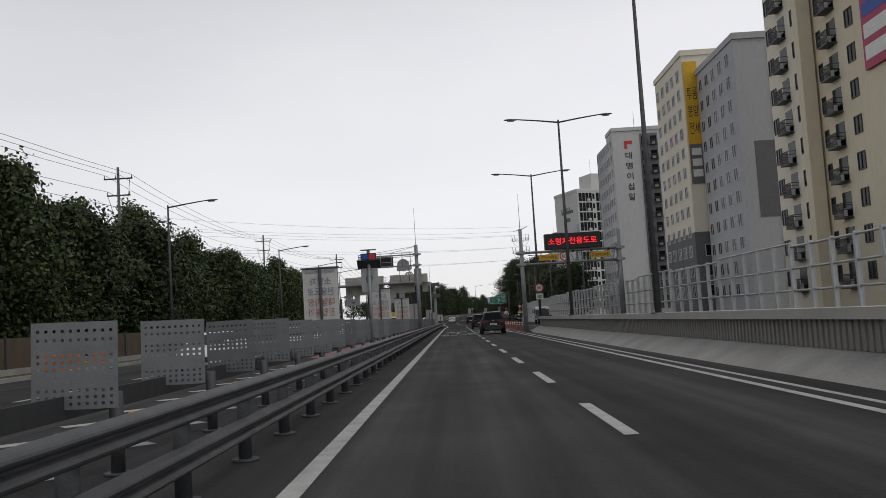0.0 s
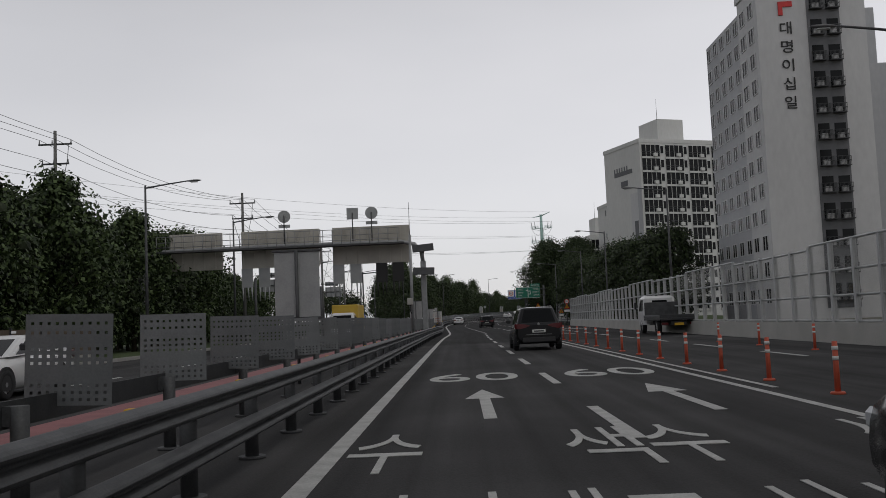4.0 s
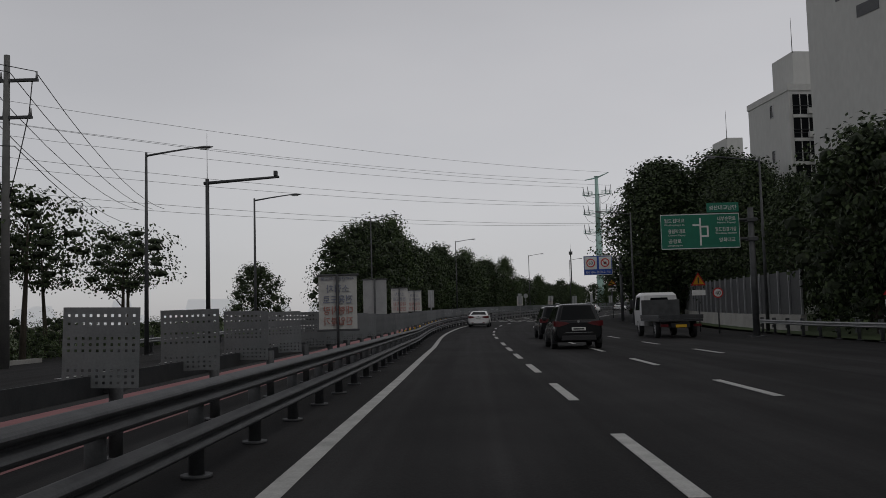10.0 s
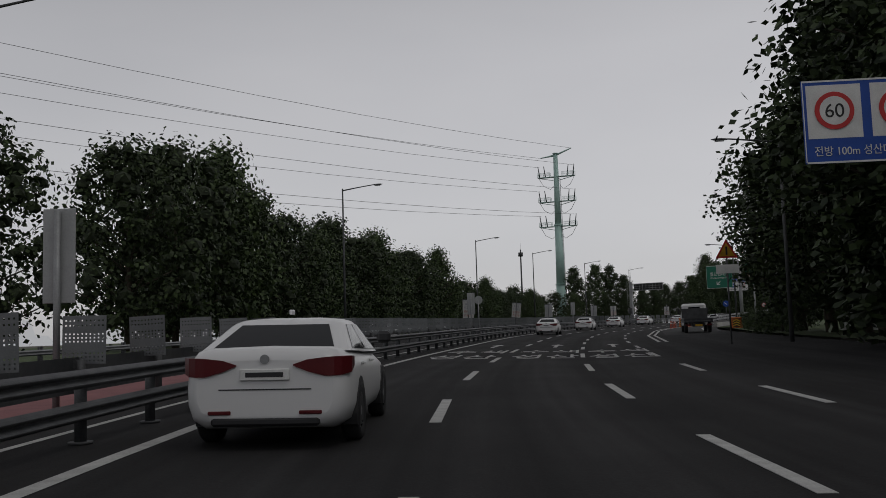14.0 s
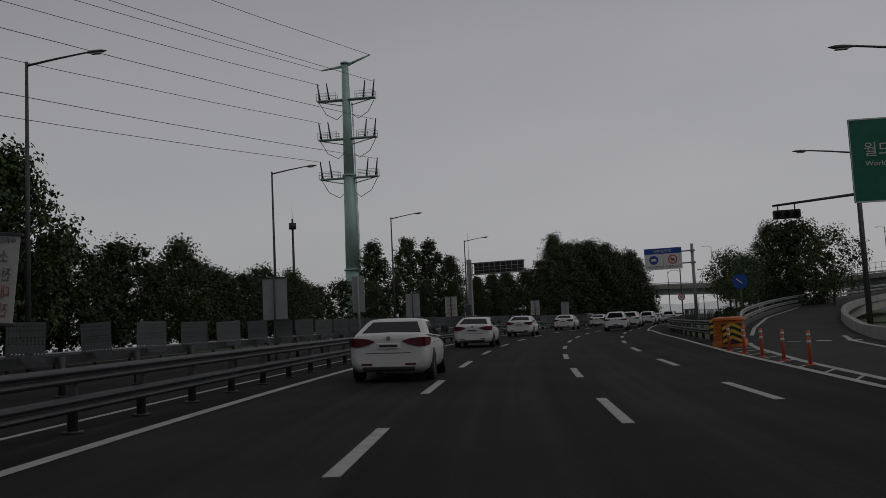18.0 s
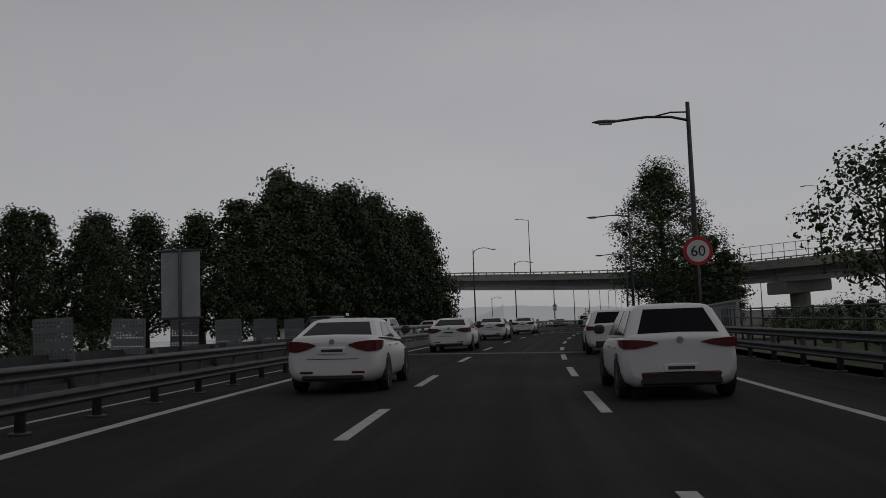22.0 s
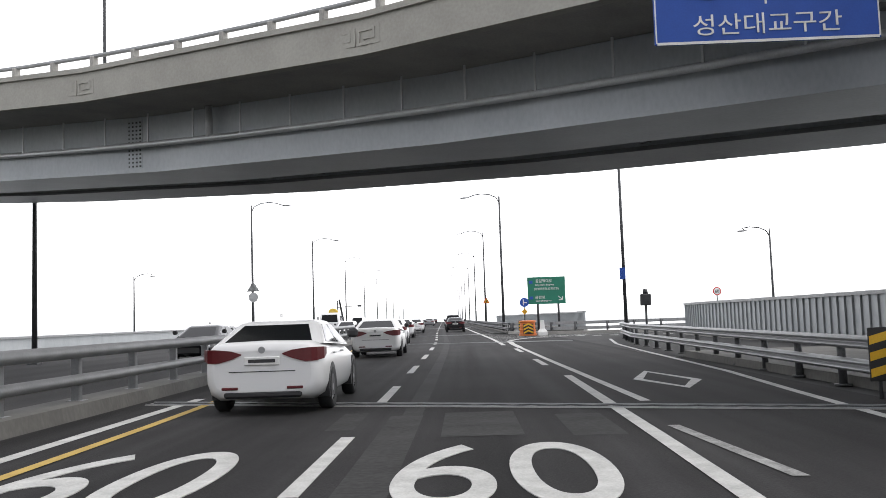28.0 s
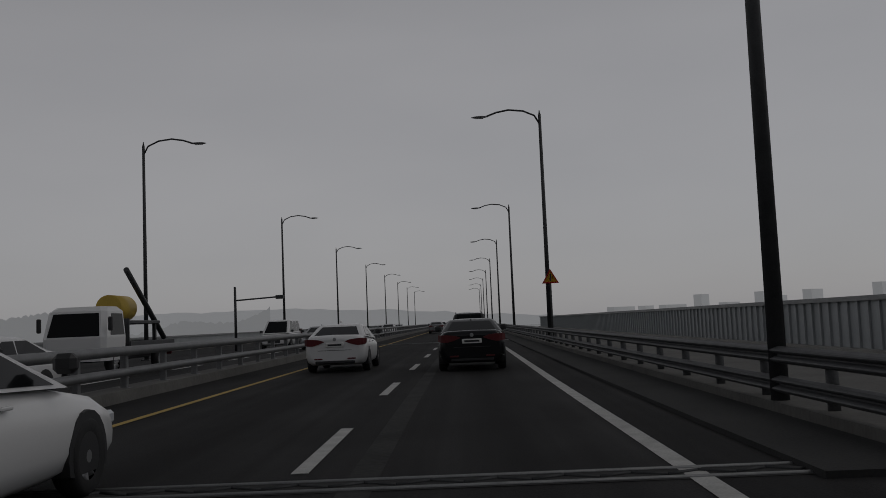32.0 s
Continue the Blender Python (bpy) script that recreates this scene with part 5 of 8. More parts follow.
words("Yanghwadaegyo(Br)", 0.18, SIGN_WHITE, second, 17.5, -0.03, 6.35, width=1.8)
part("brown_field", box(bmesh.new(), 16.4, -0.028, 5.0, 19.1, -0.022, 6.1), BROWN, second)
words("한강공원", 0.36, SIGN_WHITE, second, 17.5, -0.036, 5.75, width=1.6)
words("Hangang Park", 0.16, SIGN_WHITE, second, 17.5, -0.036, 5.35, width=1.6)
words("↗", 0.5, SIGN_WHITE, second, 18.75, -0.036, 5.5, width=0.45)
for z in (5.5, 6.7):
    part("arm", bar(bmesh.new(), (15.4, 0.14, z), (18.8, 0.14, z), 0.07, n=8), STEEL_PALE, exit_sign)

# white and blue motorway sign
inner = thing("motorway_sign", placed(408, 0, -0.36), "white and blue motor road sign on a pale mast", "road sign")
plate = post_arm_sign(inner, 10.4, 8.2, 5.75, 9.4, 5.8, 7.95, SIGN_WHITE, STEEL_PALE, 0.17)
head_strip = part("blue_strip", box(bmesh.new(), 5.76, -0.01, 7.38, 9.39, -0.004, 7.94), SIGN_BLUE, plate)
words("내부순환로", 0.32, SIGN_WHITE, head_strip, 7.55, -0.016, 7.65, width=1.7)
part("blue_disc", disc(bmesh.new(), 6.65, -0.012, 6.78, 0.45, 0.01), SIGN_BLUE, plate)
part("car_pictogram", box(bmesh.new(), 6.4, -0.018, 6.66, 6.9, -0.013, 6.92, 0.0), SIGN_WHITE, plate)
ring_sign(plate, 8.5, -0.03, 6.78, 0.45, "", True)
words("자동차전용도로", 0.24, BLACK, plate, 6.68, -0.008, 6.08, width=1.55)
words("이륜차금지", 0.24, BLACK, plate, 8.5, -0.008, 6.08, width=1.4)
part("divider", box(bmesh.new(), 7.56, -0.008, 5.85, 7.58, -0.003, 7.36), BLACK, plate)

# second message board over the opposite roadway, seen from behind
vms2 = thing("message_board_mast", placed(416.8, 0), "pale mast with a message board seen from behind", "sign gantry")
part("mast", box(bmesh.new(), -15.75, -0.25, 0, -15.25, 0.25, 8.6, 0.05), STEEL_PALE, vms2)
part("antenna", bar(bmesh.new(), (-15.5, 0, 8.6), (-15.5, 0, 11.8), 0.03, 0.01, 6), STEEL_PALE, vms2)
bm = bmesh.new()
for z in (6.8, 8.1):
    for y in (-0.35, 0.45):
        bar(bm, (-15.6, y, z), (-8.85, y, z), 0.06, n=6)
for k in range(10):
    x = -15.0 + k * 0.68
    bar(bm, (x, -0.35, 6.8), (x, -0.35, 8.1), 0.035, n=6)
for z in (7.2, 7.6):
    bar(bm, (-15.0, -0.35, z), (-8.9, -0.35, z), 0.03, n=6)
part("truss", bm, STEEL_PALE, vms2)
part("message_panel", box(bmesh.new(), -14.9, 0.0, 6.85, -8.95, 0.4, 8.05, 0.02), BLACK, vms2, "black rear of the message panel")
bm = bmesh.new()
for k in range(16):
    bar(bm, (-16.3, -0.1, 2.6 + k * 0.38), (-15.85, -0.1, 2.6 + k * 0.38), 0.015, n=4)
for x in (-16.3, -15.85):
    bar(bm, (x, -0.1, 2.4), (x, -0.1, 8.8), 0.02, n=5)
part("ladder", bm, STEEL_PALE, vms2)
part("control_box", box(bmesh.new(), -16.0, -0.75, 2.2, -15.3, -0.3, 3.3, 0.03), STEEL, vms2)

# exit sign on two posts on the bridge, with smaller signs beside it
ex = thing("exit_sign", placed(581.5, -1.6) @ Matrix.Diagonal((1.15, 1, 1, 1)), "green bridge exit sign with white lettering on two posts", "road sign")
for x in (7.6, 8.85):
    part("post", bar(bmesh.new(), (x, 0.1, 0), (x, 0.1, 3.9), 0.07, n=8), STEEL_DARK, ex)
plate = part("sign_plate", box(bmesh.new(), 7.0, 0, 2.1, 9.3, 0.05, 4.0, 0.015), SIGN_GREEN, ex)
for body, x, z, h, w in (("올림픽대로", 8.0, 3.72, 0.24, 1.0), ("Olympic Expwy", 8.05, 3.43, 0.15, 1.15), ("(종합운동장,김포공항)", 8.15, 3.16, 0.19, 1.5), ("공항로", 7.75, 2.58, 0.22, 0.6), ("Gonghang-ro", 7.95, 2.32, 0.14, 0.95), ("↘", 8.98, 2.5, 0.3, 0.3)):
    words(body, h, SIGN_WHITE, plate, x, -0.008, z, width=w)
for z in (3.65, 2.55):
    part("route_badge", box(bmesh.new(), 7.1, -0.012, z - 0.1, 7.32, -0.004, z + 0.1, 0.0), SIGN_BLUE, plate)
arrow = thing("arrow_sign", placed(580.6, 6.1), "blue arrow disc over an orange diamond sign", "road sign")
part("post", bar(bmesh.new(), (0, 0.06, 0), (0, 0.06, 2.5), 0.04, n=8), STEEL, arrow)
d1 = part("blue_disc", disc(bmesh.new(), 0, 0, 2.25, 0.32, 0.02), SIGN_BLUE, arrow)
bm = box(bmesh.new(), -0.1, -0.008, 2.05, -0.04, -0.004, 2.45)
box(bm, -0.1, -0.008, 2.2, 0.18, -0.004, 2.26)
part("arrow_mark", bm, SIGN_WHITE, d1)
bm = bmesh.new()
f = bm.faces.new([bm.verts.new(v) for v in ((0, 0, 1.4), (0.22, 0, 1.62), (0, 0, 1.84), (-0.22, 0, 1.62))])
bmesh.ops.solidify(bm, geom=[f], thickness=0.02)
part("diamond_plate", bm, SIGN_YELLOW, arrow)


def pole_signs(s, u, label, parts_, h):
    root = thing("road_sign", placed(s, u), label, "road sign")
    part("pole", bar(bmesh.new(), (0, 0.05, 0), (0, 0.05, h), 0.04, n=8), STEEL, root)
    for kind, z, r in parts_:
        if kind == "triangle":
            triangle_sign(root, 0, 0, z, r)
        elif kind == "plate":
            part("small_plate", box(bmesh.new(), -r, 0, z - r * 0.4, r, 0.02, z + r * 0.4, 0.005), SIGN_WHITE, root)
        elif kind == "back":
            part("round_plate", disc(bmesh.new(), 0, 0, z, r, 0.02), BACK_GREY, root)
        elif kind == "triangle_back":
            bm = bmesh.new()
            f = bm.faces.new([bm.verts.new(v) for v in ((0, 0, z + r), (-r, 0, z - r * 0.6), (r, 0, z - r * 0.6))])
            bmesh.ops.solidify(bm, geom=[f], thickness=0.02)
            part("triangle_plate", bm, BACK_GREY, root)
        else:
            ring_sign(root, 0, 0, z, r, kind)
    return root


pole_signs(184.5, 12.1, "speed disc over a warning triangle on a pole", (("50", 3.1, 0.3), ("triangle", 2.4, 0.42), ("plate", 1.9, 0.35)), 3.4)
pole_signs(214, 11.9, "small round speed sign on a pole", (("40", 2.2, 0.28),), 2.5)
pole_signs(219, 12.1, "warning triangle with a plate beside the noise barrier", (("triangle", 3.0, 0.5), ("plate", 2.3, 0.4)), 3.4)
pole_signs(196, 9.4 + 3.5, "yellow warning triangle beside the guardrail", (("triangle", 1.9, 0.4), ("plate", 1.4, 0.3)), 2.2)
pole_signs(276, 9.6, "warning triangle above the slip lane", (("triangle", 4.2, 0.55), ("plate", 3.4, 0.5)), 4.6)
pole_signs(429.15, 7.2, "round speed limit sign on a lamp pole", (("60", 3.05, 0.42),), 3.5)
pole_signs(593.0, -15.0, "grey backs of a triangle and a disc on a lamp pole", (("triangle_back", 4.4, 0.55), ("back", 3.6, 0.4)), 4.9)
pole_signs(624.0, 5.7, "orange warning triangle on a bridge lamp", (("triangle", 3.2, 0.45),), 3.6)
pole_signs(581.8, 19.8, "small round sign beyond the parapet", (("60", 2.6, 0.3),), 2.9)
cam_post = thing("camera_post", placed(640, -13.5), "dark camera post with a horizontal arm", "traffic camera")
part("post", bar(bmesh.new(), (0, 0, 0), (0, 0, 4.2), 0.1, 0.08, 8), STEEL_DARK, cam_post)
part("arm", bar(bmesh.new(), (0, 0, 3.3), (3.0, 0, 3.45), 0.05, n=8), STEEL_DARK, cam_post)
part("camera_housing", box(bmesh.new(), 2.7, -0.2, 3.3, 3.2, 0.2, 3.55, 0.03), STEEL_DARK, cam_post)
dark_arm = thing("camera_post", placed(216.5, -16.5), "dark mast with a long camera arm over the opposite lanes", "traffic camera")
part("mast", bar(bmesh.new(), (0, 0, 0), (0, 0, 9.6), 0.14, 0.11, 10), STEEL_DARK, dark_arm)
part("arm", bar(bmesh.new(), (-0.2, 0, 9.35), (4.2, 0, 9.6), 0.1, 0.07, 8), STEEL_DARK, dark_arm)
part("camera_housing", box(bmesh.new(), 3.9, -0.15, 9.65, 4.1, 0.15, 9.95, 0.02), STEEL_DARK, dark_arm)
part("antenna", bar(bmesh.new(), (0, 0, 9.6), (0, 0, 12.3), 0.02, 0.01, 5), STEEL_DARK, dark_arm)


# ---- utility poles, wires and the high-voltage pylon ----
WOODPOLE = worn("concrete_pole", (0.1, 0.1, 0.098), (0.17, 0.168, 0.16), 2, 20, 0.85)


def utility_pole(h=11.5):
    root = thing("utility_pole", Matrix(), "concrete utility pole with cross-arms and insulators", "utility pole", "utility poles")
    part("pole", bar(bmesh.new(), (0, 0, 0), (0, 0, h), 0.17, 0.1, 10), WOODPOLE, root)
    for z, w in ((h - 0.9, 1.1), (h - 2.2, 0.9)):
        arm = part("cross_arm", box(bmesh.new(), -w, -0.06, z - 0.05, w, 0.06, z + 0.05), STEEL_DARK, root)
        for x in (-w + 0.05, 0.35 - w / 2, w - 0.05):
            part("insulator", bar(bmesh.new(), (x, 0, z + 0.05), (x, 0, z + 0.3), 0.05, 0.03, 6), STEEL_PALE, arm)
    bm = pipe(bmesh.new(), [(0.9, 0, h - 0.9), (0.75, 0.1, h - 2.0), (0.4, 0.1, h - 3.6), (0.12, 0, h - 5)], 0.02, 5)
    pipe(bm, [(-0.85, 0, h - 2.2), (-0.6, 0.1, h - 3.2), (-0.3, 0.1, h - 4.2), (-0.1, 0, h - 5)], 0.02, 5)
    part("drop_wire", bm, BLACK, root)
    return root


POLES = [(69, -27, 14.6), (127, -28, 14.8), (145, -20.3, 12.9), (178.8, -18.2, 11.2), (195.2, -17.3, 10.8)]
for s, u, h in POLES:
    utility_pole(h).matrix_basis = placed(s, u)


def wire(a, b, sag, r=0.014, n=9):
    a, b = Vector(a), Vector(b)
    return [a.lerp(b, k / (n - 1)) - Vector((0, 0, sag * 4 * (k / (n - 1)) * (1 - k / (n - 1)))) for k in range(n)]


lines = [(-10, -30, 14.6)] + POLES + [(232, -26, 10.5)]
for (s0, u0, h0), (s1, u1, h1) in zip(lines, lines[1:]):
    for dx, z in ((-1.0, 0.6), (0.1, 0.6), (1.0, 0.6), (-0.8, 1.9), (0.3, 3.2)):
        bm = pipe(bmesh.new(), wire(road(s0, u0 + dx, h0 - z), road(s1, u1 + dx, h1 - z), 0.9), 0.016, 5)
        tagged(link("overhead_wire", bm, BLACK), "thin black overhead wire between utility poles", "wire", "utility wires")
PYLON = Vector((35.1, 443.5, -1.3))
pylon = thing("power_pylon", pose(PYLON.x, PYLON.y, PYLON.z, 0, 0, -22), "pale green tubular power pylon with three arm tiers", "power pylon")
for z0, z1, r0, r1 in ((0, 11, 1.25, 1.1), (11, 25, 1.05, 0.85), (25, 42, 0.8, 0.5)):
    tube = part("tube", bar(bmesh.new(), (0, 0, z0), (0, 0, z1), r0, r1, 20), PYLON_GREEN, pylon)
    part("flange", bar(bmesh.new(), (0, 0, z1 - 0.12), (0, 0, z1 + 0.12), r1 + 0.18, r1 + 0.18, 20), PYLON_GREEN, tube)
part("foundation", bar(bmesh.new(), (0, 0, -0.3), (0, 0, 0.6), 1.9, 1.8, 16), CONCRETE, pylon)
bm = bar(bmesh.new(), (-3.6, 0, 41.2), (0, 0, 41.6), 0.12, 0.25, 8)
bar(bm, (0, 0, 41.6), (3.9, 0, 43.0), 0.25, 0.12, 8)
part("top_arm", bm, PYLON_GREEN, pylon)
for z in (36.5, 30.6, 24.7):
    tier = part("arm_tier", box(bmesh.new(), -4.4, -0.6, z - 0.12, 4.4, 0.6, z + 0.02), PYLON_GREEN, pylon)
    bm = bmesh.new()
    for x in (-4.4, -2.9, -1.5, 1.5, 2.9, 4.4):
        for y in (-0.6, 0.6):
            bar(bm, (x, y, z), (x, y, z + 1.0), 0.04, n=5)
    for y in (-0.6, 0.6):
        for h in (0.55, 1.0):
            bar(bm, (-4.4, y, z + h), (-1.4, y, z + h), 0.035, n=5)
            bar(bm, (1.4, y, z + h), (4.4, y, z + h), 0.035, n=5)
    for x in (-1, 1):
        bar(bm, (x * 4.3, 0, z - 0.1), (x * 0.7, 0, z - 0.9), 0.08, n=6)
    part("platform_rail", bm, PYLON_GREEN, tier)
    for x in (-4.0, -2.6, 2.6, 4.0):
        part("insulator", bar(bmesh.new(), (x, 0, z), (x + (0.35 if x > 0 else -0.35), 0, z + 2.7), 0.16, 0.08, 8), STEEL_DARK, tier)
    for x in (-1, 1):
        part("jumper_wire", pipe(bmesh.new(), [(x * 4.2, 0.3, z - 0.2), (x * 3.2, 0.3, z - 2.0), (x * 1.6, 0.3, z - 2.9), (x * 0.8, 0.3, z - 2.2)], 0.05, 5), STEEL_DARK, tier)
bm = bmesh.new()
for k in range(50):
    bar(bm, (0.95, -0.25, 1.0 + k * 0.7), (0.95, 0.25, 1.0 + k * 0.7), 0.03, n=4)
for y in (-0.25, 0.25):
    bar(bm, (1.3, y, 1), (0.85, y, 36), 0.035, n=5)
part("ladder", bm, STEEL_DARK, pylon)
PY = Matrix.Translation(PYLON) @ Matrix.Rotation(radians(-22), 4, "Z")
for x, z in ((-4.0, 39.0), (4.0, 39.0), (-4.0, 33.2), (4.0, 33.2), (-4.0, 27.3), (4.0, 27.3), (-3.6, 41.2), (3.8, 43.0)):
    a = PY @ Vector((x, 0, z))
    b = Vector((-165 + x, 230 - x, z))
    bm = pipe(bmesh.new(), wire(a, b, 5.0, n=14), 0.035, 5)
    tagged(link("power_line", bm, STEEL_DARK), "high-voltage line running away from the pylon", "wire", "power lines")
mast2 = thing("antenna_mast", pose(28, 461, -1.3), "slim dark antenna mast among the trees", "mast")
part("mast", bar(bmesh.new(), (0, 0, 0), (0, 0, 21), 0.28, 0.16, 8), STEEL_DARK, mast2)
part("antenna_ring", bar(bmesh.new(), (0, 0, 19.3), (0, 0, 20.3), 0.6, 0.6, 10), STEEL_DARK, mast2)
part("lightning_rod", bar(bmesh.new(), (0, 0, 21), (0, 0, 23), 0.04, 0.02, 5), STEEL_DARK, mast2)


# ---- apartment buildings ----
BEIGE = worn("beige_render", (0.6, 0.53, 0.39), (0.72, 0.65, 0.5), 0.12, 3, 0.85, bump=0.1, stretch=(1, 1, 0.4))
CREAM = worn("cream_render", (0.66, 0.61, 0.5), (0.77, 0.72, 0.6), 0.12, 3, 0.85, bump=0.1, stretch=(1, 1, 0.4))
GREY_WALL = worn("grey_render", (0.36, 0.365, 0.38), (0.46, 0.465, 0.48), 0.15, 3, 0.85, bump=0.1, stretch=(1, 1, 0.4))
GREY_DARK = worn("dark_grey_render", (0.11, 0.112, 0.118), (0.16, 0.163, 0.17), 0.15, 3, 0.85, bump=0.1)
GREY_PALE = worn("pale_grey_render", (0.47, 0.47, 0.475), (0.58, 0.58, 0.58), 0.15, 3, 0.85, bump=0.1, stretch=(1, 1, 0.4))
WHITE_WALL = worn("white_render", (0.5, 0.5, 0.485), (0.62, 0.62, 0.6), 0.1, 3, 0.85, bump=0.1, stretch=(1, 1, 0.35))
FRAME_WHITE = plain("window_frame_white", (0.6, 0.6, 0.6))
CURTAIN = plain("window_pale", (0.22, 0.23, 0.235), 0.15)


def window_mesh(w, h, mid=True):
    """A framed window in one skin: a proud frame, a mullion and set-back panes."""
    t = 0.07
    xs = [-w / 2, -w / 2 + t] + ([-t / 2, t / 2] if mid else []) + [w / 2 - t, w / 2]
    zs = [0, t, h - t, h]
    bm = bmesh.new()
    for i in range(len(xs) - 1):
        for j in range(3):
            pane = i % 2 == 1 and j == 1
            y = -0.025 if pane else -0.075
            f = bm.faces.new([bm.verts.new(p) for p in ((xs[i], y, zs[j]), (xs[i + 1], y, zs[j]), (xs[i + 1], y, zs[j + 1]), (xs[i], y, zs[j + 1]))])
            f.material_index = 1 if pane else 0
            edges = [((xs[i], zs[j]), (xs[i + 1], zs[j]), j == 0), ((xs[i + 1], zs[j]), (xs[i + 1], zs[j + 1]), i == len(xs) - 2),
                     ((xs[i + 1], zs[j + 1]), (xs[i], zs[j + 1]), j == 2), ((xs[i], zs[j + 1]), (xs[i], zs[j]), i == 0)]
            for a, b, rim in edges:
                if pane or rim:
                    y1 = -0.075 if pane else 0.0
                    bm.faces.new([bm.verts.new(p) for p in ((a[0], y, a[1]), (a[0], y1, a[1]), (b[0], y1, b[1]), (b[0], y, b[1]))])
    bmesh.ops.remove_doubles(bm, verts=bm.verts[:], dist=0.0005)
    return bm


def cage_balcony_mesh():
    """A dark railed balcony with a tall window and an air-conditioner."""
    bm = bmesh.new()
    box(bm, -0.75, -0.02, -0.3, 0.75, 0.0, 1.5, 0, 1)
    box(bm, -0.85, -0.75, -0.45, 0.85, 0, -0.35)
    for k in range(11):
        x = -0.82 + k * 0.164
        box(bm, x - 0.018, -0.74, -0.35, x + 0.018, -0.7, 0.6)
    for z in (0.6, 0.1):
        box(bm, -0.85, -0.75, z, 0.85, -0.69, z + 0.05)
        box(bm, -0.85, -0.7, z, -0.8, 0, z + 0.05)
        box(bm, 0.8, -0.7, z, 0.85, 0, z + 0.05)
    box(bm, -0.5, -0.55, -0.35, 0.3, -0.2, 0.25, 0, 2)
    return bm


def wide_balcony_mesh(w):
    """A glazed balcony bay: panes, mullions, a rail and a floor edge."""
    bm = bmesh.new()
    box(bm, -w / 2, -0.03, 0.15, w / 2, 0.0, 2.35, 0, 1)
    box(bm, -w / 2, -0.2, -0.2, w / 2, 0.0, 0.15, 0, 0)
    n = max(2, round(w / 0.95))
    for k in range(n + 1):
        x = -w / 2 + w * k / n
        box(bm, x - 0.04, -0.09, 0.15, x + 0.04, -0.03, 2.35, 0, 0)
    box(bm, -w / 2, -0.12, 1.05, w / 2, -0.03, 1.12, 0, 2)
    box(bm, -w / 2, -0.12, 0.7, w / 2, -0.06, 0.74, 0, 2)
    box(bm, w * 0.1, -0.5, 0.2, w * 0.1 + 0.8, -0.12, 0.8, 0, 0)
    return bm


OPENINGS = {}


def opening(name, kind, root, m, bm_maker, mats):
    key = (name, kind)
    if key not in OPENINGS:
        OPENINGS[key] = part(name, bm_maker(), mats, root)
        OPENINGS[key].matrix_basis = m
        return OPENINGS[key]
    return share(name, OPENINGS[key], root, m)


def on_wall(x, y, deg, along_, z):
    """A pose on a wall that starts at x, y and runs at deg; its outside is to the right of that way, seen from above."""
    return pose(x, y, z, 0, 0, deg) @ Matrix.Translation((along_, 0, 0))


WIN = [FRAME_WHITE, GLASS_DARK]


def prism(pts, z0, z1):
    bm = bmesh.new()
    lo, hi = [bm.verts.new((*p, z0)) for p in pts], [bm.verts.new((*p, z1)) for p in pts]
    bm.faces.new(list(reversed(lo)))
    bm.faces.new(hi)
    n = len(pts)
    for k in range(n):
        bm.faces.new((lo[k], lo[(k + 1) % n], hi[(k + 1) % n], hi[k]))
    bmesh.ops.recalc_face_normals(bm, faces=bm.faces[:])
    return bm


def rect(x, y, deg, w, d):
    """Corners of a block whose front starts at x, y, runs w at deg and goes d back from it."""
    c, s = math.cos(radians(deg)), math.sin(radians(deg))
    return [(x, y), (x + w * c, y + w * s), (x + w * c - d * s, y + w * s + d * c), (x - d * s, y + d * c)]


# near beige block with railed balconies: its long side runs along the road
near = thing("apartment_building", Matrix.Translation((0, 0, LOW)), "tall beige apartment block with dark railed balconies", "apartment building")
part("wall", prism([(28.6, 70.3), (28.6, 77.5), (46, 77.5), (46, 70.3)], 0, 47), CREAM, near)
part("wall", prism([(29.6, 30), (29.6, 70.3), (46, 70.3), (46, 30)], 0, 47), BEIGE, near)
part("pilaster", prism([(28.35, 69.8), (28.35, 70.8), (29.4, 70.8), (29.4, 69.8)], 0, 46.5), BEIGE, near)
part("parapet", prism([(28.4, 29.8), (28.4, 77.7), (46.2, 77.7), (46.2, 29.8)], 47, 47.9), CREAM, near)
CAGE = [STEEL_DARK, GLASS_DARK, FRAME_WHITE]
for k in range(17):
    z = 2.2 + 2.6 * k
    for y, x0 in ((73.8, 28.6), (66.8, 29.6), (51.0, 29.6), (40.0, 29.6)):
        opening("balcony", "cage", near, pose(x0, y, z, 0, 0, -90), cage_balcony_mesh, CAGE)
    for y, x0 in ((76.6, 28.6), (71.4, 28.6), (69.1, 29.6), (63.8, 29.6), (54.0, 29.6), (46, 29.6)):
        w = 0.7 if y in (71.4, 69.1) else 1.2
        opening("window", "dark%.1f" % w, near, pose(x0, y, z + 0.1, 0, 0, -90), lambda: window_mesh(w, 1.3, w > 0.8), [STEEL_DARK, GLASS_DARK])
sign = part("banner_sign", box(bmesh.new(), -2.1, -0.25, 0, 2.1, -0.05, 16), plain("magenta_cloth", (0.42, 0.02, 0.09)), near, "tall magenta advertising banner with yellow and white bars")
sign.matrix_basis = pose(29.6, 59.4, 16.6, 0, 0, -90)
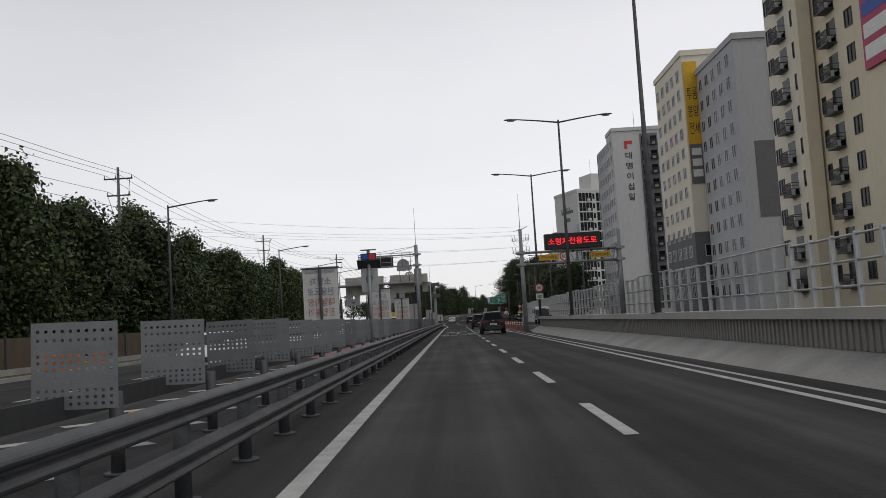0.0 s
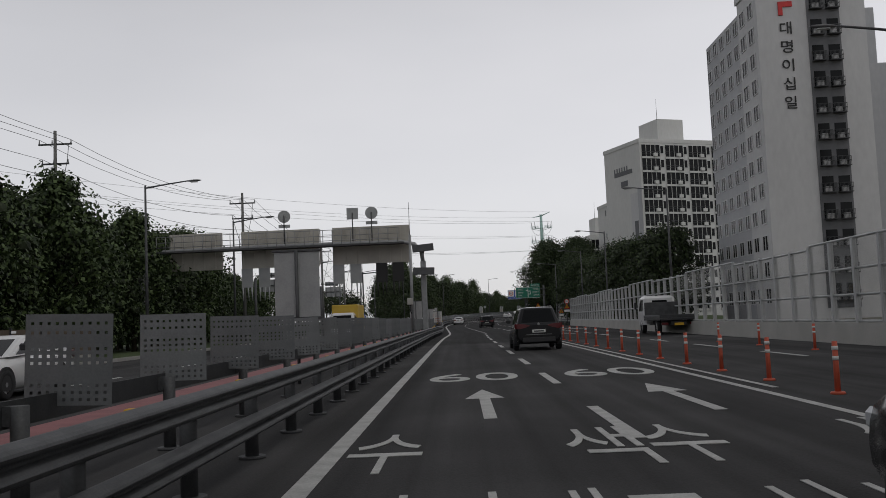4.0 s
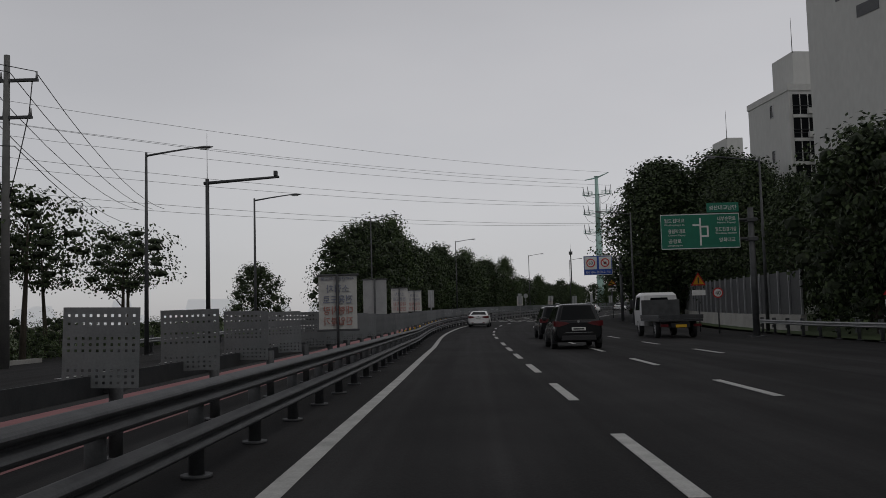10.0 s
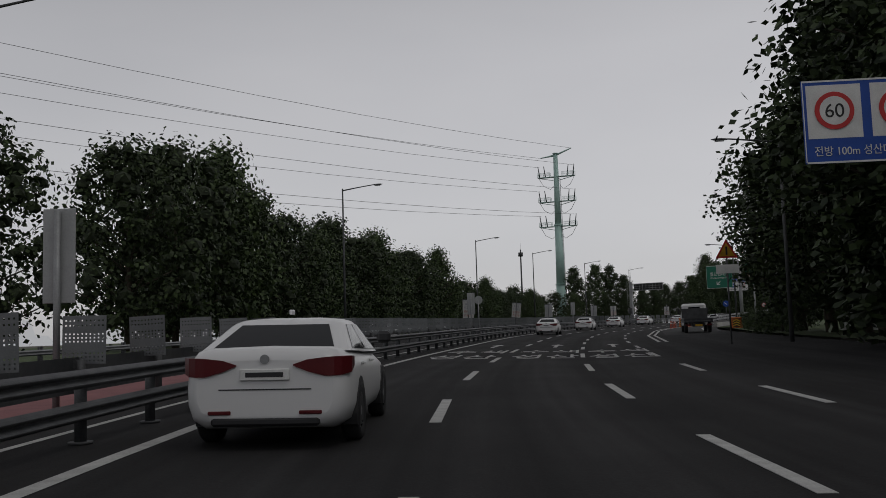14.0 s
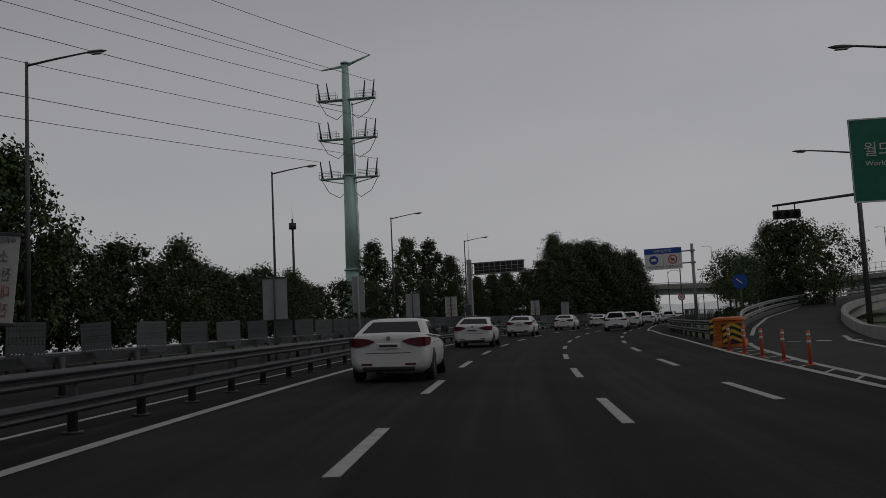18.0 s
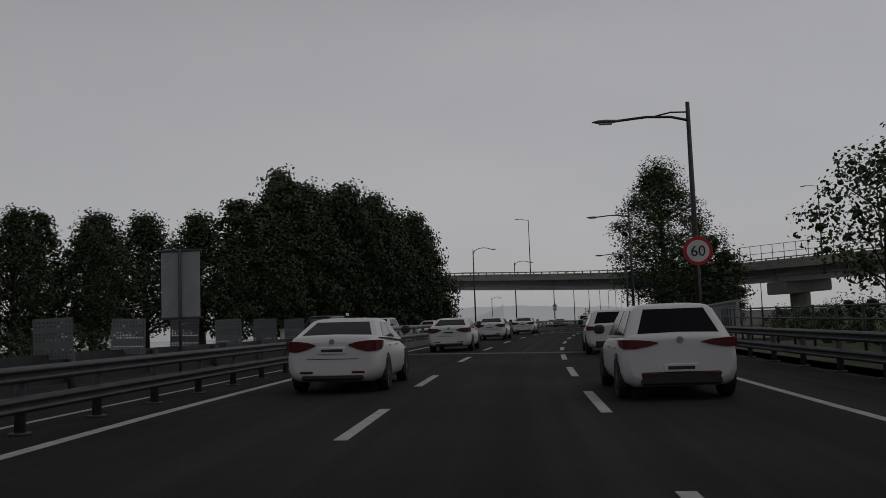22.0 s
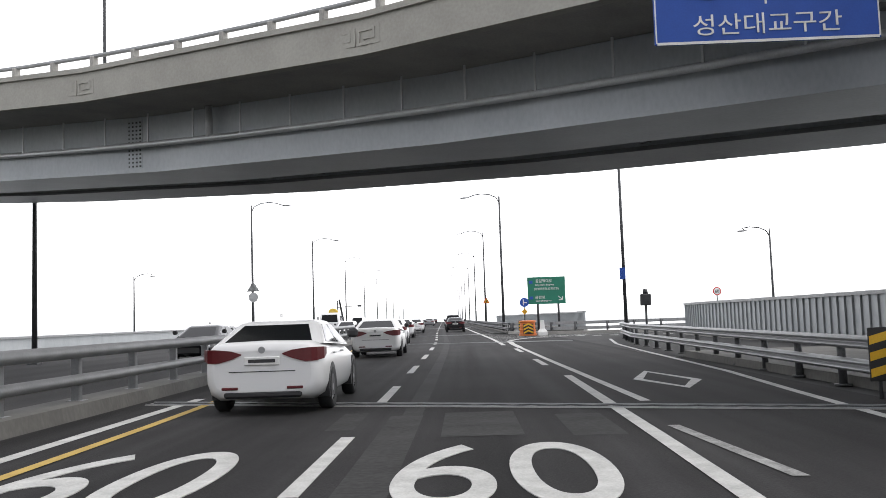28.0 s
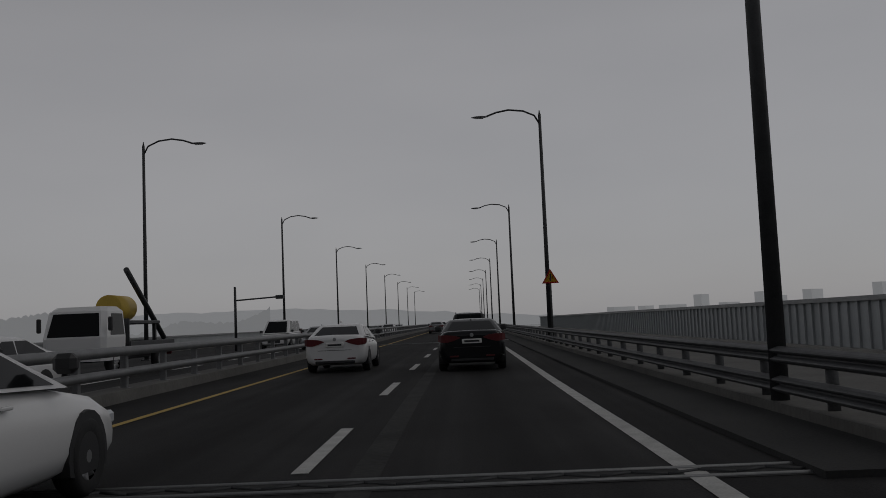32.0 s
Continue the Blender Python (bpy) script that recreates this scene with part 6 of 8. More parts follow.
for k in range(4):
    for u in (-0.55, 0.2, 0.55):
        part("letter_bar", box(bmesh.new(), u - 0.14, -0.27, 7.4 + k * 2.1, u + 0.14, -0.25, 9.0 + k * 2.1), SIGN_YELLOW, sign)
    part("letter_bar", box(bmesh.new(), -0.9, -0.27, 8.1 + k * 2.1, 0.8, -0.255, 8.4 + k * 2.1), SIGN_YELLOW, sign)
for k, mat in enumerate((SIGN_WHITE, SIGN_WHITE, SIGN_BLUE, SIGN_WHITE)):
    part("text_bar", box(bmesh.new(), -1.8, -0.27, 0.6 + k * 1.5, 1.8, -0.25, 1.6 + k * 1.5), mat, sign)

# cream tower with a yellow banner, and the grey tower before it
tower = thing("apartment_building", Matrix.Translation((0, 0, LOW)), "cream apartment tower on a dark base with a yellow banner", "apartment building")
part("wall", prism([(30.5, 112), (30.5, 126.5), (44, 126.5), (44, 112)], 10.2, 32.5), CREAM, tower)
part("base_wall", prism([(30.45, 111.95), (30.45, 126.55), (44, 126.55), (44, 111.95)], 0, 10.2), GREY_DARK, tower)
part("parapet", prism([(30.35, 111.85), (30.35, 126.65), (44.1, 126.65), (44.1, 111.85)], 32.5, 33.2), CREAM, tower)
for k in range(12):
    z = 2.2 + 2.5 * k
    for y in (125.2, 122.4, 119.6, 117.0, 114.2):
        opening("window", "w1.4", tower, pose(30.5 if k > 2 else 30.45, y, z, 0, 0, -90), lambda: window_mesh(1.4, 1.45), WIN)
    if k < 3:
        opening("window", "w1.4", tower, pose(32.3, 111.95, z, 0, 0, 0), lambda: window_mesh(1.1, 1.3), WIN)
sign = part("banner_sign", box(bmesh.new(), -0.85, -0.16, 0, 0.85, -0.04, 15.5), SIGN_YELLOW, tower, "tall yellow banner with dark Korean lettering")
sign.matrix_basis = pose(31.5, 112, 16.2)
for k, body in enumerate(("투룸", "분양", "전세")):
    words(body, 1.5, BLACK, sign, 0, -0.165, 11.4 - 2.2 * k, width=1.3)
part("dark_field", box(bmesh.new(), -0.85, -0.17, 0, 0.85, -0.161, 5.0), GREY_DARK, sign)
for k in range(3):
    part("number_bar", box(bmesh.new(), -0.6, -0.18, 0.9 + k * 1.35, 0.6, -0.171, 1.8 + k * 1.35), SIGN_WHITE, sign)
grey_tower = thing("apartment_building", Matrix.Translation((0, 0, LOW)), "grey apartment tower with a darker painted patch", "apartment building")
part("wall", prism([(32.2, 97), (32.2, 111.6), (48, 111.6), (48, 97)], 0, 29.8), GREY_WALL, grey_tower)
part("dark_patch", prism([(33.6, 96.96), (33.6, 97.2), (37.4, 97.2), (37.4, 96.96)], 10.2, 18.5), GREY_DARK, grey_tower)
part("dark_patch", prism([(37.4, 96.9), (37.4, 97.2), (48, 97.2), (48, 96.9)], 0, 29.8), GREY_DARK, grey_tower)
part("parapet", prism([(32.05, 96.8), (32.05, 111.7), (48.1, 111.7), (48.1, 96.8)], 29.8, 30.5), GREY_WALL, grey_tower)
for k in range(11):
    z = 1.9 + 2.55 * k
    for y in (110.2, 107.6, 105.0, 102.2, 99.4):
        opening("window", "w1.4", grey_tower, pose(32.2, y, z, 0, 0, -90), lambda: window_mesh(1.4, 1.45), WIN)
    opening("window", "w0.8", grey_tower, pose(36.2, 96.96, z, 0, 0, 0), lambda: window_mesh(0.8, 1.5, False), WIN)
    opening("window", "w1.4", grey_tower, pose(39.2, 96.9, z, 0, 0, 0), lambda: window_mesh(1.4, 1.45), WIN)

# grey tower with a red mark and a column of small balconies
tower3 = thing("apartment_building", Matrix.Translation((0, 0, LOW)), "grey apartment tower with dark Korean lettering on its end wall", "apartment building")
part("wall", prism([(28.6, 151.5), (28.6, 157), (38.6, 157), (38.6, 151.5)], 0, 31.2), GREY_PALE, tower3)
part("wall", prism([(28.8, 157), (28.8, 169), (42, 169), (42, 157)], 0, 30.4), GREY_WALL, tower3)
part("dark_band", prism([(33.2, 151.44), (33.2, 151.6), (36.2, 151.6), (36.2, 151.44)], 1.0, 30.6), GREY_DARK, tower3)
part("parapet", prism([(28.45, 151.3), (28.45, 157.2), (38.8, 157.2), (38.8, 151.3)], 31.2, 31.8), GREY_PALE, tower3)
part("side_wing", prism([(38.6, 154), (38.6, 168), (43.5, 168), (43.5, 154)], 0, 24), GREY_WALL, tower3)
for k in range(12):
    z = 1.6 + 2.45 * k
    for y in (168, 165.6, 163.2, 160.8, 158.4):
        opening("window", "w1.4", tower3, pose(28.8, y, z, 0, 0, -90), lambda: window_mesh(1.4, 1.45), WIN)
    for y in (155.6, 153.2):
        opening("window", "w1.4", tower3, pose(28.6, y, z, 0, 0, -90), lambda: window_mesh(1.4, 1.45), WIN)
    for x in (34.0, 35.5):
        opening("balcony", "cage_small", tower3, pose(x, 151.44, z + 0.4, 0, 0, 0) @ Matrix.Diagonal((0.7, 0.7, 0.8, 1)), cage_balcony_mesh, CAGE)
for k, body in enumerate("대명이십일"):
    words(body, 1.15, BLACK, tower3, 31.2, 151.47, 27.0 - 1.75 * k, "wall_letter", width=1.05, thick=0.05)
mark = box(bmesh.new(), 30.6, 151.4, 29.0, 31.9, 151.49, 29.5)
box(mark, 30.6, 151.4, 28.2, 31.0, 151.49, 29.0)
part("red_mark", mark, SIGN_RED, tower3)
part("antenna", bar(bmesh.new(), (33, 154, 31), (33, 154, 35), 0.05, 0.03, 5), STEEL_DARK, tower3)


# white slab blocks with glazed balcony bays
def slab(x, y, deg, w, d, floors, label, lettered=False, bays=4):
    root = thing("apartment_building", Matrix.Translation((0, 0, LOW)), label, "apartment building")
    h = floors * 2.55 + 1.6
    part("wall", prism(rect(x, y, deg, w, d), 0, h), WHITE_WALL, root)
    q = rect(x, y, deg, w, d)
    part("parapet", prism(rect(x - 0.1, y - 0.1, deg, w + 0.2, d + 0.2), h, h + 0.7), WHITE_WALL, root)
    c, s_ = math.cos(radians(deg)), math.sin(radians(deg))
    hut = rect(x + c * w * 0.3 - s_ * 3, y + s_ * w * 0.3 + c * 3, deg, w * 0.28, d * 0.5)
    part("roof_house", prism(hut, h, h + 5.2), WHITE_WALL, root)
    part("antenna", bar(bmesh.new(), (*hut[0], h + 5), (*hut[0], h + 9), 0.05, 0.02, 5), STEEL_DARK, root)
    bw = w / bays
    for k in range(floors):
        z = 1.4 + 2.55 * k
        for b_ in range(bays):
            opening("balcony", "bay%.1f" % (bw - 1.1), root, on_wall(x, y, deg, bw * (b_ + 0.5) - 0.2, z), lambda: wide_balcony_mesh(bw - 1.1), [WHITE_WALL, GLASS_DARK, STEEL_DARK])
            opening("window", "w0.8", root, on_wall(x, y, deg, bw * (b_ + 1) - 0.32, z + 0.7), lambda: window_mesh(0.8, 1.5, False), WIN)
    end = Matrix.Translation((x, y, 0)) @ Matrix.Rotation(radians(deg - 90), 4, "Z")
    if lettered:
        stripe_ = part("grey_panel", box(bmesh.new(), -d * 0.3, -0.05, 0.5, -0.4, 0.0, h * 0.72), GREY_PALE, root)
        stripe_.matrix_basis = end
        dark = part("brown_panel", box(bmesh.new(), -d * 0.1, -0.09, h * 0.3, -0.05, -0.051, h * 0.74), GREY_WALL, root)
        dark.matrix_basis = end
        logo = part("name_mark", box(bmesh.new(), -d * 0.72, -0.06, h * 0.84, -d * 0.22, 0.0, h * 0.865), GREY_DARK, root, "dark name mark drawn as a bar")
        logo.matrix_basis = end
        for dx in (0.0, 0.9, 1.8, 2.7, 3.6, 4.5):
            bm = box(bmesh.new(), -d * 0.72 + dx, -0.06, h * 0.865, -d * 0.72 + dx + 0.35, 0.0, h * 0.89)
            part("name_mark", bm, GREY_DARK, root).matrix_basis = end
        num = part("number_bar", box(bmesh.new(), -d * 0.45 - 1.2, -0.06, h * 0.79 - 0.5, -d * 0.45 + 1.2, 0.0, h * 0.79 + 0.5), GREY_DARK, root)
        num.matrix_basis = end
        tall_mark = part("name_mark", box(bmesh.new(), -d * 0.22, -0.07, h * 0.38, -d * 0.12, 0.0, h * 0.56), GREY_DARK, root)
        tall_mark.matrix_basis = end
    for k in range(floors):
        if k % 2 == 0 and not lettered:
            opening("window", "w0.8", root, end @ Matrix.Translation((-d * 0.4, 0, 2 + 2.55 * k)), lambda: window_mesh(0.8, 1.5, False), WIN)
    return root


slab(33.8, 232.5, 20, 20, 13, 12, "white slab block with glazed balconies and a grey name mark", True)
slab(60, 252, 20, 26, 12, 13, "white slab block with glazed balconies behind another", False, 5)
slab(33.2, 262, 8, 7.5, 10, 9, "white balcony block with antennas on its roof", False, 2)
slab(31.6, 285, 8, 8, 10, 7, "lower white balcony block behind the trees", False, 2)


# ---- trees ----
def leaf_cards(bm, centre, radius, count, size, rng, squash=1.0):
    """Small leaves, each one tilted quad, strewn through a clump."""
    for _ in range(count):
        d = Vector((rng.gauss(0, 1), rng.gauss(0, 1), rng.gauss(0, 1)))
        d = d.normalized() * radius * (rng.random() ** 0.45)
        d.z *= squash
        c = centre + d
        n = (d.normalized() + Vector((rng.uniform(-0.9, 0.9), rng.uniform(-0.9, 0.9), rng.uniform(-0.3, 1.0)))).normalized()
        t = n.orthogonal().normalized()
        t.rotate(Matrix.Rotation(rng.uniform(0, 6.28), 3, n))
        b = n.cross(t)
        a, w = size * rng.uniform(0.6, 1.3), size * rng.uniform(0.4, 0.8)
        bm.faces.new([bm.verts.new(c + t * a), bm.verts.new(c + b * w), bm.verts.new(c - t * a * 0.8), bm.verts.new(c - b * w)])


def tree(kind, h, width, seed, mat, label, fine=1.0):
    """A tapered trunk, limbs and a crown of leaf clumps."""
    rng = random.Random(seed)
    root = thing("tree", Matrix(), label, "tree", "trees along the road")
    bm = bmesh.new()
    lean = Vector((rng.uniform(-0.03, 0.03) * h, rng.uniform(-0.03, 0.03) * h, 0))
    trunk_top = h * (0.72 if kind != "pine" else 0.8)
    pts = [Vector((0, 0, -0.1)), lean * 0.3 + Vector((0, 0, h * 0.25)), lean * 0.7 + Vector((0, 0, h * 0.5)), lean + Vector((0, 0, trunk_top))]
    pipe(bm, pts, [h * 0.02, h * 0.016, h * 0.011, h * 0.004], 8)
    clumps = []
    low = {"round": 0.12, "poplar": 0.06, "tall": 0.16, "pine": 0.52, "bush": 0.0, "thin": 0.35}[kind]
    n = {"round": 110, "poplar": 105, "tall": 118, "pine": 18, "bush": 26, "thin": 40}[kind]
    for k in range(n):
        u = (k + rng.random()) / n
        z = h * (low + (1 - low) * u)
        if kind == "poplar":
            wide = width / 2 * (0.42 + 1.0 * u) * (1 - u) ** 0.55 * 1.15 + 0.2
        elif kind == "pine":
            wide = width / 2 * (0.45 + 0.7 * math.sin(math.pi * u))
        elif kind == "tall":
            wide = width / 2 * (0.55 + 0.5 * math.sin(math.pi * min(1, u * 1.15))) * (1 - u ** 4 * 0.75)
        else:
            wide = width / 2 * (math.sin(math.pi * (0.16 + 0.8 * u))) ** 0.7
        ang = k * 2.4 + rng.uniform(-0.5, 0.5)
        rad = wide * (rng.uniform(0.55, 1.0) if rng.random() < 0.75 else rng.uniform(0.0, 0.5))
        c = lean * u + Vector((rad * math.cos(ang), rad * math.sin(ang), z * rng.uniform(0.97, 1.02)))
        clumps.append((c, width * rng.uniform(0.07, 0.15) if kind != "pine" else width * rng.uniform(0.15, 0.24), u))
    for c, r, u in clumps[::3]:
        start = lean * (c.z / h) * 0.8 + Vector((0, 0, max(h * 0.1, c.z - width * 0.22)))
        if start.z < trunk_top:
            bar(bm, start, c, h * 0.006, h * 0.002, 5)
    part("trunk", bm, BARK, root)
    bm = bmesh.new()
    per = {"round": 72, "poplar": 74, "tall": 84, "pine": 110, "bush": 80, "thin": 46}[kind]
    for c, r, u in clumps:
        # a dark core fills each clump, its colour standing in for inner shade
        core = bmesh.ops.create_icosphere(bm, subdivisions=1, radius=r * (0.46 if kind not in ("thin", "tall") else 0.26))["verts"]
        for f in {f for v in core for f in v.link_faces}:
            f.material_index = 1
        for v in core:
            v.co = c + Vector((v.co.x, v.co.y, v.co.z * (0.4 if kind == "pine" else 0.85))) * rng.uniform(0.75, 1.15)
        leaf_cards(bm, c, r * 1.6, round(per * fine), {"pine": 0.13, "bush": 0.14}.get(kind, 0.185) * (h / 12) ** 0.5 / fine ** 0.5, rng, 0.45 if kind == "pine" else 0.85)
    part("crown", bm, [mat, LEAF_SHADE], root)
    return root


def plant(makers, spots, rng):
    made = []
    for i, (s, u, k, scale, *more_) in enumerate(spots):
        wide = more_[0] if more_ else 1.0
        p = road(s, u)
        if k >= len(made) or made[k] is None:
            while len(made) <= k:
                made.append(None)
            made[k] = makers[k]()
            ob = made[k]
        else:
            ob = copy_thing(made[k], Matrix())
        foot = float(np.interp(s, (490, 530), (-0.1, -9.0))) if abs(u) > 11.5 else 0.1
        ob.matrix_basis = pose(p.x, p.y, p.z + foot, 0, 0, rng.uniform(0, 360)) @ Matrix.Diagonal((scale * wide, scale * wide, scale * rng.uniform(0.93, 1.06) - foot / 16, 1))


rng = random.Random(5)
FOREST = [lambda: tree("round", 10, 7.5, 1, LEAF_DARK, "dense dark green broadleaf tree behind the wall", 1.0),
          lambda: tree("tall", 11, 7, 2, LEAF_MID, "tall green broadleaf tree behind the wall", 1.0),
          lambda: tree("round", 9, 7, 3, LEAF_MID, "dense green broadleaf tree on the verge", 1.0)]
spots = []
for i, s in enumerate(span(-4, 182, 4.0)):
    spots.append((s, -26.5 + rng.uniform(-1.2, 1.2), i % 3, rng.uniform(0.82, 1.0) * (1.06 if s < 70 else 0.98 if s < 125 else 0.98 if s < 160 else 0.72)))
    spots.append((s + 2, -31.5 + rng.uniform(-1.5, 1.5), (i + 1) % 3, rng.uniform(0.95, 1.15) * (1.02 if s < 125 else 0.85 if s < 160 else 0.7)))
plant(FOREST, spots, rng)
ROW = [lambda: tree("round", 12.5, 9, 11, LEAF_DARK, "big rounded plane tree in a dense row"),
       lambda: tree("round", 13, 9.5, 12, LEAF_DARK, "big dark plane tree in a dense row"),
       lambda: tree("tall", 13, 8.5, 13, LEAF_MID, "tall plane tree in a dense row")]
spots = [(266, -21, 0, 0.84), (245.2, -22.1, 0, 0.5, 1.15)]
for i, s in enumerate(span(289, 398, 6.4)):
    spots.append((s, -25.5 + rng.uniform(-1, 1) - (s - 276) * 0.03, i % 3, rng.uniform(0.88, 1.05) * (1.1 if s < 303 else 1.0 if s < 345 else 0.95 if s < 362 else 0.72 if s < 380 else 0.58)))
    if s > 300:
        spots.append((s + 3, -33 + rng.uniform(-1.5, 1.5), (i + 1) % 3, rng.uniform(0.85, 1.0) * (0.98 if s < 360 else 0.62)))
for i, s in enumerate(span(402, 426, 5)):
    spots.append((s, -34 + rng.uniform(-2, 2), i % 3, rng.uniform(0.5, 0.66)))
plant(ROW, spots, rng)
POPLARS = [lambda: tree("poplar", 15, 6, 21, LEAF_DARK, "pointed dark poplar beyond the opposite roadway"),
           lambda: tree("tall", 17, 8.5, 22, LEAF_DARK, "tall dark broadleaf tree beyond the opposite roadway", 1.3),
           lambda: tree("poplar", 17, 6.5, 23, LEAF_MID, "tall pointed poplar beyond the opposite roadway")]
spots = [(428, -30, 1, 0.45), (434, -28.5, 1, 0.42), (440, -27, 1, 0.45), (447, -26, 1, 0.45), (453, -25, 1, 0.46), (432, -35, 0, 0.92), (437, -32, 2, 0.86), (441, -31, 0, 0.9), (446, -30, 1, 0.72), (452, -28, 0, 0.6), (458, -28, 1, 0.55, 1.3), (464, -27.5, 1, 0.6, 1.35), (470, -26, 1, 0.62, 1.35), (475, -25.5, 2, 0.7, 1.3),
         (480, -25.5, 1, 0.7, 1.35), (487, -26, 2, 0.9, 1.2), (492, -25, 1, 0.85, 1.25), (497, -27, 1, 0.92, 1.2), (503, -25, 1, 0.98, 1.25), (509, -24.5, 1, 0.95, 1.3), (515, -24, 1, 0.94, 1.3), (521, -24.2, 1, 0.95, 1.3), (527, -23.8, 1, 0.8, 1.35), (533, -23.6, 0, 0.55), (500, -32, 1, 1.1), (511, -32, 1, 1.1), (520, -31, 1, 1.0)]
plant(POPLARS, spots, rng)
RIGHT_TREES = [lambda: tree("tall", 16, 9.5, 31, LEAF_DARK, "tall dark green tree beside the noise barrier", 1.7),
               lambda: tree("round", 10, 8, 32, LEAF_DARK, "dense dark green tree behind the noise barrier"),
               lambda: tree("poplar", 16, 7.5, 33, LEAF_DARK, "tall pointed dark tree beside the noise barrier", 1.4)]
spots = []
for i, s in enumerate(span(164, 212, 5.0)):
    spots.append((s, 18.5 + rng.uniform(-1.5, 2.0), 1, rng.uniform(0.86, 1.04)))
for i, s in enumerate(span(216, 276, 5.5)):
    spots.append((s, (21 - (s - 216) * 0.045 if s < 238 else 21.8) + rng.uniform(-0.8, 0.8), (0, 2, 0, 1)[i % 4] if s < 238 else 0, rng.uniform(0.56, 0.63) if s < 233 else rng.uniform(0.72, 0.82) if s < 257 else rng.uniform(0.98, 1.08), 1.0 if s < 238 else 1.3))
for s, u, k, sc, wd in ((256, 15.6, 0, 0.98, 1.2), (262, 15.2, 0, 1.0, 1.25), (268, 15.4, 2, 1.02, 1.5), (282, 18, 0, 1.0, 1.3), (288, 18.6, 0, 1.0, 1.3), (294, 18.2, 0, 0.95, 1.3), (302, 18, 0, 0.82, 1.1), (311, 18.5, 2, 0.7, 1.0), (321, 21, 1, 0.8, 1.0), (331, 22, 1, 0.75, 1.0), (300, 27, 0, 0.8, 1.0)):
    spots.append((s, u, k, sc, wd))
plant(RIGHT_TREES, spots, rng)
FAR_RIGHT = [lambda: tree("tall", 20, 9.5, 41, LEAF_MID, "tall spreading poplar beside the overpass", 3.0),
             lambda: tree("thin", 7.5, 6, 42, LEAF_PALE, "slender young tree behind the guardrail", 1.8),
             lambda: tree("round", 9, 7.5, 43, LEAF_DARK, "dark spreading tree before the parapet")]
spots = [(509, 10.6, 0, 0.93, 1.28), (505, 14.6, 2, 0.85), (480.5, 13.2, 2, 0.86, 1.2), (486, 14.8, 2, 0.55, 1.3), (512, 14.6, 2, 0.5), (413, 13.5, 1, 0.95), (418, 14.5, 1, 1.0), (423, 13.8, 1, 0.9), (428, 15, 1, 1.0),
         (434, 14, 1, 0.9), (408, 16, 1, 0.85), (395, 19, 2, 0.85), (388, 21, 1, 0.9)]
plant(FAR_RIGHT, spots, rng)
PINES = [lambda: tree("pine", 6.3, 4.4, 51, LEAF_DARK, "low crooked pine on the verge"), lambda: tree("pine", 6.8, 4.0, 52, LEAF_DARK, "slim pine on the verge")]
plant(PINES, [(196, -20, 0, 1.0), (199, -18.6, 1, 1.0), (201, -22, 0, 0.95), (205, -20.5, 1, 0.9), (208, -18.2, 0, 0.95), (212, -19.4, 1, 0.92), (192, -23, 1, 0.85)], rng)
BUSHES = [lambda: tree("bush", 1.5, 3.2, 61, LEAF_MID, "low green hedge bush"), lambda: tree("bush", 1.3, 3.0, 62, LEAF_PALE, "low pale green hedge bush")]
plant(BUSHES, [(s, -20.8 + rng.uniform(-0.4, 0.4), i % 2, rng.uniform(0.8, 1.2)) for i, s in enumerate(span(160, 232, 2.6))]
      + [(s, 13.4 + (s - 415) * 0.02, i % 2, rng.uniform(0.7, 1.1)) for i, s in enumerate(span(408, 450, 3.5))]
      + [(s, -24 + rng.uniform(-0.5, 0.5), i % 2, rng.uniform(0.9, 1.5)) for i, s in enumerate(span(398, 452, 3.2))]
      + [(s, 16.4 + rng.uniform(-0.4, 0.4), i % 2, rng.uniform(0.7, 1.2)) for i, s in enumerate(span(300, 336, 3.0))], rng)


# ---- overpass ----
# it crosses the road at a slant, bending, and falls a little to the right
OV0, OVX = road(540.4, 0), (road(533.6, 45) - road(547.2, -45)).normalized()
OVY = Vector((-OVX.y, OVX.x, 0))
if OVY.dot(OUT) < 0:
    OVY = -OVY
over = thing("overpass", Matrix(), "steel box-girder overpass with a patterned concrete parapet", "overpass")


def bent(p):
    """A place of the straight overpass, bent onto its slanting line."""
    x = p.x * 0.9
    c = max(-25.0, min(14.0, x))
    lean = -0.48 - 0.018 * c
    y = -3.45 - 0.48 * c - 0.009 * c * c + lean * (x - c)
    k = math.hypot(1, lean)
    across = x - lean * p.y / k
    fall = -0.05 * max(-30.0, min(14.0, across)) + 0.05 * p.y
    q = OV0 + OVX * across + OVY * (y + p.y / k)
    return Vector((q.x, q.y, p.z + fall))


def over_part(name, bm, mat, label="", parent=None):
    for v in bm.verts:
        v.co = bent(v.co)
    return part(name, bm, mat, parent or over, label)


def slab_x(y0, y1, z0, z1, x0=-95, x1=95):
    bm = bmesh.new()
    xs = [x0 + (x1 - x0) * k / 20 for k in range(21)]
    for a, b in zip(xs, xs[1:]):
        box(bm, a, y0, z0, b, y1, z1)
    bmesh.ops.remove_doubles(bm, verts=bm.verts[:], dist=0.001)
    return bm


